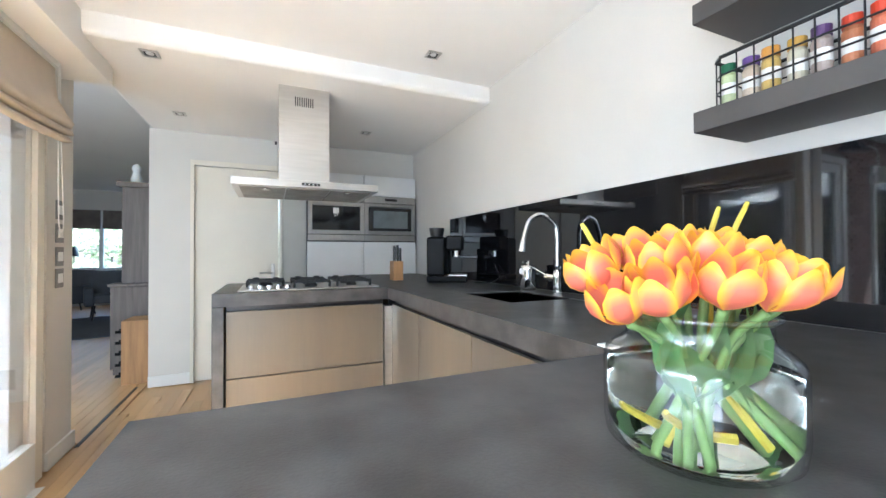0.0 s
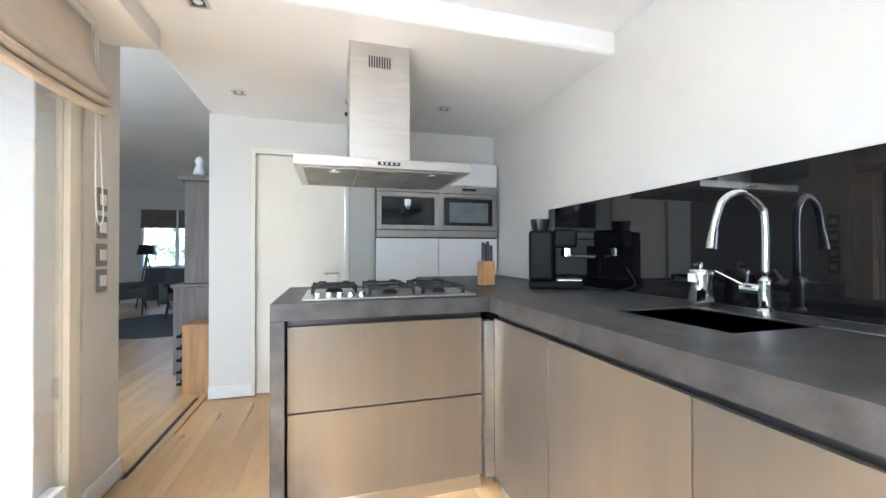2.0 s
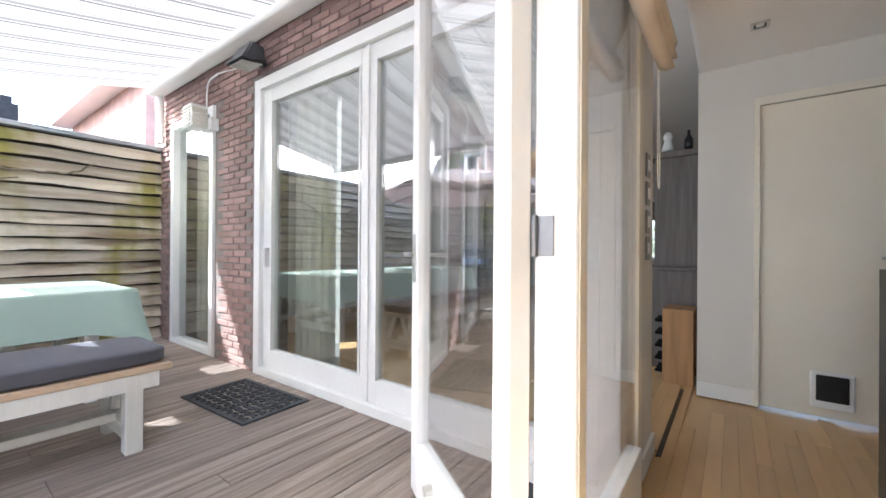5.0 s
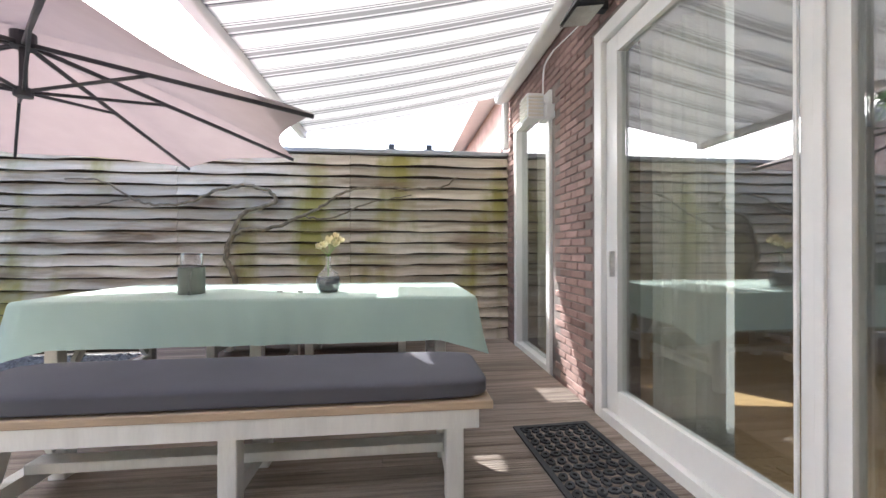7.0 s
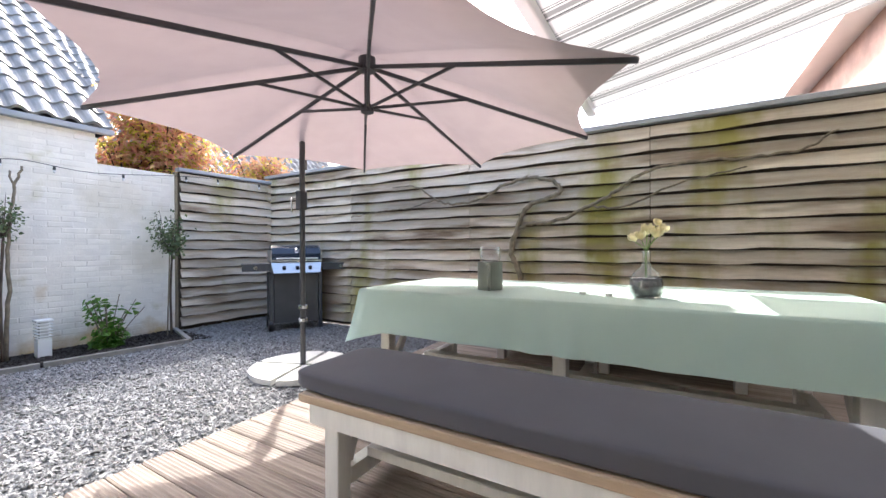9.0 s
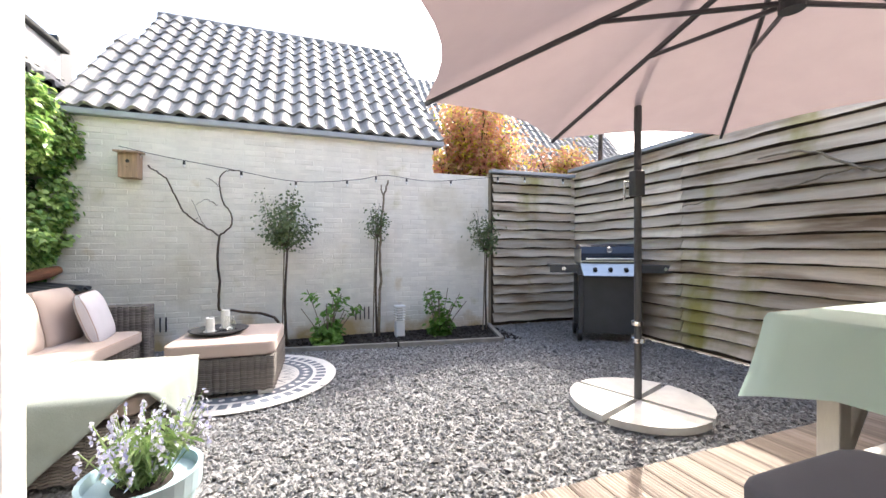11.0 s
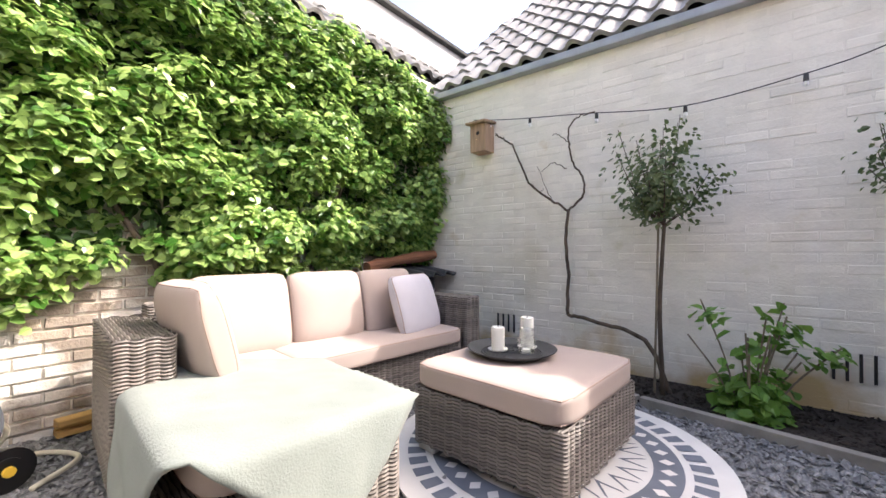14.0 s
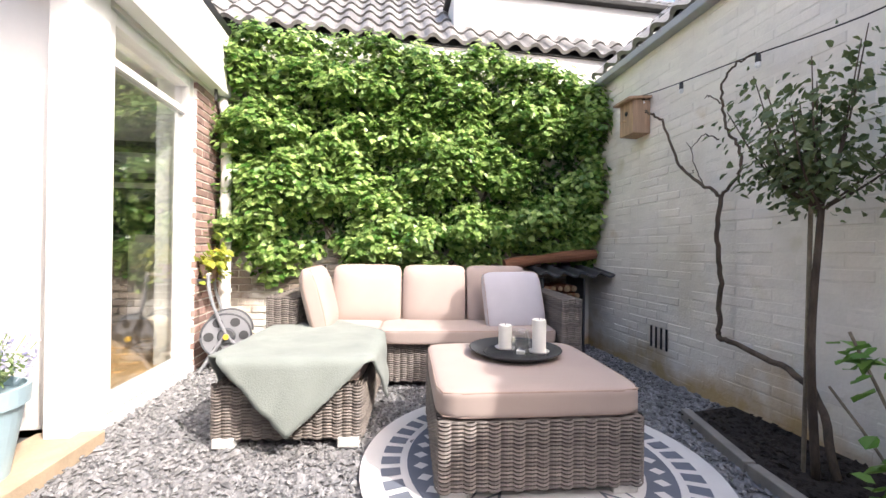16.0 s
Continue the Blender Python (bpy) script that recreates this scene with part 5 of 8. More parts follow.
# tulips in a glass jar
JX, JY = 0.502, 0.281
vase = thing("flower_jar", (JX, JY, TOPZ), 0, "wide clear glass jar holding orange tulips", "vase")
M_JAR = glass("jar_glass", (0.98, 1.0, 0.99), 0.0, 0.08)
ob = part("jar", lathe([(0.02, 0.001), (0.085, 0.002), (0.096, 0.012), (0.099, 0.03), (0.099, 0.100), (0.096, 0.111), (0.088, 0.119), (0.078, 0.124), (0.073, 0.131), (0.072, 0.146), (0.077, 0.154)], 44), M_JAR, vase, smooth=True)
bmj = bmesh.new()
bmj.from_mesh(ob.data)
bmesh.ops.delete(bmj, geom=[f for f in bmj.faces if len(f.verts) > 8 and f.calc_center_median().z > 0.1], context="FACES")
bmj.to_mesh(ob.data)
bmj.free()
ob.visible_shadow = False
part("rim", tube([(0.077 * math.cos(6.2832 * k / 40), 0.077 * math.sin(6.2832 * k / 40), 0.155) for k in range(41)], 0.0035, 6), M_JAR, vase, smooth=True)
M_WATER = bpy.data.materials.new("water")
M_WATER.use_nodes = True
wb_ = M_WATER.node_tree.nodes["Principled BSDF"]
wb_.inputs["Base Color"].default_value, wb_.inputs["Roughness"].default_value = (0.95, 1.0, 0.96, 1), 0.0
wb_.inputs["Transmission Weight"].default_value, wb_.inputs["IOR"].default_value = 1.0, 1.33
ob = part("water", lathe([(0.0, 0.006), (0.082, 0.007), (0.0945, 0.03), (0.0945, 0.096), (0.0, 0.097)], 48), M_WATER, vase, "clear water", smooth=True)
ob.visible_shadow = False
M_STEM = leafy("tulip_stem", (0.22, 0.36, 0.10), (0.34, 0.46, 0.18), 0.4, 0.3)
M_TLEAF = leafy("tulip_leaf", (0.12, 0.26, 0.08), (0.24, 0.38, 0.16), 0.4, 0.4)


def petal_mat():
    m = bpy.data.materials.new("tulip_petal")
    m.use_nodes = True
    nt = m.node_tree
    b = nt.nodes["Principled BSDF"]
    uv, sep, ramp = nt.nodes.new("ShaderNodeUVMap"), nt.nodes.new("ShaderNodeSeparateXYZ"), nt.nodes.new("ShaderNodeValToRGB")
    nt.links.new(uv.outputs[0], sep.inputs[0])
    nt.links.new(sep.outputs[0], ramp.inputs[0])
    e = ramp.color_ramp
    e.elements[0].position, e.elements[0].color = 0.48, (0.74, 0.20, 0.13, 1)
    e.elements[1].position, e.elements[1].color = 0.92, (0.86, 0.50, 0.04, 1)
    tr, mx = nt.nodes.new("ShaderNodeBsdfTranslucent"), nt.nodes.new("ShaderNodeMixShader")
    nt.links.new(ramp.outputs[0], b.inputs["Base Color"])
    nt.links.new(ramp.outputs[0], tr.inputs[0])
    b.inputs["Roughness"].default_value = 0.4
    mx.inputs[0].default_value = 0.35
    nt.links.new(b.outputs[0], mx.inputs[1])
    nt.links.new(tr.outputs[0], mx.inputs[2])
    nt.links.new(mx.outputs[0], nt.nodes["Material Output"].inputs[0])
    return m


M_PETAL = petal_mat()


def tulip_head(seed, name="tulip_head", mat=None):
    """Six cupped petals, redder in the middle, golden at the rim."""
    r = random.Random(seed)
    bm = bmesh.new()
    uv = bm.loops.layers.uv.new("UVMap")
    H, R = 0.058, 0.037
    for p in range(6):
        a0 = p * math.pi / 3 + r.uniform(-0.1, 0.1)
        inner = 0.86 if p % 2 else 1.0
        open_ = r.uniform(-0.1, 0.12)
        grid = []
        for i in range(7):
            v = i / 6
            rad = R * inner * (math.sin(min(1, v * 1.5) * math.pi / 2) * (1 - 0.22 * v * v) + open_ * v * v)
            half = 0.62 * math.sin(math.pi * min(0.97, 0.10 + 0.70 * v)) ** 0.6 if v < 0.99 else 0.30
            row = []
            for j in range(7):
                u = j / 6 * 2 - 1
                a = a0 + u * half
                lift = -0.006 * u * u * v
                row.append((bm.verts.new((rad * math.cos(a), rad * math.sin(a), H * v + lift)), max(abs(u), v * v * 1.05)))
            grid.append(row)
        for i in range(6):
            for j in range(6):
                q = (grid[i][j], grid[i][j + 1], grid[i + 1][j + 1], grid[i + 1][j])
                f = bm.faces.new([x[0] for x in q])
                for lp, x in zip(f.loops, q):
                    lp[uv].uv = (x[1], 0)
    return mesh_of(name, bm, mat or M_PETAL, True)


heads = [tulip_head(k) for k in range(4)]
r = random.Random(11)
spots = [(-0.104, -0.005, 0.178), (-0.068, -0.060, 0.160), (-0.080, 0.050, 0.185), (-0.045, -0.015, 0.186), (-0.016, -0.070, 0.168), (-0.035, 0.060, 0.196), (0.002, -0.018, 0.192), (0.028, -0.068, 0.166),
         (0.010, 0.040, 0.200), (0.036, -0.020, 0.188), (0.046, 0.045, 0.196), (0.062, -0.045, 0.168), (0.068, 0.010, 0.180), (-0.010, 0.095, 0.196), (0.040, 0.090, 0.198), (-0.096, -0.045, 0.150)]
# laid out square to the first view's sideways direction
sidew, fwd = Vector((0.908, -0.418, 0)), Vector((0.418, 0.908, 0))
for k, (u, v, z) in enumerate(spots):
    head = sidew * u + fwd * v
    head.z = z
    foot = Vector((-head.x * 0.55 + r.uniform(-0.03, 0.03), -head.y * 0.55 + r.uniform(-0.03, 0.03), 0.014))
    neck = Vector((head.x * 0.5, head.y * 0.5, 0.125))
    fl = new("tulip")
    fl.parent = vase
    PLACE[fl] = PLACE[vase]
    part("stem", tube(spline([foot, neck, head], 6), 0.0046, 6), M_STEM, fl, smooth=True)
    out = Vector((head.x, head.y, 0)).normalized() if head.length else Vector((1, 0, 0))
    m = Matrix.Translation(head) @ Vector((head.x * 5.5, head.y * 5.5, 1)).to_track_quat("Z", "Y").to_matrix().to_4x4() @ pose(0, 0, 0, 0, 0, r.uniform(0, 60))
    shared("flower", heads[k % 4], fl, m)
    bm = bmesh.new()
    base, tip = foot.lerp(neck, 0.3), neck.lerp(head, 0.75) + Vector((r.uniform(-0.03, 0.03), r.uniform(-0.03, 0.03), 0.0))
    side = (tip - base).cross(Vector((r.uniform(-1, 1), r.uniform(-1, 1), 0.1))).normalized()
    prev = None
    for i in range(7):
        f = i / 6
        p = base.lerp(tip, f) + side.cross(tip - base).normalized() * 0.02 * math.sin(math.pi * f)
        hold = min(1.0, (0.086 if p.z < 0.11 else 0.064) / max(1e-6, math.hypot(p.x, p.y)))
        p.x, p.y = p.x * hold, p.y * hold
        w = 0.019 * math.sin(math.pi * (0.1 + 0.88 * f))
        cur = [bm.verts.new(p - side * w), bm.verts.new(p + Vector((0, 0, -0.003))), bm.verts.new(p + side * w)]
        if prev:
            bm.faces.new((prev[0], prev[1], cur[1], cur[0]))
            bm.faces.new((prev[1], prev[2], cur[2], cur[1]))
        prev = cur
    part("leaf", bm, M_TLEAF, fl, smooth=True)
M_TWIG = material("yellow_twig", (0.58, 0.46, 0.05), 0.6, vary=0.1)
for u, v, z in ((0.070, 0.06, 0.285), (0.100, 0.05, 0.290), (-0.120, 0.03, 0.262), (-0.080, 0.0, 0.05), (-0.06, -0.05, 0.06)):
    e = sidew * u + fwd * v + Vector((0, 0, z))
    part("twig", tube(spline([(-e.x * 0.4, -e.y * 0.4, 0.02), (e.x * 0.3 + 0.012, e.y * 0.3, z * 0.45), (e.x * 0.72, e.y * 0.72 + 0.006, z * 0.8), e], 5), [0.0035] * 15 + [0.0025], 6), M_TWIG, vase, "yellow willow twig")

# roman blind, switches, downlights
blind = thing("roman_blind", (-1.07, 2.35, 1.85), 0, "beige linen roman blind, half raised in soft folds", "blind")
bm = bmesh.new()
prev = None
prof = [(0.00, 2.33), (0.0, 2.20), (0.012, 2.10), (0.05, 2.02), (0.085, 1.965), (0.07, 1.935), (0.03, 1.945), (0.075, 1.925), (0.085, 1.90), (0.05, 1.897), (0.02, 1.91), (0.065, 1.885), (0.075, 1.862), (0.04, 1.855), (0.012, 1.87)]
for k in range(15):
    y = 1.84 + 1.0 * k / 14
    sag = 0.012 * math.sin(math.pi * k / 14) * 1.5
    cur = [bm.verts.new((-1.052 + dx, y, z - sag * (2.33 - z) * 2)) for dx, z in prof]
    if prev:
        for i in range(len(prof) - 1):
            bm.faces.new((prev[i], prev[i + 1], cur[i + 1], cur[i]))
    prev = cur
ob = part("fabric", bm, M_LINEN, blind, world_space=True, smooth=True)
sm = ob.modifiers.new("thickness", "SOLIDIFY")
sm.thickness = 0.004
part("rail", bx(-1.058, -1.03, 1.84, 2.84, 2.27, 2.298), M_WHITE, blind, "white head rail", world_space=True)
part("cord", tube(spline([(-1.045, 2.86, 2.28), (-1.045, 2.865, 1.8), (-1.045, 2.87, 1.45), (-1.045, 2.90, 1.36), (-1.045, 2.93, 1.42), (-1.045, 2.90, 1.8), (-1.045, 2.875, 2.28)], 6), 0.003, 6), M_WHITE, blind, "white pull cord loop", world_space=True)
M_SWF = material("grey_switch_frame", (0.20, 0.20, 0.195), 0.4, 0.6, vary=0.04)
for z0 in (1.44, 1.30, 1.16, 1.03):
    sw = thing("wall_switch", (-1.119, 3.07, z0), 0, "square metal framed switch on the plaster pier", "switch", "stacked wall switches")
    part("frame", bx(0.0, 0.008, -0.045, 0.045, 0.0, 0.115, None, 0.002), M_SWF, sw)
    part("rocker", bx(0.0085, 0.013, -0.028, 0.028, 0.03, 0.085, None, 0.002), M_WHITE, sw)
M_BULB = material("frosted_bulb", (0.8, 0.8, 0.78), 0.3)
for x, y in ((-0.65, 3.855), (0.15, 3.82), (0.895, 3.76), (-0.60, 2.76), (1.02, 2.33)):
    dl = thing("downlight", (x, y, 2.41 if y > 2.63 else 2.53), 0, "small square steel downlight in the ceiling", "lamp", "ceiling downlights")
    part("frame", bx(-0.045, 0.045, -0.045, -0.03, -0.008, -0.0005, bx(-0.045, 0.045, 0.03, 0.045, -0.008, -0.0005, bx(-0.045, -0.03, -0.03, 0.03, -0.008, -0.0005, bx(0.03, 0.045, -0.03, 0.03, -0.008, -0.0005)))), M_STEEL, dl)
    part("reflector", bx(-0.03, 0.03, -0.03, 0.03, -0.003, -0.0006), M_IRON, dl, "dark reflector")
    part("bulb", lathe([(0, -0.008), (0.02, -0.006), (0.022, -0.0032), (0, -0.0031)], 14), M_BULB, dl)
part("bracket", rod((0.09, 2.93, 2.0), (0.075, 2.93, 2.0), 0.012), M_BLACK, hood, "small dark fitting", world_space=True)

# ---- living room things ----
M_GREYWOOD = material("grey_washed_wood", (0.17, 0.15, 0.135), 0.7, vary=0.12, scale=4, grain=40, stretch=(8, 8, 0.5), bump=0.15)
cab = thing("china_cabinet", (-1.2, 5.5, 0), 0, "tall grey-washed wooden cabinet with a wider base", "cabinet")
part("lower_cabinet", bx(-1.44, -0.99, 4.98, 6.3, 0.06, 0.90, bx(-1.42, -0.99, 5.0, 6.28, 0.0, 0.06), 0.004), M_GREYWOOD, cab, world_space=True)
part("ledge", bx(-1.46, -0.99, 4.96, 6.32, 0.901, 0.93, None, 0.006), M_GREYWOOD, cab, world_space=True)
part("upper_cabinet", bx(-1.36, -0.99, 5.02, 6.26, 0.931, 1.93, None, 0.004), M_GREYWOOD, cab, world_space=True)
part("cornice", bx(-1.40, -0.99, 4.98, 6.30, 1.931, 1.985, None, 0.01), M_GREYWOOD, cab, world_space=True)
solid("white_figurine", lathe([(0.05, 0), (0.055, 0.05), (0.035, 0.11), (0.03, 0.13), (0.042, 0.16), (0.03, 0.20), (0.0, 0.22)], 18, None, (-1.27, 5.15, 1.986)), M_WHITE, "white ceramic figurine on top of the cabinet", "figurine", smooth=True)
solid("dark_bottle", lathe([(0.035, 0), (0.035, 0.12), (0.012, 0.16), (0.012, 0.2), (0, 0.2)], 14, None, (-1.10, 5.12, 1.986)), M_BLACK, "dark bottle on top of the cabinet", "bottle", smooth=True)
crate = thing("wine_rack", (-1.1, 4.7, 0), 0, "upright pale wooden wine rack with bottles", "wine rack")
M_PINE = material("pine", (0.42, 0.235, 0.10), 0.6, vary=0.12, scale=4, grain=40, stretch=(6, 6, 0.5))
part("side", bx(-1.235, -1.02, 4.57, 4.60, 0, 0.60, None, 0.003), M_PINE, crate, world_space=True)
part("side", bx(-1.235, -1.02, 4.90, 4.93, 0, 0.60, None, 0.003), M_PINE, crate, world_space=True)
part("top", bx(-1.235, -1.02, 4.601, 4.899, 0.57, 0.60), M_PINE, crate, world_space=True)
for k in range(5):
    for j in range(3):
        part("bottle", rod((-1.04, 4.65 + 0.1 * j, 0.07 + 0.105 * k), (-1.22, 4.65 + 0.1 * j, 0.07 + 0.105 * k), 0.037, None, 10, rod((-1.22, 4.65 + 0.1 * j, 0.07 + 0.105 * k), (-1.30, 4.65 + 0.1 * j, 0.07 + 0.105 * k), 0.016, 0.014, 8)), M_GBLK, crate, "dark wine bottle", world_space=True)
M_GREYFAB = material("slate_fabric", (0.10, 0.11, 0.125), 0.95, vary=0.06, grain=200, bump=0.1)


def armchair(at, turn):
    a = thing("armchair", at, turn, "slate grey armchair on dark slender legs", "armchair", "living room seats")
    part("seat", cushion(0.68, 0.66, 0.18), M_GREYFAB, a, smooth=True).location = (0, 0, 0.40)
    part("backrest", cushion(0.70, 0.50, 0.18), M_GREYFAB, a, smooth=True).matrix_basis = pose(0, 0.33, 0.66, 75, 0, 0)
    for s in (-1, 1):
        part("armrest", cushion(0.14, 0.66, 0.36), M_GREYFAB, a, smooth=True).location = (s * 0.38, 0, 0.44)
        for e in (-1, 1):
            part("leg", rod((s * 0.30, e * 0.27, 0.28), (s * 0.34, e * 0.31, 0.0), 0.018, 0.012, 8), M_BLACK, a)
    return a


armchair((-2.75, 9.6, 0), 20)
armchair((-3.75, 10.3, 0), -30)
solid("living_rug", lathe([(0, 0.001), (1.3, 0.001), (1.3, 0.012), (0, 0.013)], 40, None, (-2.6, 8.6, 0)), M_GREYFAB, "round dark grey rug on the oak floor", "rug")
fl = thing("floor_lamp", (-4.05, 11.2, 0), 0, "tripod floor lamp with a black shade", "floor lamp")
for k in range(3):
    part("leg", rod((0.25 * math.cos(2.1 * k), 0.25 * math.sin(2.1 * k), 0), (0, 0, 1.2), 0.014, None, 8), M_BLACK, fl)
part("shade", lathe([(0.20, 1.2), (0.15, 1.42), (0.148, 1.42), (0.198, 1.2)], 24), M_BLACK, fl)
for x in (-4.13, -3.32, -2.52):
    b = thing("roman_blind", (x, 12.08, 1.86), 0, "raised dark linen blind at the far window", "blind", "far window blinds")
    part("fabric", bx(-0.38, 0.38, -0.03, 0.0, 0.0, 0.46, bx(-0.38, 0.38, -0.05, -0.031, 0.0, 0.07, bx(-0.38, 0.38, -0.045, -0.031, 0.08, 0.13)), 0.008), material("taupe_linen", (0.20, 0.17, 0.145), 0.95, grain=200), b)

# curtains inside the terrace doors
M_CURT = material("pale_curtain", (0.78, 0.74, 0.63), 0.95, vary=0.05, scale=3, grain=200, stretch=(6, 6, 0.4))
for x0, x1 in ((-3.90, -3.36), (-5.90, -5.45)):
    bm = bmesh.new()
    prev = None
    for k in range(61):
        x = x0 + (x1 - x0) * k / 60
        y = 2.93 + 0.040 * math.sin(k * 0.66) + 0.015 * math.sin(k * 1.7)
        cur = [bm.verts.new((x, y + 0.01 * math.sin(k), 0.02)), bm.verts.new((x, y, 2.36))]
        if prev:
            bm.faces.new((prev[0], prev[1], cur[1], cur[0]))
        prev = cur
    solid("curtain", bm, M_CURT, "pale full-length curtain hanging behind the glass", "curtain", smooth=True, group="curtains")

# ---- terrace things ----
M_RUBBER = material("rubber_mat", (0.05, 0.053, 0.056), 0.8, vary=0.15, grain=120, bump=0.3)
mat = thing("doormat", (-3.55, 2.30, 0.0), 3, "dark grey rubber doormat with an open pattern on the deck", "doormat")
part("border", bx(-0.40, 0.40, -0.24, -0.21, 0.002, 0.014, bx(-0.40, 0.40, 0.21, 0.24, 0.002, 0.014, bx(-0.40, -0.37, -0.21, 0.21, 0.002, 0.014, bx(0.37, 0.40, -0.21, 0.21, 0.002, 0.014)))), M_RUBBER, mat)
bm = None
r = random.Random(4)
for i in range(11):
    for j in range(7):
        x, y = -0.34 + i * 0.068, -0.18 + j * 0.06
        one = lathe([(0.030, 0.003), (0.028, 0.012), (0.013, 0.012), (0.012, 0.003)], 8)
        bmesh.ops.scale(one, vec=(1.15, 0.8, 1), verts=one.verts)
        bmesh.ops.transform(one, matrix=pose(x, y, 0, 0, 0, r.choice((0, 35, -35, 90))), verts=one.verts)
        bm = merge(bm, one)
part("pattern", bm, M_RUBBER, mat, "open rubber rings")

flood = thing("floodlight", (-3.97, 2.6, 2.62), 0, "dark halogen floodlight on the brick wall above the doors", "lamp")
bm = bmesh.new()
body = [(-0.13, 0.0, -0.03), (0.13, 0.0, -0.03), (0.11, 0.0, 0.10), (-0.11, 0.0, 0.10), (-0.15, -0.20, -0.06), (0.15, -0.20, -0.06), (0.10, -0.10, 0.12), (-0.10, -0.10, 0.12)]
vs = [bm.verts.new(p) for p in body]
for f in ((0, 1, 2, 3), (4, 7, 6, 5), (0, 4, 5, 1), (3, 2, 6, 7), (0, 3, 7, 4), (1, 5, 6, 2)):
    bm.faces.new([vs[i] for i in f])
bmesh.ops.recalc_face_normals(bm, faces=bm.faces)
bmesh.ops.bevel(bm, geom=list(bm.edges), offset=0.012, segments=2, affect="EDGES")
M_DGREY = material("dark_grey_cast", (0.055, 0.058, 0.062), 0.5, vary=0.08)
part("housing", bm, M_DGREY, flood)
part("lens", beam((0, -0.015, -0.047), (0, -0.185, -0.072), 0.22, 0.004), material("flood_lens", (0.55, 0.55, 0.50), 0.15), flood, "pale glass lens")
part("bracket", bx(-0.03, 0.03, -0.02, 0.06, -0.02, 0.04, None, 0.004), M_DGREY, flood)
wb = thing("wall_sensor", (-5.0, 2.66, 2.30), 0, "white louvred box fixed to the brick wall", "sensor")
part("back_box", bx(-0.05, 0.14, -0.05, 0.03, -0.07, 0.05, None, 0.006), M_WHITE, wb)
part("housing", bx(-0.12, 0.08, -0.20, -0.052, -0.06, 0.16, None, 0.008), M_WHITE, wb)
for k in range(6):
    part("louvre", bx(0.081, 0.092, -0.19, -0.06, -0.045 + 0.032 * k, -0.03 + 0.032 * k, bx(-0.11, 0.07, -0.212, -0.201, -0.045 + 0.032 * k, -0.03 + 0.032 * k)), M_CREAM, wb)
part("conduit", tube(spline([(-0.02, -0.02, 0.05), (-0.02, -0.02, 0.30), (0.05, -0.03, 0.42), (0.25, -0.03, 0.45)], 5), 0.008, 8), M_WHITE, wb)
part("cable", tube(spline([(0.25, -0.03, 0.45), (0.6, -0.035, 0.40), (1.0, -0.03, 0.36)], 4), 0.006, 6), M_WHITE, wb)
pipe2 = thing("gutter_pipe", (-6.22, 2.62, 2.3), 0, "white rainwater pipe at the corner of the house", "pipe")
part("pipe", rod((0, 0, 0), (0, 0, 3.0), 0.04, None, 14), M_WHITE, pipe2)

# on the garden table
TZ = 0.777
M_SAGE = material("sage_enamel", (0.20, 0.22, 0.19), 0.5, vary=0.04)
ln = thing("table_lantern", (-4.60, -0.13, TZ), 20, "grey-green metal lantern with a glass cylinder and strap", "lantern")
part("pot", lathe([(0.0, 0), (0.085, 0.0), (0.085, 0.19), (0.078, 0.19), (0.078, 0.02), (0, 0.02)], 28), M_SAGE, ln)
M_CLEAR = glass("clear_glass", (0.98, 0.99, 0.985), 0.0, 0.13)
ob = part("glass_cylinder", lathe([(0.070, 0.03), (0.070, 0.29), (0.067, 0.29), (0.067, 0.03)], 28), M_CLEAR, ln, "clear glass cylinder", smooth=True)
ob.visible_shadow = False
part("strap", tube(spline([(0.085, 0, 0.16), (0.14, 0.0, 0.12), (0.16, 0.0, 0.04), (0.12, 0, 0.01)], 5), 0.012, 6), M_SAGE, ln)
part("button", rod((-0.085, 0, 0.13), (-0.093, 0, 0.13), 0.012, None, 12), M_BLACK, ln)
fv = thing("bottle_vase", (-4.63, 0.82, TZ), 0, "round clear glass bottle with pale yellow roses", "vase")
ob = part("bottle", lathe([(0.0, 0.001), (0.075, 0.001), (0.088, 0.03), (0.088, 0.09), (0.07, 0.135), (0.03, 0.17), (0.02, 0.20), (0.02, 0.25), (0.026, 0.26), (0.017, 0.25), (0.017, 0.2), (0.027, 0.168), (0.067, 0.132), (0.085, 0.09), (0.085, 0.032), (0.073, 0.005), (0, 0.005)], 32), M_CLEAR, fv, smooth=True)
ob.visible_shadow = False
part("water", lathe([(0.0, 0.007), (0.072, 0.008), (0.083, 0.032), (0.083, 0.11), (0, 0.111)], 28), material("grey_water", (0.10, 0.11, 0.12), 0.05), fv, "dark water", smooth=True)
M_ROSE = leafy("cream_rose", (0.75, 0.66, 0.38), (0.80, 0.74, 0.52), 0.5, 0.3)
r = random.Random(8)
buds = [tulip_head(30 + k, "rose", M_ROSE) for k in range(3)]
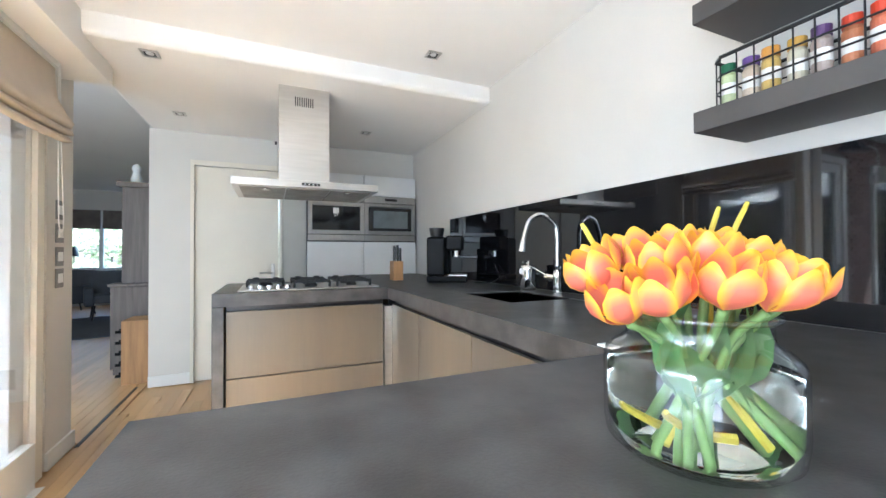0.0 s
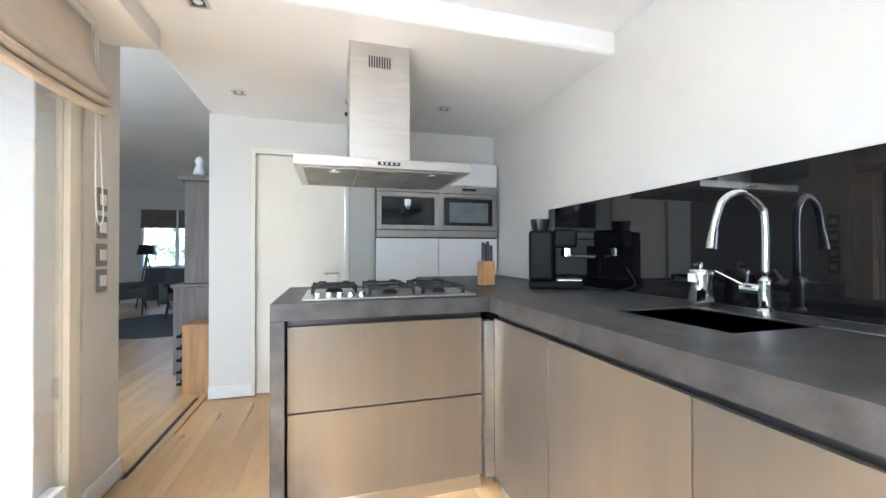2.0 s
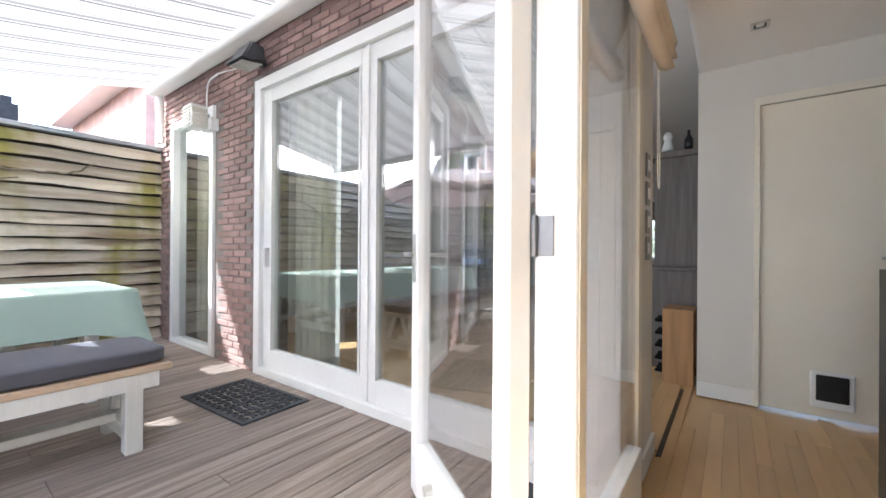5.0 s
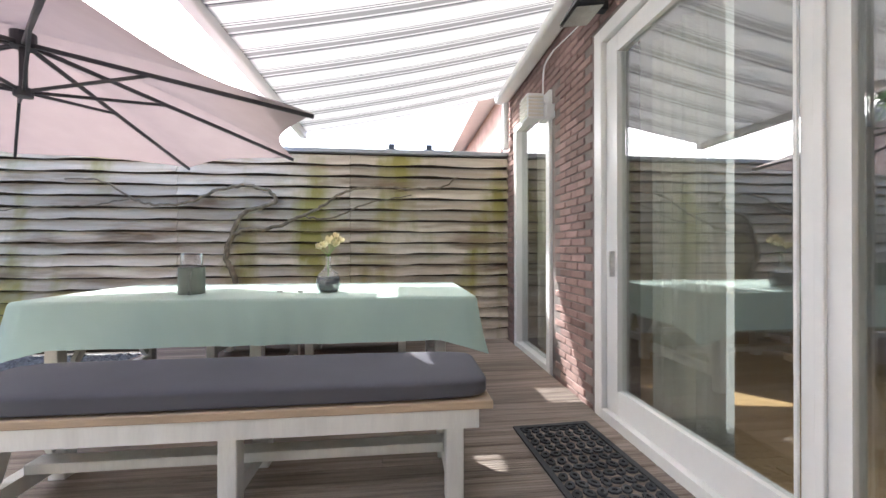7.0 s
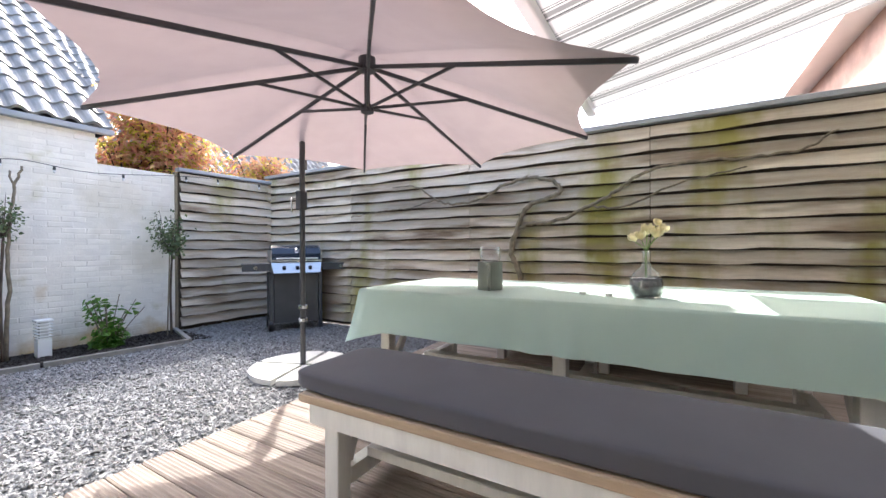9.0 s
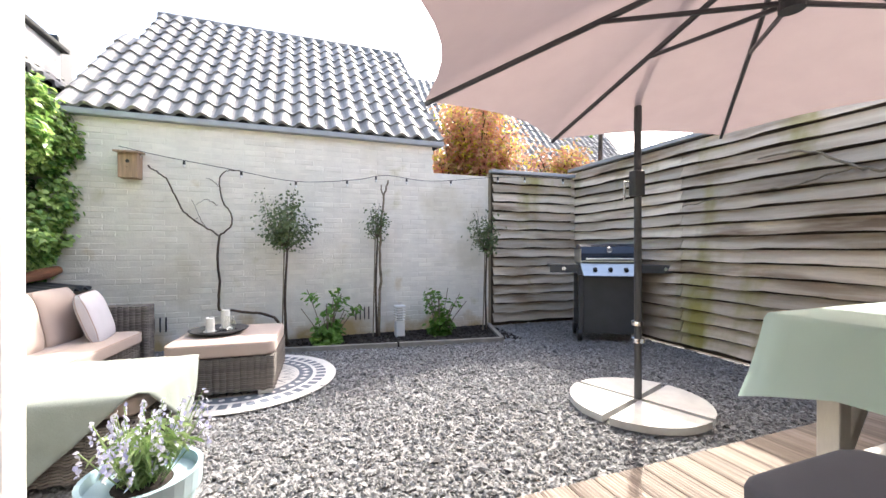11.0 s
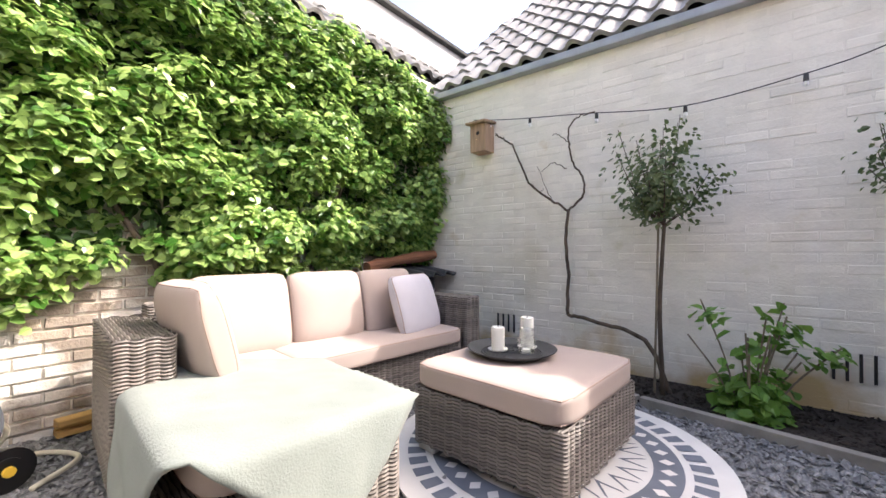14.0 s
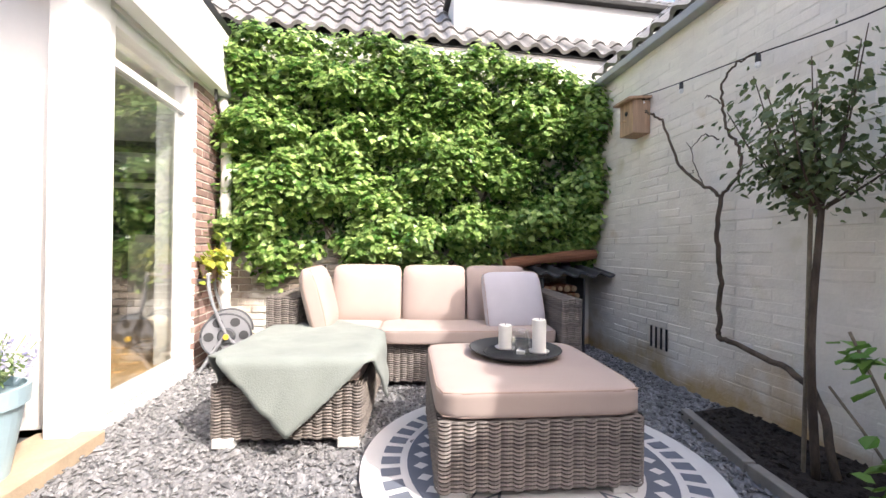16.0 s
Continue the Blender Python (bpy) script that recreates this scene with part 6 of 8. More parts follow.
for k, (x, y, z, size) in enumerate(((-0.01, -0.055, 0.315, 0.95), (0.02, 0.045, 0.335, 1.05), (-0.02, 0.005, 0.355, 1.1), (0.03, -0.02, 0.325, 0.9), (-0.015, 0.075, 0.365, 0.9), (0.0, 0.05, 0.405, 0.7))):
    p = Vector((x, y, z))
    m = Matrix.Translation(p) @ Vector((p.x * 7, p.y * 7, 1)).to_track_quat("Z", "Y").to_matrix().to_4x4() @ Matrix.Rotation(k * 0.7, 4, "Z") @ Matrix.Scale(size, 4)
    tagged(shared("rose", buds[k % 3], fv, m), "cream yellow rose")
    part("stem", tube(spline([(0, 0, 0.08), (0, 0, 0.25), p], 4), 0.0025, 5), M_STEM, fv)
for x, y in ((-4.60, 0.48), (-4.58, 0.63)):
    solid("tea_light", lathe([(0, 0), (0.02, 0), (0.02, 0.015), (0, 0.013)], 16, None, (x, y, TZ)), M_STEEL, "small metal tea light on the tablecloth", "candle", group="tea lights")

# bare vine trained over the fence
vine_w = thing("fence_vine", (-6.30, 0.05, G), 0, "bare twisting vine stem on the board fence", "vine")
M_VINE = material("grey_vine_bark", (0.26, 0.215, 0.15), 0.95, vary=0.2, scale=15, grain=100, bump=0.5)
r = random.Random(21)


def wander(pts, steps=7, wob=0.012):
    out = spline(pts, steps)
    return [p + Vector((r.uniform(-wob, wob) * 0.3, r.uniform(-wob, wob), r.uniform(-wob, wob))) for p in out]


for pts, r0, r1 in ((((0, -0.50, 0.0), (0.02, -0.52, 0.45), (0.03, -0.56, 0.82), (0.03, -0.65, 1.07), (0.03, -0.58, 1.32), (0.04, -0.45, 1.57), (0.04, -0.14, 1.68), (0.03, -0.17, 1.82), (0.03, -0.45, 1.89)), 0.036, 0.020),
                    (((0.03, -0.45, 1.89), (0.03, -0.74, 1.82), (0.03, -1.04, 1.69), (0.03, -1.39, 1.65), (0.03, -1.63, 1.72), (0.03, -1.93, 1.90), (0.03, -2.3, 1.93)), 0.020, 0.008),
                    (((0.03, -0.58, 1.30), (0.04, -0.45, 1.38), (0.04, -0.14, 1.40), (0.03, 0.17, 1.54), (0.03, 0.39, 1.64), (0.03, 0.67, 1.83), (0.03, 1.05, 1.88), (0.03, 1.48, 1.87), (0.03, 1.80, 1.90), (0.03, 2.01, 2.02)), 0.024, 0.008),
                    (((0.03, -1.63, 1.72), (0.03, -2.06, 1.64), (0.03, -2.49, 1.62), (0.03, -3.06, 1.56)), 0.010, 0.005),
                    (((0.03, 0.17, 1.54), (0.03, 0.5, 1.52), (0.03, 0.95, 1.70), (0.03, 1.45, 1.80)), 0.013, 0.006)):
    w = wander(pts)
    part("stem", tube(w, [r0 + (r1 - r0) * i / (len(w) - 1) for i in range(len(w))], 8), M_VINE, vine_w, smooth=True)

# ---- barbecue ----
bq = thing("gas_barbecue", (-5.90, -3.76, G), 149, "three-burner gas barbecue with a blue-black lid and side tables", "barbecue")
M_NAVY = material("blue_black_enamel", (0.018, 0.028, 0.05), 0.25, vary=0.05)
# built facing its own -y... turned so that the front looks over the garden
lid = bmesh.new()
prof = [(-0.26, 0.94), (-0.255, 1.05), (-0.20, 1.13), (-0.10, 1.165), (0.10, 1.165), (0.20, 1.10), (0.22, 0.94)]
sides = []
for x in (-0.32, 0.32):
    sides.append([lid.verts.new((x, y, z)) for y, z in prof])
for i in range(len(prof)):
    j = (i + 1) % len(prof)
    lid.faces.new((sides[0][i], sides[1][i], sides[1][j], sides[0][j]))
lid.faces.new(sides[0])
lid.faces.new(list(reversed(sides[1])))
bmesh.ops.recalc_face_normals(lid, faces=lid.faces)
lidp = part("lid", lid, M_NAVY, bq)
part("lid_rim", bx(-0.33, 0.33, -0.275, -0.258, 0.945, 0.965, bx(-0.335, -0.321, -0.27, 0.22, 0.94, 1.10, bx(0.321, 0.335, -0.27, 0.22, 0.94, 1.10)), 0.003), M_STEEL, lidp, "steel lid rim")
part("lid_handle", rod((-0.27, -0.31, 0.985), (0.27, -0.31, 0.985), 0.011, None, 10, rod((-0.25, -0.31, 0.985), (-0.25, -0.25, 0.985), 0.008, None, 8, rod((0.25, -0.31, 0.985), (0.25, -0.25, 0.985), 0.008, None, 8))), M_STEEL, lidp)
part("thermometer", rod((0, -0.237, 1.10), (0, -0.262, 1.088), 0.032, None, 20), M_CHROME, lidp, "round chrome thermometer")
pan = bmesh.new()
q = [(-0.33, -0.27, 0.93), (0.33, -0.27, 0.93), (0.30, -0.34, 0.79), (-0.30, -0.34, 0.79)]
fr_ = [pan.verts.new(p) for p in q]
bk_ = [pan.verts.new((p[0], -0.24, p[2])) for p in q]
pan.faces.new(fr_)
pan.faces.new(list(reversed(bk_)))
for i in range(4):
    pan.faces.new((fr_[i], bk_[i], bk_[(i + 1) % 4], fr_[(i + 1) % 4]))
bmesh.ops.recalc_face_normals(pan, faces=pan.faces)
part("control_panel", pan, M_STEEL, bq, "bright steel control panel")
for x in (-0.17, 0.0, 0.17):
    part("knob", rod((x, -0.305, 0.865), (x, -0.335, 0.850), 0.026, 0.022, 16), M_BLACK, bq, "black control knob")
part("firebox", bx(-0.31, 0.31, -0.235, 0.22, 0.78, 0.938, None, 0.006), M_BLACK, bq)
part("cabinet", bx(-0.29, 0.29, -0.22, 0.20, 0.10, 0.778, None, 0.006), M_DGREY, bq, "dark cabinet front")
for x in (-0.32, 0.32):
    for y in (-0.22, 0.19):
        part("leg", bx(x - 0.025, x + 0.025, y - 0.022, y + 0.022, 0.0 if x > 0 else 0.07, 0.79, None, 0.004), M_DGREY, bq)
for s in (-1, 1):
    part("side_table", bx(*sorted((s * 0.345, s * 0.68)), -0.25, 0.18, 0.885, 0.915, bx(*sorted((s * 0.345, s * 0.68)), -0.262, -0.251, 0.82, 0.915), 0.004), M_DGREY, bq)
part("side_knob", rod((-0.52, -0.262, 0.868), (-0.52, -0.29, 0.868), 0.026, None, 16, rod((0.60, -0.262, 0.868), (0.60, -0.28, 0.868), 0.02, None, 12)), M_CHROME, bq, "chrome side burner knob")
for y in (-0.21, 0.18):
    part("wheel", rod((-0.36, y, 0.075), (-0.31, y, 0.075), 0.075, None, 22), M_BLACK, bq, "black plastic wheel")

# ---- garden bed, edging and plants ----
bed = [(-4.64, -4.08), (-3.4, -4.26), (-2.1, -4.46), (-1.55, -4.62), (-1.5, -4.985), (-4.90, -4.985)]
bm = bmesh.new()
lo = [bm.verts.new((x, y, G - 0.06)) for x, y in bed]
hi = [bm.verts.new((x, y, G + 0.012)) for x, y in bed]
bm.faces.new(hi)
for i in range(len(bed)):
    j = (i + 1) % len(bed)
    bm.faces.new((lo[i], lo[j], hi[j], hi[i]))
bmesh.ops.recalc_face_normals(bm, faces=bm.faces)
structure("soil_bed", bm, M_SOIL, "dark bare soil of the planting bed along the wall", "soil")
M_EDGE = material("grey_edging", (0.30, 0.28, 0.25), 0.9, vary=0.12, grain=60, bump=0.2)
edging = thing("bed_edging", (-3.0, -4.3, G), 0, "low concrete edging round the planting bed", "edging", kind="structure")
for a, b in zip(bed[-1:] + bed[:3], bed[:4]):
    a, b = Vector((*a, G)), Vector((*b, G))
    n = max(1, round((b - a).length / 0.95))
    for k in range(n):
        part("edge_stone", beam(a.lerp(b, (k + 0.01) / n) + Vector((0, 0, 0.01)), a.lerp(b, (k + 0.99) / n) + Vector((0, 0, 0.01)), 0.05, 0.06), M_EDGE, edging, world_space=True)


def leaves(name, spots, size, mat, parent, seed, up=0.4, label="", smooth=False, ratio=0.75, droop=0.25, scatter_=0.45):
    """Many pointed leaves, each folded along its rib, round the given (place, outward) pairs."""
    r = np.random.RandomState(seed)
    n = len(spots)
    P = np.array([s[0] for s in spots], float)
    O = np.array([s[1] for s in spots], float) + r.normal(0, scatter_, (n, 3)) + np.array((0, 0, up))
    O /= np.linalg.norm(O, axis=1)[:, None] + 1e-9
    D = r.normal(0, 1, (n, 3))
    D[:, 2] -= droop * 3
    D -= O * (D * O).sum(1)[:, None]
    D /= np.linalg.norm(D, axis=1)[:, None] + 1e-9
    S = np.cross(D, O)
    L = size * r.uniform(0.65, 1.25, n)[:, None]
    W = L * ratio / 2
    base, tip = P - D * L * 0.5, P + D * L * 0.5 - O * L * 0.12
    a = P - D * L * 0.2
    b = P + D * L * 0.2
    V = np.stack([base, a + S * W + O * L * 0.10, a - S * W + O * L * 0.10, b + S * W * 0.75 + O * L * 0.06, b - S * W * 0.75 + O * L * 0.06, tip], 1).reshape(-1, 3)
    if parent is not None:
        m = np.array(PLACE[parent].inverted())
        V = V @ m[:3, :3].T + m[:3, 3]
    F = []
    for k in range(n):
        o = k * 6
        F += [(o, o + 1, o + 3, o + 5), (o, o + 5, o + 4, o + 2)]
    me = bpy.data.meshes.new(name)
    me.from_pydata(V.tolist(), [], F)
    me.materials.append(mat)
    ob = new(name, me)
    ob.parent = parent
    return tagged(ob, label)


# climbing plant over the back wall
ivy = thing("climbing_plant", (0.1, -3.3, 0.6), 0, "dense bright green climbing plant covering the wall", "climber")
r = random.Random(17)
spots = []
while len(spots) < 32000:
    y = r.uniform(-4.96, -1.58)
    top = 2.72 - 0.10 * max(0, (-y - 3.9)) * 2.6 + 0.10 * noise.noise((y * 3, 7, 0))
    low = 0.72 + 0.30 * noise.noise((y * 2.3, 3, 0)) + (0.10 if y < -4.2 else 0)
    z = r.uniform(low, top)
    bulge = 0.5 + 1.0 * noise.noise((y * 1.9, z * 2.6, 1.0)) + 0.65 * noise.noise((y * 4.5, z * 6.5, 4.0))
    if bulge < 0.24 and r.random() < 0.93:
        continue
    thick = 0.05 + 0.36 * max(0.0, min(1.0, bulge)) * min(1, (top - z) / 0.25 + 0.4) * min(1, (z - low) / 0.2 + 0.3)
    fan = []
    x0 = 0.14 - thick * (0.55 + 0.45 * r.random())
    for _ in range(r.randrange(5, 11)):
        dy, dz = r.gauss(0, 0.055), r.gauss(0, 0.03)
        spots.append(((x0 + r.uniform(-0.035, 0.02) - 0.5 * dz, y + dy, z + dz), (-0.8, dy * 9, 0.55 + dz * 8)))
tagged(leaves("foliage", spots, 0.062, M_IVY, ivy, 3, 0.40, ratio=0.92, scatter_=0.30), "dense pointed green leaves", kind="stuff")
# leaves close to the wall, their shade put into a darker green
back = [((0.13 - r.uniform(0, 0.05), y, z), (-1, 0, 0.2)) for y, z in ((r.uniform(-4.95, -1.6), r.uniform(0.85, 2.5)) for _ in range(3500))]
M_IVYD = leafy("shaded_ivy_leaf", (0.025, 0.07, 0.012), (0.05, 0.12, 0.02))
tagged(leaves("inner_foliage", back, 0.08, M_IVYD, ivy, 5, 0.3), "inner leaves coloured dark for the plant's own shade", kind="stuff")
for y0, pts in ((-3.1, ((0.12, -3.0, -0.05), (0.08, -3.15, 0.4), (0.10, -3.0, 0.9), (0.10, -3.3, 1.6))), (-3.6, ((0.12, -3.15, 0.0), (0.09, -3.4, 0.5), (0.10, -3.7, 1.0), (0.1, -4.0, 1.7))), (-2.2, ((0.12, -2.9, 0.1), (0.1, -2.6, 0.7), (0.1, -2.2, 1.4)))):
    w = spline(pts, 6)
    part("stem", tube(w, [0.03 - 0.018 * i / len(w) for i in range(len(w))], 8), M_BARK, ivy, world_space=True, smooth=True)

M_RLEAF = leafy("rose_leaf", (0.07, 0.115, 0.045), (0.17, 0.21, 0.085))
M_SLEAF = leafy("shrub_leaf", (0.09, 0.22, 0.03), (0.20, 0.36, 0.07))


def standard_rose(x, y, fork, crown, n, seed, label):
    """A clipped rose on a bare stem tied to a cane."""
    t = thing("standard_rose", (x, y, G), 0, label, "rose tree", "standard roses")
    r = random.Random(seed)
    stem = spline([(0, 0, 0), (0.015, 0.01, fork * 0.5), (-0.01, 0, fork)], 5)
    part("trunk", tube(stem, [0.016 - 0.005 * i / len(stem) for i in range(len(stem))], 8), M_BARK, t, smooth=True)
    part("cane", rod((0.05, 0.0, 0), (0.02, 0.01, fork * 1.05), 0.008, None, 6), M_VINE, t, "support cane")
    spots, bm = [], None
    for k in range(15):
        a, b = r.uniform(0, 6.28), r.uniform(0.05, 1.1) ** 1.3
        reach = crown * r.uniform(0.65, 1.25)
        e = Vector((math.cos(a) * math.sin(b) * reach * 0.85, math.sin(a) * math.sin(b) * reach * 0.7, fork + math.cos(b) * reach * 1.55))
        mid = Vector((e.x * 0.55, e.y * 0.55, fork + (e.z - fork) * 0.4))
        w = spline([(-0.01, 0, fork), mid, e], 5)
        part("branch", tube(w, [0.006 - 0.0045 * i / len(w) for i in range(len(w))], 5), M_BARK, t)
        for _ in range(n // 15):
            f = r.uniform(0.3, 1.0)
            p = w[int(f * (len(w) - 1))] + Vector((r.gauss(0, 0.06), r.gauss(0, 0.06), r.gauss(0, 0.05)))
            spots.append(((p.x + x, p.y + y, p.z + G), (math.cos(a), math.sin(a), 0.5)))
    tagged(leaves("foliage", spots, 0.038, M_RLEAF, t, seed, 0.4), kind="stuff")
    return t


standard_rose(-2.20, -4.66, 1.10, 0.45, 1300, 1, "standard rose with a full leafy crown beside the wall")
standard_rose(-3.25, -4.78, 1.24, 0.24, 260, 2, "standard rose with a sparse crown beside the wall")
standard_rose(-4.72, -4.68, 1.05, 0.36, 640, 3, "standard rose with a narrow crown near the fence")
up = thing("bare_shoot", (-3.28, -4.80, G), 0, "tall bare knobbly stem against the wall", "stem")
w = [p + Vector((rnd.uniform(-0.01, 0.01), 0, 0)) for p in spline([(0, 0, 0), (-0.02, 0, 0.7), (-0.02, 0, 1.3), (-0.06, 0, 1.72), (-0.12, 0, 1.98)], 6)]
part("stem", tube(w, [0.02 - 0.01 * i / len(w) for i in range(len(w))], 7, tube([(-0.07, 0, 1.75), (-0.03, 0, 1.86), (-0.035, 0, 1.92)], 0.009, 6)), M_VINE, up, smooth=True)


def shrub(x, y, height, n, seed, label):
    t = thing("hydrangea", (x, y, G), 0, label, "shrub", "low shrubs")
    r = random.Random(seed)
    spots, bm = [], None
    for k in range(16):
        a = r.uniform(0, 6.28)
        lean = r.uniform(0.05, 0.38)
        h = height * r.uniform(0.4, 1.0)
        e = Vector((math.cos(a) * lean, math.sin(a) * lean * 0.7, h))
        w = spline([(e.x * 0.2, e.y * 0.2, 0), (e.x * 0.5, e.y * 0.5, h * 0.5), e], 4)
        part("stem", tube(w, 0.005, 5), M_VINE, t)
        top = r.random() < 0.55
        for _ in range(n // 16):
            f = r.uniform(0.0, 0.45) if not top or r.random() < 0.6 else r.uniform(0.85, 1.0)
            p = w[int(f * (len(w) - 1))] + Vector((r.gauss(0, 0.05), r.gauss(0, 0.045), r.gauss(0, 0.03)))
            spots.append(((p.x + x, p.y + y, max(p.z, 0.03) + G), (math.cos(a), math.sin(a), 0.8)))
    tagged(leaves("foliage", spots, 0.078, M_SLEAF, t, seed, 0.8, ratio=0.72), kind="stuff")


shrub(-2.64, -4.60, 0.72, 760, 4, "budding hydrangea with dry stems and fresh green leaves")
shrub(-4.02, -4.58, 0.6, 520, 6, "small hydrangea with dry stems and fresh green leaves")

vine = thing("grape_vine", (-1.48, -4.90, G), 0, "bare twisted grape vine trained on the white wall", "vine")
r = random.Random(31)
for pts, r0, r1 in ((((-0.75, 0.18, 0.0), (-0.62, 0.10, 0.28), (-0.35, 0.03, 0.38), (-0.06, 0.02, 0.42), (0.0, 0.0, 0.46), (-0.01, 0, 0.75), (0.01, 0.01, 1.0), (-0.01, 0, 1.26)), 0.022, 0.017),
                    (((-0.01, 0, 1.26), (0.13, 0, 1.36), (0.32, 0.0, 1.50), (0.42, 0, 1.70), (0.50, 0, 1.88), (0.62, 0.01, 1.97), (0.66, 0.02, 2.0)), 0.014, 0.009),
                    (((-0.01, 0, 1.26), (-0.12, 0, 1.36), (-0.13, 0, 1.50), (-0.05, 0, 1.64), (-0.02, 0, 1.78), (-0.02, 0.01, 1.92), (-0.1, 0.01, 2.0), (-0.22, 0.01, 2.02)), 0.013, 0.007),
                    (((0.0, 0, 1.60), (0.12, 0.01, 1.66), (0.22, 0, 1.60)), 0.006, 0.003), (((-0.03, 0, 1.80), (0.06, 0.01, 1.88), (0.12, 0, 1.90)), 0.006, 0.003), (((0.13, 0, 1.36), (0.18, 0, 1.46), (0.26, 0, 1.66)), 0.005, 0.003),
                    (((0.3, 0, 1.5), (0.24, 0, 1.44), (0.2, 0, 1.46)), 0.005, 0.003)):
    w = wander(pts, 6, 0.010)
    part("stem", tube(w, [0.74 * (r0 + (r1 - r0) * i / (len(w) - 1)) for i in range(len(w))], 7), M_BARK, vine, smooth=True)

bh = thing("birdhouse", (-0.66, -4.98, 1.80), 0, "small weathered wooden birdhouse on the white wall", "birdhouse")
M_BIRD = material("birdhouse_wood", (0.46, 0.31, 0.20), 0.8, vary=0.15, scale=6, grain=50, stretch=(6, 6, 0.6))
part("box", bx(-0.085, 0.085, 0.0, 0.15, 0.0, 0.26, None, 0.003), M_BIRD, bh)
part("roof", beam((0, -0.0, 0.285), (0, 0.20, 0.262), 0.22, 0.02), M_BIRD, bh)
part("entrance", rod((0, 0.148, 0.17), (0, 0.152, 0.17), 0.018, None, 14), M_BLACK, bh, "dark entrance hole")
part("perch", rod((0, 0.15, 0.11), (0, 0.19, 0.11), 0.005, None, 6), M_BIRD, bh)

lights = thing("string_lights", (-3.0, -4.95, 2.0), 0, "string of small black festoon lamps along the wall", "string lights")
hang = [(-0.55, -4.93, 2.14), (-0.95, -4.92, 2.06), (-1.6, -4.90, 1.96), (-2.3, -4.90, 1.86), (-3.0, -4.90, 1.92), (-3.4, -4.90, 2.0), (-4.0, -4.90, 1.96), (-4.9, -4.88, 2.06), (-5.4, -4.80, 2.08), (-6.2, -4.80, 2.10)]
w = spline(hang, 6)
part("cord", tube(w, 0.004, 5), M_BLACK, lights, world_space=True)
for k in range(3, len(w), 5):
    part("socket", rod(w[k], w[k] - Vector((0, 0, 0.045)), 0.012, 0.014, 8), M_BLACK, lights, world_space=True)
    part("bulb", lathe([(0.004, 0), (0.014, 0.012), (0.012, 0.03), (0, 0.035)], 10, None, (w[k].x, w[k].y, w[k].z - 0.078)), M_BULB, lights, "small clear lamp", world_space=True)

gl = thing("garden_light", (-3.52, -4.70, G + 0.012), 0, "white louvred bollard garden light", "lamp")
part("base", bx(-0.055, 0.055, -0.055, 0.055, 0, 0.19, None, 0.004), M_WHITE, gl)
part("core", bx(-0.035, 0.035, -0.035, 0.035, 0.19, 0.36), M_BULB, gl, "pale lamp body")
for k in range(5):
    part("louvre", bx(-0.062, 0.062, -0.062, 0.062, 0.205 + 0.032 * k, 0.215 + 0.032 * k, None, 0.002), M_WHITE, gl)
part("cap", bx(-0.068, 0.068, -0.068, 0.068, 0.362, 0.385, None, 0.004), M_WHITE, gl)

for x0 in (-0.80, -3.02):
    for k in range(4):
        solid("air_slot", bx(x0 - 0.055 * k, x0 - 0.055 * k + 0.014, -4.974, -4.966, 0.14, 0.30), M_BLACK, "narrow dark ventilation slot in the wall", "vent", group="wall vents")

# ---- lounge corner things ----
M_RUGW = material("rug_white", (0.70, 0.69, 0.67), 0.95, vary=0.04, grain=300, bump=0.15)
M_RUGG = material("rug_grey", (0.16, 0.18, 0.22), 0.95, vary=0.08, grain=300, bump=0.15)
rug = thing("round_rug", (-1.90, -3.58, G), 0, "round white outdoor rug with grey rings and diamonds", "rug")
part("base", lathe([(0, 0.004), (0.75, 0.004), (0.75, 0.012), (0, 0.0125)], 64), M_RUGW, rug)


def ring_sector(r0, r1, a0, a1, z, bm, n=3):
    v = [[bm.verts.new((rr * math.cos(a0 + (a1 - a0) * k / n), rr * math.sin(a0 + (a1 - a0) * k / n), z)) for k in range(n + 1)] for rr in (r0, r1)]
    for k in range(n):
        bm.faces.new((v[0][k], v[0][k + 1], v[1][k + 1], v[1][k]))


bm = bmesh.new()
ring_sector(0.585, 0.665, 0, 6.2832 * 0.66 / 44, 0.0140, bm)
block = mesh_of("block", bm, M_RUGG)
for k in range(44):
    shared("block", block, rug, pose(0, 0, 0, 0, 0, 360 * k / 44))
bm = bmesh.new()
for k in range(64):
    ring_sector(0.44, 0.555, 6.2832 * k / 64, 6.2832 * (k + 1) / 64, 0.0140, bm, 1)
part("band", bm, M_RUGG, rug, "grey band")
bm = bmesh.new()
bm.faces.new([bm.verts.new((rr, s, 0.0152)) for rr, s in ((0.465, 0), (0.4975, 0.026), (0.53, 0), (0.4975, -0.026))])
diamond = mesh_of("diamond", bm, M_RUGW)
for k in range(36):
    shared("diamond", diamond, rug, pose(0, 0, 0, 0, 0, 10 * k))
bm = bmesh.new()
bm.faces.new([bm.verts.new((rr, s, 0.0140)) for rr, s in ((0.30, 0), (0.40, 0.04), (0.42, 0.04), (0.33, 0))])
bm.faces.new([bm.verts.new((rr, s, 0.0140)) for rr, s in ((0.30, 0), (0.33, 0), (0.42, -0.04), (0.40, -0.04))])
chevron = mesh_of("chevron", bm, M_RUGG)
for k in range(24):
    shared("chevron", chevron, rug, pose(0, 0, 0, 0, 0, 15 * k))

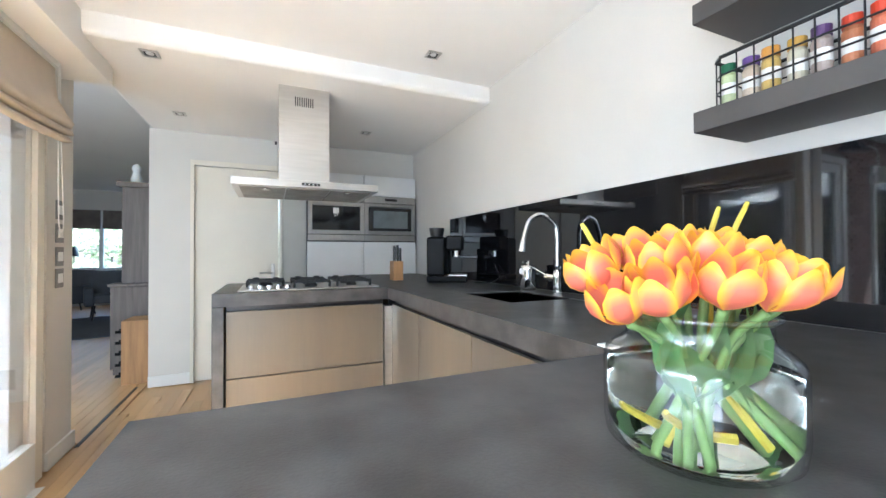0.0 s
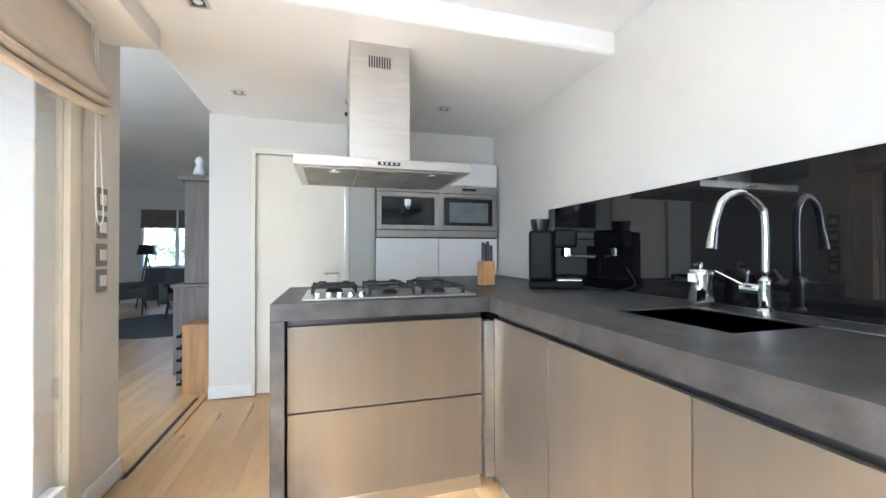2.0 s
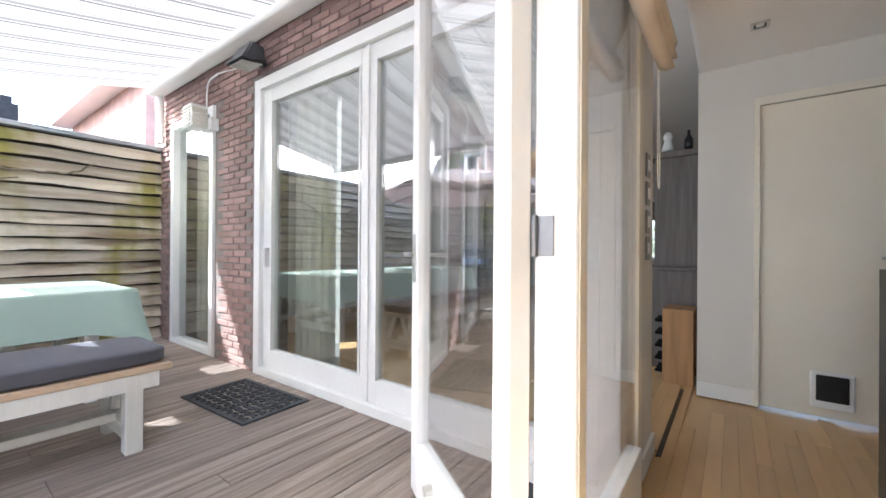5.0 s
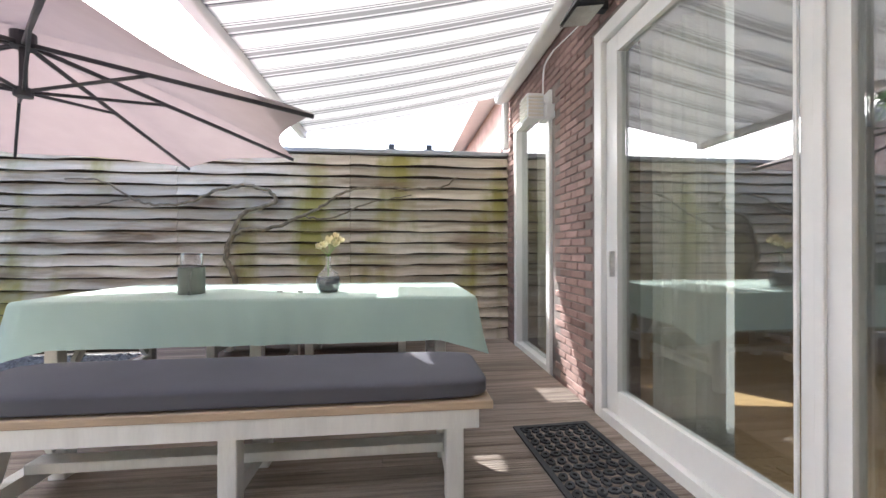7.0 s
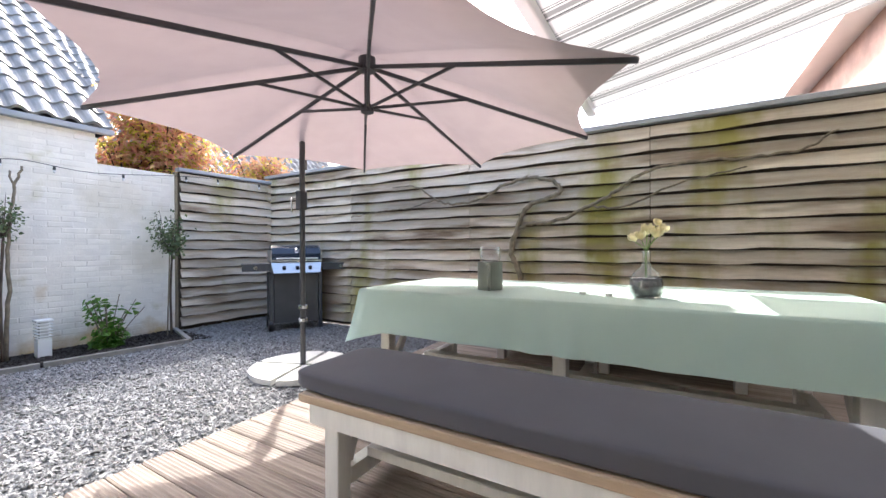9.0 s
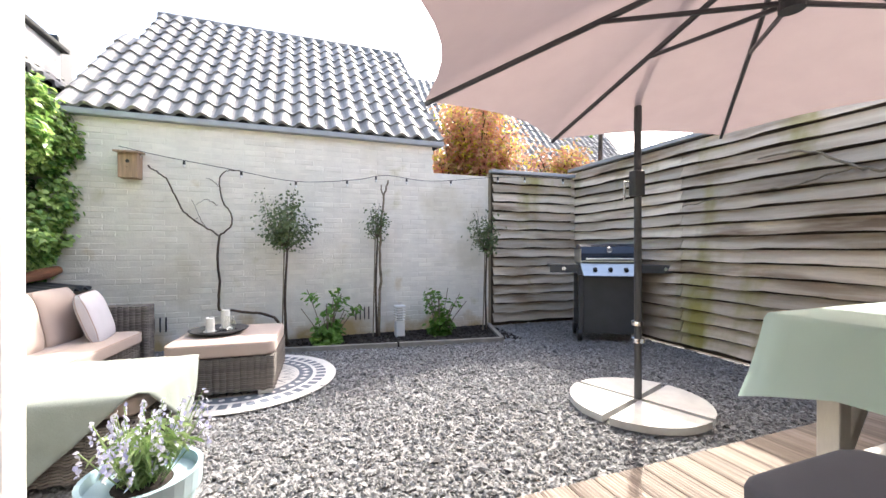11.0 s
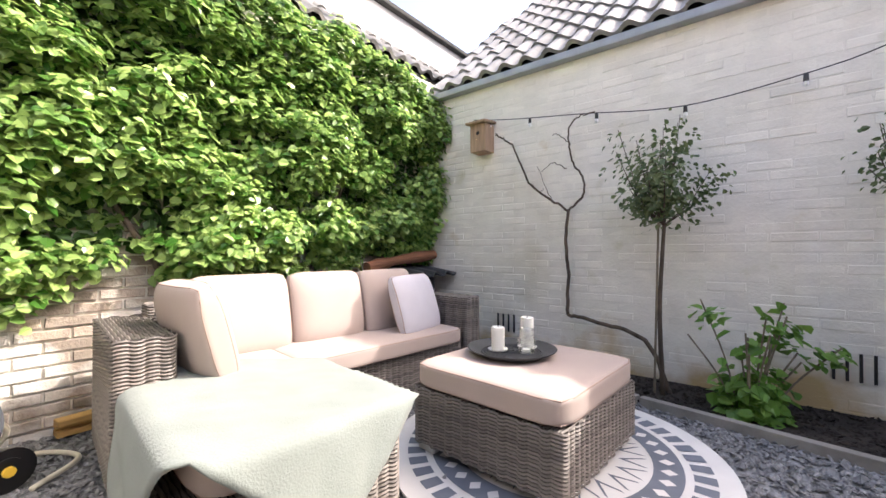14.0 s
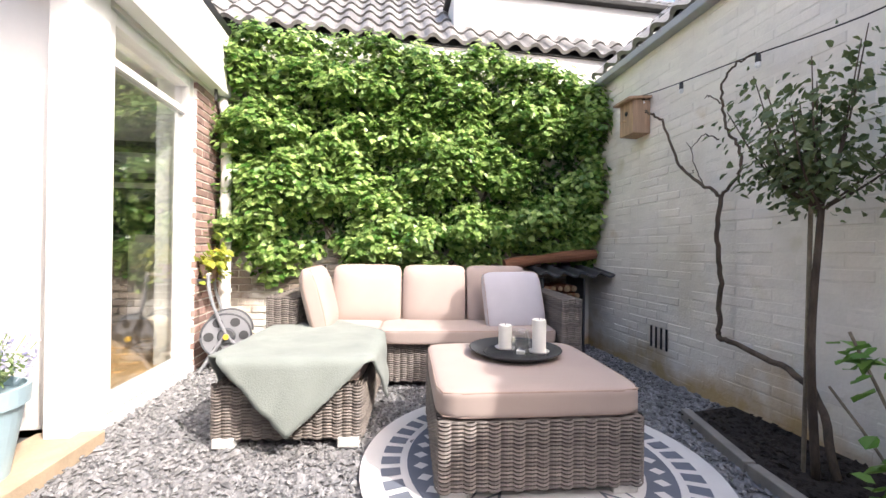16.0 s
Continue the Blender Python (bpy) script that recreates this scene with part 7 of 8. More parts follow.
OT = 0.362
tray = thing("round_tray", (-1.72, -3.55, OT), 0, "round black woven tray on the ottoman", "tray")
part("dish", lathe([(0, 0), (0.16, 0.0), (0.215, 0.028), (0.22, 0.034), (0.21, 0.032), (0.155, 0.008), (0, 0.007)], 48), M_RUBBER, tray, smooth=True)
bm = None
for k in range(9):
    rr = 0.02 + 0.016 * k
    bm = tube([(rr * math.cos(6.2832 * j / 36), rr * math.sin(6.2832 * j / 36), 0.010) for j in range(37)], 0.005, 5, bm)
part("weave", bm, M_RUBBER, tray, "coiled cane rings")
M_WAX = material("white_wax", (0.80, 0.79, 0.74), 0.5, vary=0.03, bump=0.05)
for x, y, h, rr in ((-1.66, -3.52, 0.11, 0.033), (-1.75, -3.66, 0.15, 0.033)):
    cd = solid("pillar_candle", lathe([(rr, 0), (rr, h), (rr * 0.86, h + 0.004), (rr * 0.7, h - 0.008), (0, h - 0.009)], 24, None, (x, y, OT + 0.018)), M_WAX, "white pillar candle on the tray", "candle", group="pillar candles", smooth=False)
    PLACE[cd] = Matrix()
    part("wick", rod((x, y, OT + h + 0.006), (x, y, OT + h + 0.028), 0.0015, None, 5), M_BLACK, cd)
    part("saucer", lathe([(0, 0), (0.045, 0), (0.05, 0.008), (0.04, 0.004), (0, 0.003)], 24, None, (x, y, OT + 0.0145)), M_SLAB, cd, "grey saucer")
lj = thing("lantern_jar", (-1.80, -3.55, OT + 0.016), 0, "embossed clear glass candle jar on the tray", "jar")
ob = part("glass", lathe([(0.0, 0.0), (0.034, 0.0), (0.044, 0.03), (0.046, 0.06), (0.040, 0.09), (0.034, 0.10), (0.038, 0.118), (0.034, 0.118), (0.030, 0.10), (0.041, 0.06), (0.039, 0.03), (0.03, 0.006), (0.0, 0.006)], 24), M_CLEAR, lj, smooth=True)
ob.visible_shadow = False
part("tea_light", lathe([(0, 0.007), (0.02, 0.007), (0.02, 0.02), (0, 0.018)], 16), M_WAX, lj)

# throw over the chaise
M_THROW = material("sage_fleece", (0.225, 0.255, 0.235), 0.98, vary=0.06, scale=5, grain=150, bump=0.25, sheen=0.1)
NU, NV = 46, 40
bm = bmesh.new()
rot = radians(45)
grid = {}
cx, cy, L2 = -1.27, -2.53, 0.52
for i in range(NU + 1):
    for j in range(NV + 1):
        u, v = (i / NU - 0.5) * 2 * L2 * 1.05, (j / NV - 0.5) * 2 * L2 * 0.88
        x, y = cx + u * math.cos(rot) - v * math.sin(rot), cy + u * math.sin(rot) + v * math.cos(rot)
        over_x, over_y1, over_y0 = max(0.0, -1.635 - x), max(0.0, y + 2.225), max(0.0, -2.925 - y)
        drop = over_x + over_y0 + over_y1
        z = 0.352 + 0.008 * noise.noise((u * 6, v * 6, 0)) + 0.004 * noise.noise((u * 18, v * 18, 3))
        wav = 0.018 * math.sin(u * 17 + v * 9)
        px, py = x, y
        if over_x > 0:
            px = -1.635 - 0.03 - 0.05 * min(1, over_x * 3) - abs(wav) * min(1, over_x * 4)
        if over_y1 > 0:
            py = -2.225 + 0.03 + 0.04 * min(1, over_y1 * 3) + abs(wav) * min(1, over_y1 * 4)
        if over_y0 > 0:
            py = -2.925 - 0.02 - 0.04 * min(1, over_y0 * 3) - abs(wav) * min(1, over_y0 * 4)
        z -= min(drop * 0.95, 0.40)
        grid[i, j] = bm.verts.new((px, py, max(z, G + 0.03)))
for i in range(NU):
    for j in range(NV):
        bm.faces.new((grid[i, j], grid[i + 1, j], grid[i + 1, j + 1], grid[i, j + 1]))
bmesh.ops.recalc_face_normals(bm, faces=bm.faces)
th = solid("throw_blanket", bm, M_THROW, "sage green fleece blanket thrown over the chaise", "blanket", smooth=True)
sm = th.modifiers.new("thickness", "SOLIDIFY")
sm.thickness, sm.offset = 0.010, 1.0
th.matrix_basis = SOFA_TURN.copy()

# timber offcuts beside the wall
M_OFFCUT = material("fresh_pine", (0.58, 0.36, 0.12), 0.7, vary=0.12, scale=4, grain=50, stretch=(6, 0.6, 6), bump=0.1)
for k, (dx, turn) in enumerate(((0.0, 4), (0.02, -3), (-0.015, 7))):
    off = solid("timber_offcut", bx(-0.04, 0.04, -0.12, 0.12, 0.0, 0.028, None, 0.003, 1), M_OFFCUT, "short pine offcut stacked on the gravel beside the sofa", "timber", group="timber offcuts")
    off.matrix_basis = pose(0.06 + dx, -2.24, G + 0.004 + 0.030 * k, 0, 0, turn)

# log stack behind the sofa
M_LOG = material("red_brown_log", (0.24, 0.10, 0.05), 0.8, vary=0.15, scale=8, grain=60, stretch=(6, 0.5, 6), bump=0.3)
M_LOGEND = material("log_end", (0.28, 0.19, 0.11), 0.9, vary=0.2, scale=30, grain=100)
rack = thing("log_stack", (-0.1, -4.7, G), 0, "stack of short hollow logs under old roof tiles", "log stack")
r = random.Random(9)
for i in range(5):
    for j in range(9):
        y, z = -4.36 - 0.065 * i - 0.03 * (j % 2), 0.0 + 0.066 * j
        rr = r.uniform(0.022, 0.033)
        ob = part("log", rod((-0.20 + r.uniform(-0.03, 0.02), y, z), (0.10, y, z), rr, None, 10), M_LOG, rack, world_space=True)
        part("log_end", lathe([(rr * 0.45, 0), (rr * 0.95, 0.0), (rr * 0.95, 0.004), (rr * 0.45, 0.004)], 10), M_LOGEND, ob).matrix_basis = Matrix.Translation(Vector((-0.232, y, z)) - PLACE[rack].translation) @ pose(0, 0, 0, 0, 90, 0)
part("frame", bx(-0.22, 0.12, -4.34, -4.325, G, 0.62, bx(-0.22, 0.12, -4.735, -4.72, G, 0.62, bx(-0.22, 0.12, -4.72, -4.34, G + 0.0, G + 0.03))), M_DGREY, rack, world_space=True)
for k in range(4):
    one = bmesh.new()
    n = 8
    a = [[one.verts.new((x, -4.28 - 0.17 * k - 0.19 * s / n, 0.665 + 0.02 * math.sin(6.283 * s / n) + dz)) for s in range(n + 1)] for x, dz in ((-0.30, 0), (0.12, 0.06), (0.12, 0.045), (-0.30, -0.015))]
    for p in range(4):
        for s in range(n):
            one.faces.new((a[p][s], a[(p + 1) % 4][s], a[(p + 1) % 4][s + 1], a[p][s + 1]))
    bmesh.ops.recalc_face_normals(one, faces=one.faces)
    part("roof_tile", one, M_DGREY, rack, "dark old roof tile", world_space=True)
biglog = spline([(-0.06, -4.02, 0.73), (-0.05, -4.4, 0.79), (-0.04, -4.93, 0.84)], 5)
solid("log", tube(biglog, [0.05 + 0.008 * math.sin(i) for i in range(len(biglog))], 12), M_LOG, "thick red-brown log lying on the log stack", "log")

# drainpipe, hose reel, hanging plant
dp = thing("drainpipe", (-0.06, -1.62, G), 0, "white plastic drainpipe with an offset elbow", "pipe")
part("pipe", rod((0, 0, 0), (0, 0, 1.93), 0.042, None, 18), M_WHITE, dp)
part("elbow", tube(spline([(0, 0, 1.92), (0, 0.0, 2.0), (0.03, 0.03, 2.08), (0.08, 0.07, 2.16), (0.09, 0.08, 2.24), (0.09, 0.08, 2.7)], 5), 0.042, 16), M_WHITE, dp, smooth=True)
for z in (0.55, 1.3, 1.88):
    part("bracket", rod((0, 0, z), (0, 0, z + 0.03), 0.05, None, 18), M_WHITE, dp)
part("upper_pipe", rod((-0.10, 0.05, 2.1), (-0.10, 0.05, 2.66), 0.012, None, 8), M_BLACK, dp, "thin dark cable pipe")
reel = thing("hose_reel", (-0.28, -1.73, G), 105, "grey wheeled garden hose reel with a pale hose", "hose reel")
M_RGREY = material("reel_grey", (0.24, 0.25, 0.27), 0.45, vary=0.05)
for s in (-1, 1):
    dr = part("drum_side", rod((0.0, s * 0.12, 0.26), (0.0, s * 0.135, 0.26), 0.16, None, 30), M_RGREY, reel)
    for k in range(6):
        part("slot", rod((0.115 * math.cos(k * 1.047), s * 0.136, 0.26 + 0.115 * math.sin(k * 1.047)), (0.115 * math.cos(k * 1.047), s * 0.139, 0.26 + 0.115 * math.sin(k * 1.047)), 0.034, None, 12), M_DGREY, dr)
M_RDARK = material("reel_dark_grey", (0.07, 0.075, 0.085), 0.5, vary=0.05)
M_RYEL = material("reel_yellow", (0.70, 0.45, 0.05), 0.45, vary=0.05)
for s in (-1, 1):
    hub = part("hub", rod((0, s * 0.136, 0.26), (0, s * 0.160, 0.26), 0.062, 0.05, 24), M_RDARK, reel, "dark grey hub cover")
    part("knob", rod((0, s * 0.160, 0.26), (0, s * 0.182, 0.26), 0.020, None, 12), M_RYEL, hub, "yellow hub knob")
    part("rim", tube([(0.165 * math.cos(6.2832 * k / 32), s * 0.128, 0.26 + 0.165 * math.sin(6.2832 * k / 32)) for k in range(33)], 0.010, 6), M_RDARK, reel, "dark rim", smooth=True)
part("drum", rod((0, -0.12, 0.26), (0, 0.12, 0.26), 0.09, None, 24), M_RGREY, reel)
M_HOSE = material("pale_hose", (0.62, 0.58, 0.46), 0.5, vary=0.05)
part("hose", tube([(0.12 * math.cos(j * 0.35), -0.10 + 0.2 * j / 120, 0.26 + 0.12 * math.sin(j * 0.35)) for j in range(121)], 0.011, 7,
     tube(spline([(-0.12, 0.0, 0.3), (-0.24, -0.05, 0.16), (-0.18, -0.12, 0.02), (-0.35, -0.05, 0.015), (-0.40, 0.15, 0.015), (-0.2, 0.28, 0.015)], 7), 0.011, 7)), M_HOSE, reel, smooth=True)
for s in (-1, 1):
    part("wheel", rod((-0.16, s * 0.17, 0.085), (-0.16, s * 0.20, 0.085), 0.085, None, 22, rod((-0.16, s * 0.201, 0.085), (-0.16, s * 0.206, 0.085), 0.05, None, 16)), M_BLACK, reel, "black plastic wheel")
    part("wheel_hub", rod((-0.16, s * 0.207, 0.085), (-0.16, s * 0.220, 0.085), 0.02, None, 12), M_RYEL, reel, "yellow wheel hub")
    part("side_frame", tube(spline([(-0.16, s * 0.155, 0.085), (0.0, s * 0.155, 0.28), (0.10, s * 0.155, 0.55), (0.12, s * 0.155, 0.72)], 4), 0.012, 8, tube([(0.0, s * 0.155, 0.28), (0.17, s * 0.155, 0.012)], 0.012, 8)), M_RGREY, reel)
part("handle", rod((0.12, -0.155, 0.72), (0.12, 0.155, 0.72), 0.013, None, 10), M_HOSE, reel)
hp = thing("wall_plant", (-0.30, -1.60, 0.62), 0, "small trailing plant with yellow-green leaves on the wall", "plant")
part("pot", lathe([(0.05, 0), (0.07, 0.10), (0.075, 0.11), (0.06, 0.105), (0, 0.09)], 20), M_BRICK, hp, "small terracotta pot")
r = random.Random(12)
M_YLEAF = leafy("yellow_green_leaf", (0.20, 0.34, 0.05), (0.50, 0.42, 0.06))
tagged(leaves("foliage", [((-0.30 + r.gauss(0, 0.07), -1.64 + r.gauss(0, 0.05), 0.75 + r.gauss(0, 0.06)), (r.uniform(-1, 1), -1, 0.6)) for _ in range(130)], 0.07, M_YLEAF, hp, 8, 0.5), kind="stuff")
part("bracket", bx(-0.05, 0.05, 0.0, 0.08, -0.02, -0.001), M_DGREY, hp)

# blue pot with lavender, grape hyacinths
M_BLUE = material("pale_blue_glaze", (0.38, 0.52, 0.58), 0.45, vary=0.05, scale=4)
def pot(at, rr, h, label):
    p = thing("flower_pot", at, 0, label, "flower pot", "blue flower pots")
    part("pot", lathe([(0.0, 0), (rr * 0.68, 0), (rr * 0.92, h * 0.80), (rr * 1.0, h * 0.80), (rr * 1.02, h), (rr * 0.93, h), (rr * 0.9, h * 0.9), (0, h * 0.88)], 32), M_BLUE, p)
    part("soil", lathe([(0, h * 0.885), (rr * 0.88, h * 0.885), (0, h * 0.90)], 20), M_SOIL, p)
    return p


pot1 = pot((-1.87, -1.42, -0.012), 0.165, 0.34, "pale blue glazed pot planted with lavender and blue flowers")
r = random.Random(41)
M_LAV = leafy("lavender_leaf", (0.22, 0.34, 0.12), (0.38, 0.48, 0.24))
M_LAVF = leafy("lavender_flower", (0.36, 0.37, 0.62), (0.72, 0.72, 0.76))
bm, sp, fs = None, [], []
for k in range(60):
    a, l_ = r.uniform(0, 6.28), r.uniform(0.02, 0.20)
    e = Vector((math.cos(a) * l_, math.sin(a) * l_, 0.31 + r.uniform(0.10, 0.24)))
    bm = tube([(e.x * 0.3, e.y * 0.3, 0.30), e], 0.002, 4, bm)
    for _ in range(14):
        f = r.uniform(0.05, 0.75)
        sp.append(((-1.87 + e.x * f + r.gauss(0, 0.012), -1.42 + e.y * f + r.gauss(0, 0.012), 0.29 + (e.z - 0.30) * f), (math.cos(a), math.sin(a), 0.8)))
    for j in range(9):
        fs.append(((-1.87 + e.x + r.gauss(0, 0.005), -1.42 + e.y + r.gauss(0, 0.005), e.z - 0.012 - 0.009 * j), (r.uniform(-1, 1), r.uniform(-1, 1), 0.2)))
part("stem", bm, M_LAV, pot1)
tagged(leaves("foliage", sp, 0.055, M_LAV, pot1, 9, 0.5, ratio=0.16, droop=-0.6), kind="stuff")
tagged(leaves("blossom", fs, 0.018, M_LAVF, pot1, 10, 0.2), kind="stuff")
structure("stone_threshold", bx(-2.45, -1.46, -1.62, -1.335, -0.08, -0.012, None, 0.004), material("sandstone", (0.46, 0.36, 0.25), 0.85, vary=0.1, scale=6, grain=80, bump=0.2), "flat sandstone slab at the edge of the deck", "paving")

# ---- neighbours ----
def tile_mesh(w, l, mat):
    """A pantile: an S across its width, a thick lower edge."""
    bm = bmesh.new()
    n = 8
    rows = []
    for y, dz in ((0.0, 0.0), (l, 0.012)):
        rows.append([bm.verts.new((w * (k / n - 0.5), y, dz + 0.028 * math.sin(6.283 * k / n) + (0.040 if y == 0 else 0))) for k in range(n + 1)])
    lip = [bm.verts.new((v.co.x, 0.004, v.co.z - 0.040)) for v in rows[0]]
    for k in range(n):
        bm.faces.new((rows[0][k], rows[0][k + 1], rows[1][k + 1], rows[1][k]))
        bm.faces.new((lip[k], lip[k + 1], rows[0][k + 1], rows[0][k]))
    return mesh_of("roof_tile", bm, mat, False)


def tiled(parent, at, along, up, cols, rows, w, l, mat, single=True, shape=None):
    """Rows of tiles on a slope: at the lower corner, along the eave and up the slope (unit vectors)."""
    along, up = Vector(along).normalized(), Vector(up).normalized()
    nrm = along.cross(up)
    base = Matrix((along, up, nrm)).transposed().to_4x4()
    me = tile_mesh(w * 1.04, l * 1.18, mat)
    r = random.Random(2)
    rest = bmesh.new()
    for j in range(rows):
        for i in range(cols):
            if shape and not shape(i, j):
                continue
            m = Matrix.Translation(Vector(at) + along * w * (i + 0.5) + up * l * j + nrm * (0.02 + r.uniform(0, 0.004))) @ base @ pose(0, 0, 0, 0, 0, r.uniform(-0.6, 0.6))
            if single:
                shared("roof_tile", me, parent, m)
            else:
                k = len(rest.verts)
                rest.from_mesh(me)
                rest.verts.ensure_lookup_table()
                bmesh.ops.transform(rest, matrix=m, verts=rest.verts[k:])
    if single:
        rest.free()
    else:
        tagged(part("roof_tiles", rest, mat, parent), kind="stuff")


M_ROOFB = material("roof_boarding", (0.05, 0.05, 0.05), 0.9)
M_REND = material("white_render", (0.72, 0.72, 0.71), 0.8, vary=0.04, scale=2, grain=40, bump=0.1)
barn = thing("outbuilding", (-2.2, -6.4, 0), 0, "low outbuilding with a grey pantile roof behind the garden wall", "building")
RX0, RX1, RY0, RZ0, RY1, RZ1 = -4.18, -0.02, -4.93, 2.50, -7.48, 4.86
bm = bmesh.new()
v = [bm.verts.new(p) for p in ((RX0, RY0, RZ0 - 0.03), (RX1, RY0, RZ0 - 0.03), (RX1 - 0.25, RY1, RZ1 - 0.03), (RX0, RY1, RZ1 - 0.03), (RX0, -10, RZ0), (RX1, -10, RZ0))]
bm.faces.new((v[0], v[1], v[2], v[3]))
bm.faces.new((v[3], v[2], v[5], v[4]))
bm.faces.new((v[0], v[3], v[4]))
bm.faces.new((v[1], v[5], v[2]))
part("roof", bm, M_ROOFB, barn, world_space=True)
part("wall", bx(RX0 + 0.1, RX1 - 0.05, -9.95, -5.205, -0.2, 2.48), M_REND, barn, world_space=True)
part("gutter", bx(RX0 - 0.02, RX1 + 0.02, -4.985, -4.90, 2.44, 2.505, None, 0.01), M_CAP, barn, "grey zinc gutter edge", world_space=True)
slope = Vector((0, RY1 - RY0, RZ1 - RZ0))
for k in range(20):
    part("ridge_tile", rod((RX0 + 0.2 * k, RY1, RZ1), (RX0 + 0.2 * k + 0.205, RY1, RZ1 + 0.004), 0.075, 0.068, 10), M_TILE, barn, world_space=True)
tiled(barn, (RX1, RY0, RZ0), (-1, 0, 0), slope, 20, 11, 0.208, 0.315, M_TILE, True, lambda i, j: i > 0 or j < 7)
for q in [o for o in scene.objects if o.parent is barn and o.name.startswith("roof_tile")]:
    q.matrix_basis = PLACE[barn].inverted() @ q.matrix_basis

east = thing("neighbour_house", (2.5, -4, 0), 0, "neighbouring house with a grey tiled roof and white dormer", "house")
part("wall", bx(0.49, 6.0, -9.5, -1.95, -0.2, 2.985), M_REND, east, world_space=True)
bm = bmesh.new()
q = [bm.verts.new(p) for p in ((0.45, -9.6, 2.98), (0.45, 1.6, 2.98), (3.6, 1.6, 5.9), (3.6, -9.6, 5.9), (6.6, 1.6, 2.98), (6.6, -9.6, 2.98))]
bm.faces.new((q[0], q[1], q[2], q[3]))
bm.faces.new((q[3], q[2], q[4], q[5]))
bm.faces.new((q[0], q[3], q[5]))
bm.faces.new((q[1], q[4], q[2]))
part("roof", bm, M_ROOFB, east, world_space=True)
k_ = len(scene.objects)
tiled(east, Vector((0.45, 1.5, 3.0)) - PLACE[east].translation, (0, -1, 0), (3.15, 0, 2.92), 50, 12, 0.22, 0.34, M_TILE, False)
dormer = part("dormer", bx(0.75, 3.4, -6.75, -3.66, 3.15, 3.77, None, 0.01), M_REND, east, "long white rendered dormer", world_space=True)
PLACE[dormer] = PLACE[east]
part("dormer_roof", bx(0.68, 3.45, -6.82, -3.60, 3.772, 3.83, None, 0.01), M_ROOFB, dormer, "dark roof edge", world_space=True)
part("chimney", bx(0.90, 1.28, -7.40, -7.02, 3.3, 4.12, None, 0.015), M_BLACK, east, "black flue housing", world_space=True)

# houses behind the board fences
M_FARBR = material("far_red_brick", (0.52, 0.33, 0.28), 0.9, vary=0.12, scale=3, grain=30, bump=0.2)
hr = thing("red_brick_house", (-12, 6, 0), 0, "red brick gable house beyond the fence", "house")
part("wall", bx(-15.0, -9.4, 3.4, 8.5, -0.2, 4.3), M_FARBR, hr, world_space=True)
bm = bmesh.new()
q = [bm.verts.new(p) for p in ((-9.4, 3.4, 4.3), (-9.4, 8.5, 4.3), (-9.4, 5.95, 7.2), (-15, 3.4, 4.3), (-15, 8.5, 4.3), (-15, 5.95, 7.2))]
bm.faces.new((q[0], q[1], q[2]))
bm.faces.new((q[3], q[5], q[4]))
part("gable", bm, M_FARBR, hr, world_space=True)
part("eaves_box", bx(-15.2, -9.2, 3.0, 3.4, 4.25, 4.4), M_WHITE, hr, world_space=True)
bm = bmesh.new()
for (ya, za), (yb, zb) in (((3.38, 4.29), (5.95, 7.22)), ((8.52, 4.29), (5.95, 7.22))):
    bm.faces.new([bm.verts.new(p) for p in ((-9.3, ya, za), (-9.3, yb, zb), (-15.2, yb, zb), (-15.2, ya, za))])
part("roof_slope", bm, M_FARBR, hr, world_space=True)
part("verge", beam((-9.22, 3.38, 4.25), (-9.22, 5.95, 7.18), 0.05, 0.18), M_WHITE, hr, "white verge board", world_space=True)
part("window", bx(-9.42, -9.36, 4.6, 5.5, 2.5, 3.7), M_OVGLASS, hr, world_space=True)
part("window_frame", frame_rect(4.5, 5.6, 2.4, 3.8, 0.08, -9.41, -9.34, "x"), M_WHITE, hr, world_space=True)
hw = thing("far_house", (-22, -2, 0), 0, "low grey roofed house with a chimney in the distance", "house")
part("wall", bx(-26, -20, -9, 6, -0.2, 3.6), M_FARBR, hw, world_space=True)
bm = bmesh.new()
q = [bm.verts.new(p) for p in ((-19.6, -9.2, 3.5), (-19.6, 6.2, 3.5), (-23, 6.2, 5.6), (-23, -9.2, 5.6), (-26.4, 6.2, 3.5), (-26.4, -9.2, 3.5))]
bm.faces.new((q[0], q[1], q[2], q[3]))
bm.faces.new((q[3], q[2], q[4], q[5]))
bm.faces.new((q[0], q[3], q[5]))
bm.faces.new((q[1], q[4], q[2]))
part("roof", bm, M_TILE, hw, world_space=True)
for y in (0.6, 2.6):
    part("chimney", bx(-22.9, -22.3, y, y + 0.6, 4.8, 6.4, bx(-22.7, -22.5, y + 0.15, y + 0.45, 6.4, 6.7), 0.02), M_ROOFB, hw, "dark chimney stack", world_space=True)
part("railing", bx(-20.2, -20.15, -1.5, 4.0, 5.25, 5.28, bx(-20.2, -20.15, -1.5, 4.0, 4.95, 4.98), 0.0), M_DGREY, hw, world_space=True)
hs = thing("tiled_house", (-9, -13, 0), 0, "dark brick house with a grey pantile roof behind the trees", "house")
part("wall", bx(-14, -5.4, -18, -11.2, -0.2, 3.4), M_FARBR, hs, world_space=True)
bm = bmesh.new()
q = [bm.verts.new(p) for p in ((-14.4, -10.8, 3.3), (-5.0, -10.8, 3.3), (-5.6, -14.6, 7.6), (-14.4, -14.6, 7.6), (-5.0, -18.4, 3.3), (-14.4, -18.4, 3.3))]
bm.faces.new((q[0], q[1], q[2], q[3]))
bm.faces.new((q[3], q[2], q[4], q[5]))
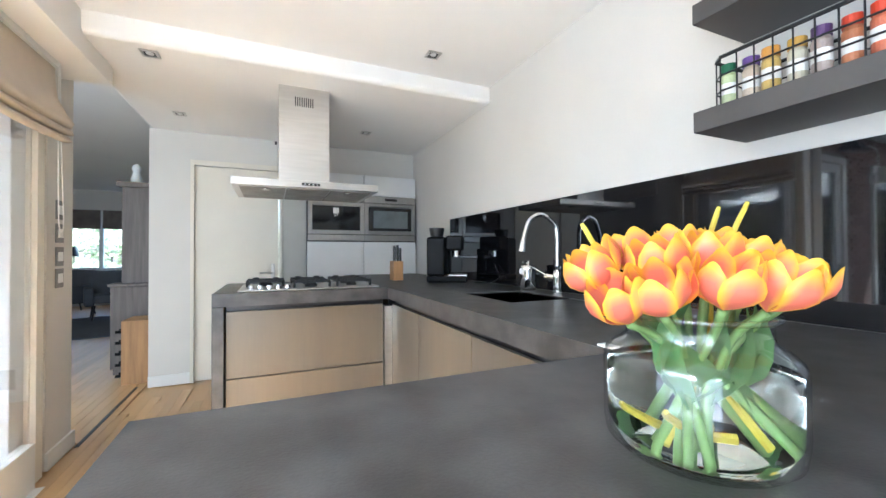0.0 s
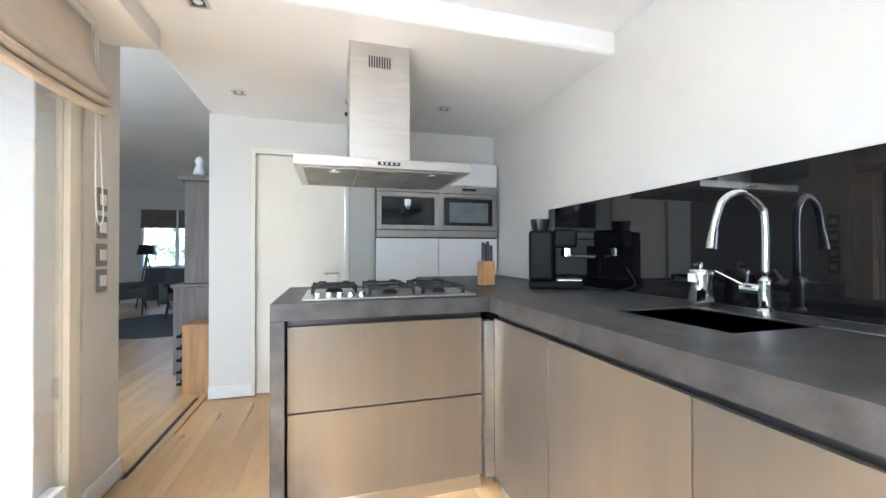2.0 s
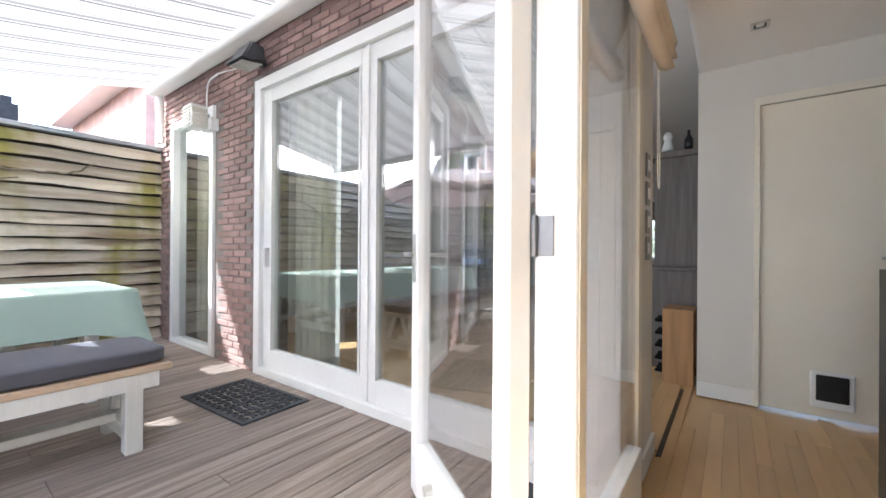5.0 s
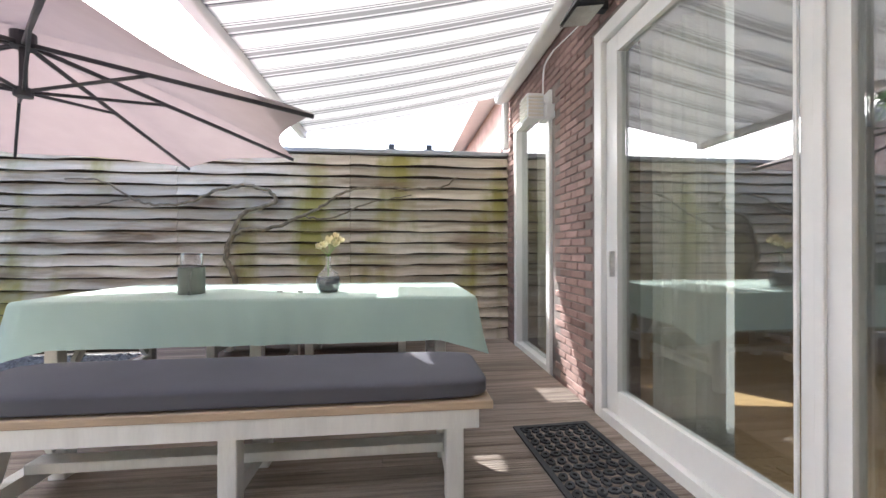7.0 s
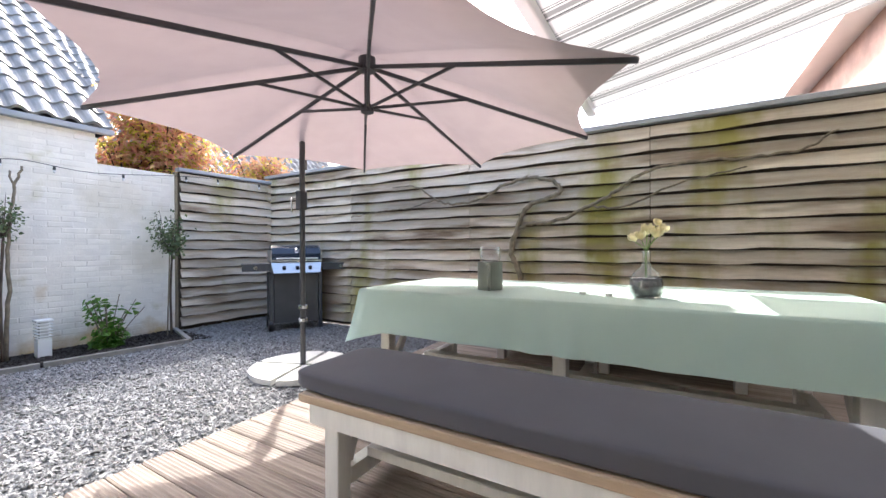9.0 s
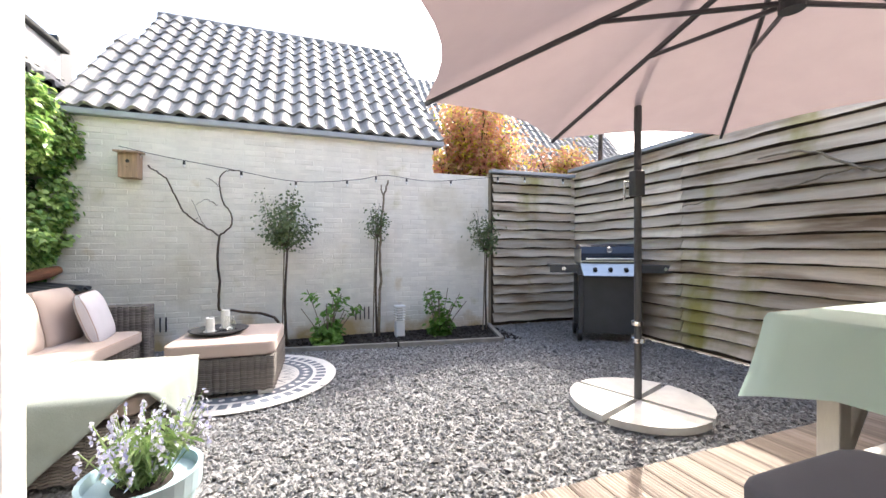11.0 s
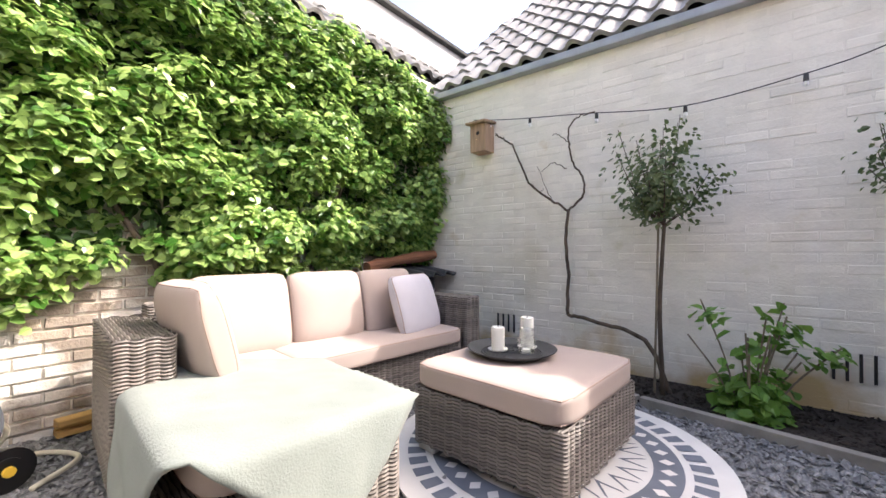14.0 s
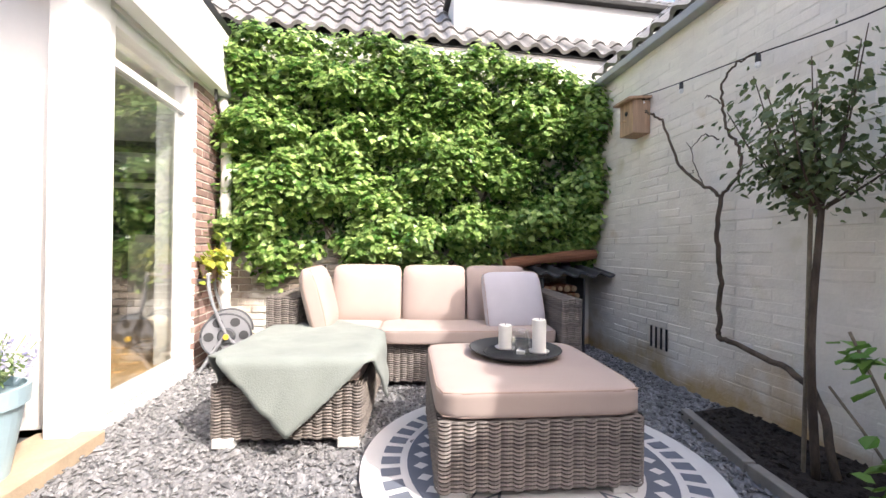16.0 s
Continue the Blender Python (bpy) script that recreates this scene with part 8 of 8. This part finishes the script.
bm.faces.new((q[1], q[4], q[2]))
bm.faces.new((q[0], q[3], q[5]))
part("roof", bm, M_ROOFB, hs, world_space=True)
tiled(hs, Vector((-5.1, -10.8, 3.32)) - PLACE[hs].translation, (-1, 0, 0), (0, -3.8, 4.3), 34, 16, 0.27, 0.36, M_TILE, False)
part("gutter", bx(-14.4, -5.0, -10.85, -10.72, 3.22, 3.32), M_CAP, hs, world_space=True)
part("dormer", bx(-8.6, -7.4, -12.6, -11.3, 4.0, 5.1, None, 0.01), M_CAP, hs, "grey clad dormer", world_space=True)

# ---- trees behind the wall ----
M_RED = leafy("photinia_leaf", (0.62, 0.25, 0.19), (0.58, 0.43, 0.19), 0.45, 0.55)
M_GRN = leafy("photinia_green_leaf", (0.36, 0.38, 0.05), (0.72, 0.64, 0.10), 0.45, 0.62)


def photinia(x, y, base, height, spread, n, seed, label):
    t = thing("photinia_tree", (x, y, -0.08), 0, label, "tree", "photinia trees")
    r = random.Random(seed)
    part("trunk", tube(spline([(0, 0, 0), (0.05, 0.02, base * 0.6), (0, 0, base + 0.3)], 4), [0.07, 0.068, 0.065, 0.062, 0.06, 0.057, 0.053, 0.048, 0.04], 8), M_BARK, t, smooth=True)
    red, grn, bm = [], [], None
    for k in range(34):
        a, b = r.uniform(0, 6.283), r.uniform(0, 1)
        rad = spread * r.uniform(0.5, 1.0) * math.sqrt(1 - (b * 0.8) ** 2)
        e = Vector((math.cos(a) * rad, math.sin(a) * rad, base + b * (height - base) + 0.1))
        w = spline([(0, 0, base * 0.8 + b * 0.5), (e.x * 0.5, e.y * 0.5, e.z - 0.3), e], 4)
        bm = tube(w, [0.018 - 0.014 * i / len(w) for i in range(len(w))], 5, bm)
        for _ in range(n // 34):
            f = r.uniform(0.35, 1.05)
            p = Vector(w[min(len(w) - 1, int(f * (len(w) - 1)))]) + Vector((r.gauss(0, 0.15), r.gauss(0, 0.15), r.gauss(0, 0.14)))
            s = ((p.x + x, p.y + y, p.z - 0.08), (math.cos(a), math.sin(a), 0.6))
            (red if (p.z > base + (height - base) * 0.35 and r.random() < 0.72) or r.random() < 0.25 else grn).append(s)
    part("branchwork", bm, M_BARK, t)
    tagged(leaves("crown", red, 0.095, M_RED, t, seed, 0.6, ratio=0.45), "orange-red young leaves", kind="stuff")
    tagged(leaves("lower_crown", grn, 0.095, M_GRN, t, seed + 1, 0.6, ratio=0.45), "yellow-green leaves", kind="stuff")


photinia(-5.2, -5.95, 1.5, 3.75, 0.85, 9000, 51, "photinia tree with orange-red young leaves behind the wall")
photinia(-6.7, -5.95, 1.5, 2.8, 0.85, 6000, 52, "wide photinia with orange-red leaves behind the fence")
photinia(-4.75, -6.1, 1.4, 2.75, 0.6, 2600, 53, "low photinia with mixed red and green leaves")
photinia(-8.9, -5.6, 1.5, 3.0, 0.9, 2400, 54, "photinia beyond the fence corner with reddish leaves")


def tall_tree(x, y, base, height, spread, n, seed, label):
    """A garden tree: forked trunk, limbs and an open crown of small leaves."""
    t = thing("garden_tree", (x, y, -0.08), 0, label, "tree")
    r = random.Random(seed)
    part("trunk", tube(spline([(0, 0, 0), (0.12, 0.05, base * 0.5), (0.02, 0, base + 0.8)], 5), [0.09 - 0.004 * i for i in range(11)], 10), M_BARK, t, smooth=True)
    spots = []
    for k in range(26):
        a, b = r.uniform(0, 6.283), r.random()
        rad = spread * r.uniform(0.4, 1.0) * math.sqrt(1 - (b * 0.85) ** 2)
        e = Vector((math.cos(a) * rad, math.sin(a) * rad, base + b * (height - base)))
        w = spline([(0.02, 0, base * 0.85 + b * 0.8), (e.x * 0.45, e.y * 0.45, e.z - 0.5), e], 5)
        part("limb", tube(w, [0.045 - 0.037 * i / len(w) for i in range(len(w))], 6), M_BARK, t)
        for _ in range(n // 26):
            p = Vector(w[r.randrange(3, len(w))]) + Vector((r.gauss(0, 0.22), r.gauss(0, 0.22), r.gauss(0, 0.2)))
            spots.append(((p.x + x, p.y + y, p.z - 0.08), (math.cos(a), math.sin(a), 0.7)))
    tagged(leaves("crown", spots, 0.11, M_SLEAF, t, seed, 0.6, ratio=0.6), "fresh green leaves", kind="stuff")


tall_tree(-10.6, -9.0, 5.2, 8.4, 1.6, 5200, 61, "tall slender tree with fresh green leaves behind the gardens")
bare = thing("bare_tree", (-4.6, -12.5, 0), 0, "bare leafless tree behind the roofs", "tree")
r = random.Random(77)
bm = tube([(0, 0, 0), (0.1, 0, 3.0), (0, 0, 5.0)], [0.12, 0.09, 0.05], 8)
for k in range(40):
    z = r.uniform(3.0, 5.0)
    a, l_ = r.uniform(0, 6.283), r.uniform(0.5, 1.3)
    e = Vector((math.cos(a) * l_, math.sin(a) * l_, z + r.uniform(0.6, 1.6)))
    bm = tube(spline([(0, 0, z), (e.x * 0.5, e.y * 0.5, z + 0.3), e], 3), [0.02, 0.018, 0.015, 0.012, 0.01, 0.008, 0.005], 5, bm)
part("trunk", bm, M_BARK, bare)
hedge = thing("street_hedge", (-3, 15, -0.085), 0, "green garden hedge outside the far window", "hedge")
r = random.Random(61)
# leaf colours paled to hold the overexposure outside the window
tagged(leaves("foliage", [((r.uniform(-6.5, 0.5), 15 + r.gauss(0, 0.3), r.uniform(0.2, 2.2)), (0, -1, 0.4)) for _ in range(2600)], 0.16, leafy("overexposed_hedge_leaf", (0.20, 0.26, 0.13), (0.50, 0.55, 0.38)), hedge, 15, 0.5), kind="stuff")

for k in range(8):
    part("stem", rod((-3.2 + 0.9 * k, 0, 0), (-3.2 + 0.9 * k, 0.05, 1.6), 0.03, 0.015, 7), M_BARK, hedge)

# ---- pieces: deck boards ----
def deck_board(w, l):
    """A grooved board, its length along y."""
    bm = bmesh.new()
    n = 14
    prof = []
    for k in range(n + 1):
        x = -w / 2 + w * k / n
        z = 0.0 if k in (0, n) else (0.0 if k % 2 else -0.0035)
        prof.append((x, z))
    prof[0], prof[-1] = (-w / 2, -0.006), (w / 2, -0.006)
    ring = [[bm.verts.new((x, y, z)) for x, z in prof] + [bm.verts.new((w / 2, y, -0.026)), bm.verts.new((-w / 2, y, -0.026))] for y in (-l / 2, l / 2)]
    m = len(ring[0])
    for k in range(m):
        bm.faces.new((ring[0][k], ring[0][(k + 1) % m], ring[1][(k + 1) % m], ring[1][k]))
    bm.faces.new(ring[0])
    bm.faces.new(list(reversed(ring[1])))
    bmesh.ops.recalc_face_normals(bm, faces=bm.faces)
    return mesh_of("board", bm, M_DECK)


r = random.Random(6)
BW = 0.1445
nb = int(4.9 / BW)
for k in range(nb):
    x = -6.36 + BW * (k + 0.5)
    cut = -1.335 + r.choice((1.2, 1.9, 2.6, 3.1))
    for y0, y1 in ((-1.335, cut), (cut, 2.66)):
        me = deck_board(BW - 0.006, y1 - y0 - 0.003)
        shared("board", me, deck_base, pose(x, (y0 + y1) / 2, r.uniform(-0.001, 0.001)))

# ---- pieces: oak strips of the kitchen floor ----
def strip_mesh(w, l):
    return mesh_of("plank", bx(-w / 2, w / 2, -l / 2, l / 2, -0.012, 0.0, None, 0.0007, 1), M_OAK)


fl_ob = bpy.data.objects["floor"]
strips = [strip_mesh(0.0688, l) for l in (0.9, 1.15, 0.75)]
lens_ = (0.9, 1.15, 0.75)
near, far = [], []
x = -1.09 + 0.035
count = 0
rest = bmesh.new()
col = 0
while x < 1.9:
    y = -1.5 - r.uniform(0, 0.8)
    while y < 12:
        k = r.randrange(3)
        l = lens_[k]
        c = y + l / 2
        y += l + 0.0006
        if c > 4.9 and x > -1.0:
            break
        if not (c + l / 2 > -1.49) or c - l / 2 < -1.49 or (c + l / 2 > 4.40 and x > -1.0):
            continue
        if x > 0.85:
            continue
        shared("plank", strips[k], fl_ob, pose(x, c, 0.0))
        count += 1
    x += 0.0694
x = -1.13
while x > -3.4:
    y = 3.0 + r.uniform(0, 0.3)
    while y < 9.0:
        k = r.randrange(3)
        l = lens_[k]
        c = y + l / 2
        y += l + 0.0006
        m = pose(x, c, 0.0)
        kk = len(rest.verts)
        rest.from_mesh(strips[k])
        rest.verts.ensure_lookup_table()
        bmesh.ops.transform(rest, matrix=m, verts=rest.verts[kk:])
    x -= 0.0694
tagged(part("planks", rest, M_OAK, fl_ob), kind="stuff")

# ---- pieces: gravel ----
def scatter(name, count, inside, x0, x1, y0, y1, z, size, mat, parent, seed):
    """Flat chippings lying at random."""
    r = np.random.RandomState(seed)
    P = np.stack([r.uniform(x0, x1, count), r.uniform(y0, y1, count)], 1)
    P = P[[inside(a, b) for a, b in P]]
    n = len(P)
    S = size * r.lognormal(0, 0.35, n)
    base = np.array(((1, 0, 0), (0.2, 0.8, 0.1), (-0.9, 0.3, 0), (-0.3, -0.8, 0.05), (0.1, 0.0, 0.55), (0.0, 0.1, -0.5)))
    V = np.repeat(base[None], n, 0) * (S[:, None, None] * r.uniform(0.65, 1.2, (n, 6, 1)))
    a, t1, t2 = r.uniform(0, 6.283, n), r.normal(0, 0.35, n), r.normal(0, 0.35, n)
    c, s = np.cos(a)[:, None], np.sin(a)[:, None]
    V[:, :, 2] += V[:, :, 0] * t1[:, None] + V[:, :, 1] * t2[:, None]
    X, Y = V[:, :, 0] * c - V[:, :, 1] * s, V[:, :, 0] * s + V[:, :, 1] * c
    V = np.stack([X + P[:, :1], Y + P[:, 1:], V[:, :, 2] + z + r.uniform(-0.004, 0.006, (n, 1))], 2).reshape(-1, 3)
    f = np.array(((0, 1, 4), (1, 2, 4), (2, 3, 4), (3, 0, 4), (1, 0, 5), (2, 1, 5), (3, 2, 5), (0, 3, 5)))
    F = (f[None] + np.arange(n)[:, None, None] * 6).reshape(-1, 3)
    me = bpy.data.meshes.new(name)
    me.from_pydata(V.tolist(), [], F.tolist())
    me.materials.append(mat)
    ob = new(name, me)
    ob.parent = parent
    return tagged(ob, kind="stuff")


def in_bed(x, y):
    line = -4.08 - 0.16 * (x + 4.64)
    return -4.9 < x < -1.55 and y < line


scatter("chippings", 72000, lambda x, y: not in_bed(x, y) and not (x > -1.67 and y > -1.52), -6.33, 0.14, -4.97, -1.34, G - 0.012, 0.0132, M_GRAVEL, gravel_bed, 1)
scatter("clods", 5000, in_bed, -4.9, -1.5, -4.97, -4.0, G + 0.012, 0.013, M_SOIL, bpy.data.objects["soil_bed"], 2)

# ---- pieces: bricks ----
core = bpy.data.objects["wall_brick_core"]
lay_bricks(core, (-6.36, 2.69, -0.05), (1, 0, 0), (0, -1, 0), 4.94, 3.2, 0.205, 0.050, 0.011, 0.05, M_BRICK, lambda c, z: True,
           holes=((0.34, 1.45, -0.2, 2.56), (2.24, 5.3, -0.2, 2.58)), near=lambda c, z: 0.2 < c < 2.4)
south = bpy.data.objects["wall_south"]
lay_bricks(south, (-0.37, -1.515, -0.10), (1, 0, 0), (0, -1, 0), 0.42, 2.24, 0.205, 0.050, 0.011, 0.05, M_BRICK, lambda c, z: True)
lay_bricks(shed, (0.16, -4.99, -0.10), (-1, 0, 0), (0, 1, 0), 5.05, 2.58, 0.215, 0.056, 0.008, 0.05, M_WBRICK, lambda c, z: z < 2.17 or c < 4.21, near=lambda c, z: 0.3 < c < 3.4 and 0.2 < z < 2.2, rough=0.0015, proud=0.007)
ivw = bpy.data.objects["wall_ivy"]
lay_bricks(ivw, (0.155, -1.55, -0.10), (0, -1, 0), (-1, 0, 0), 3.4, 1.15, 0.205, 0.052, 0.011, 0.05, material("old_worn_brick", (0.40, 0.335, 0.27), 0.95, vary=0.2, scale=8, grain=60, bump=0.6, by_piece=0.25, second=(0.27, 0.225, 0.185), stains=[((0.64, 0.61, 0.56), 3.2, 0.50, 0.60, (1, 1, 1.3)), ((0.68, 0.66, 0.62), 2.4, 0.62, 0.74, (1, 1, 1), -0.1, 0.6)]), lambda c, z: True, rough=0.004)
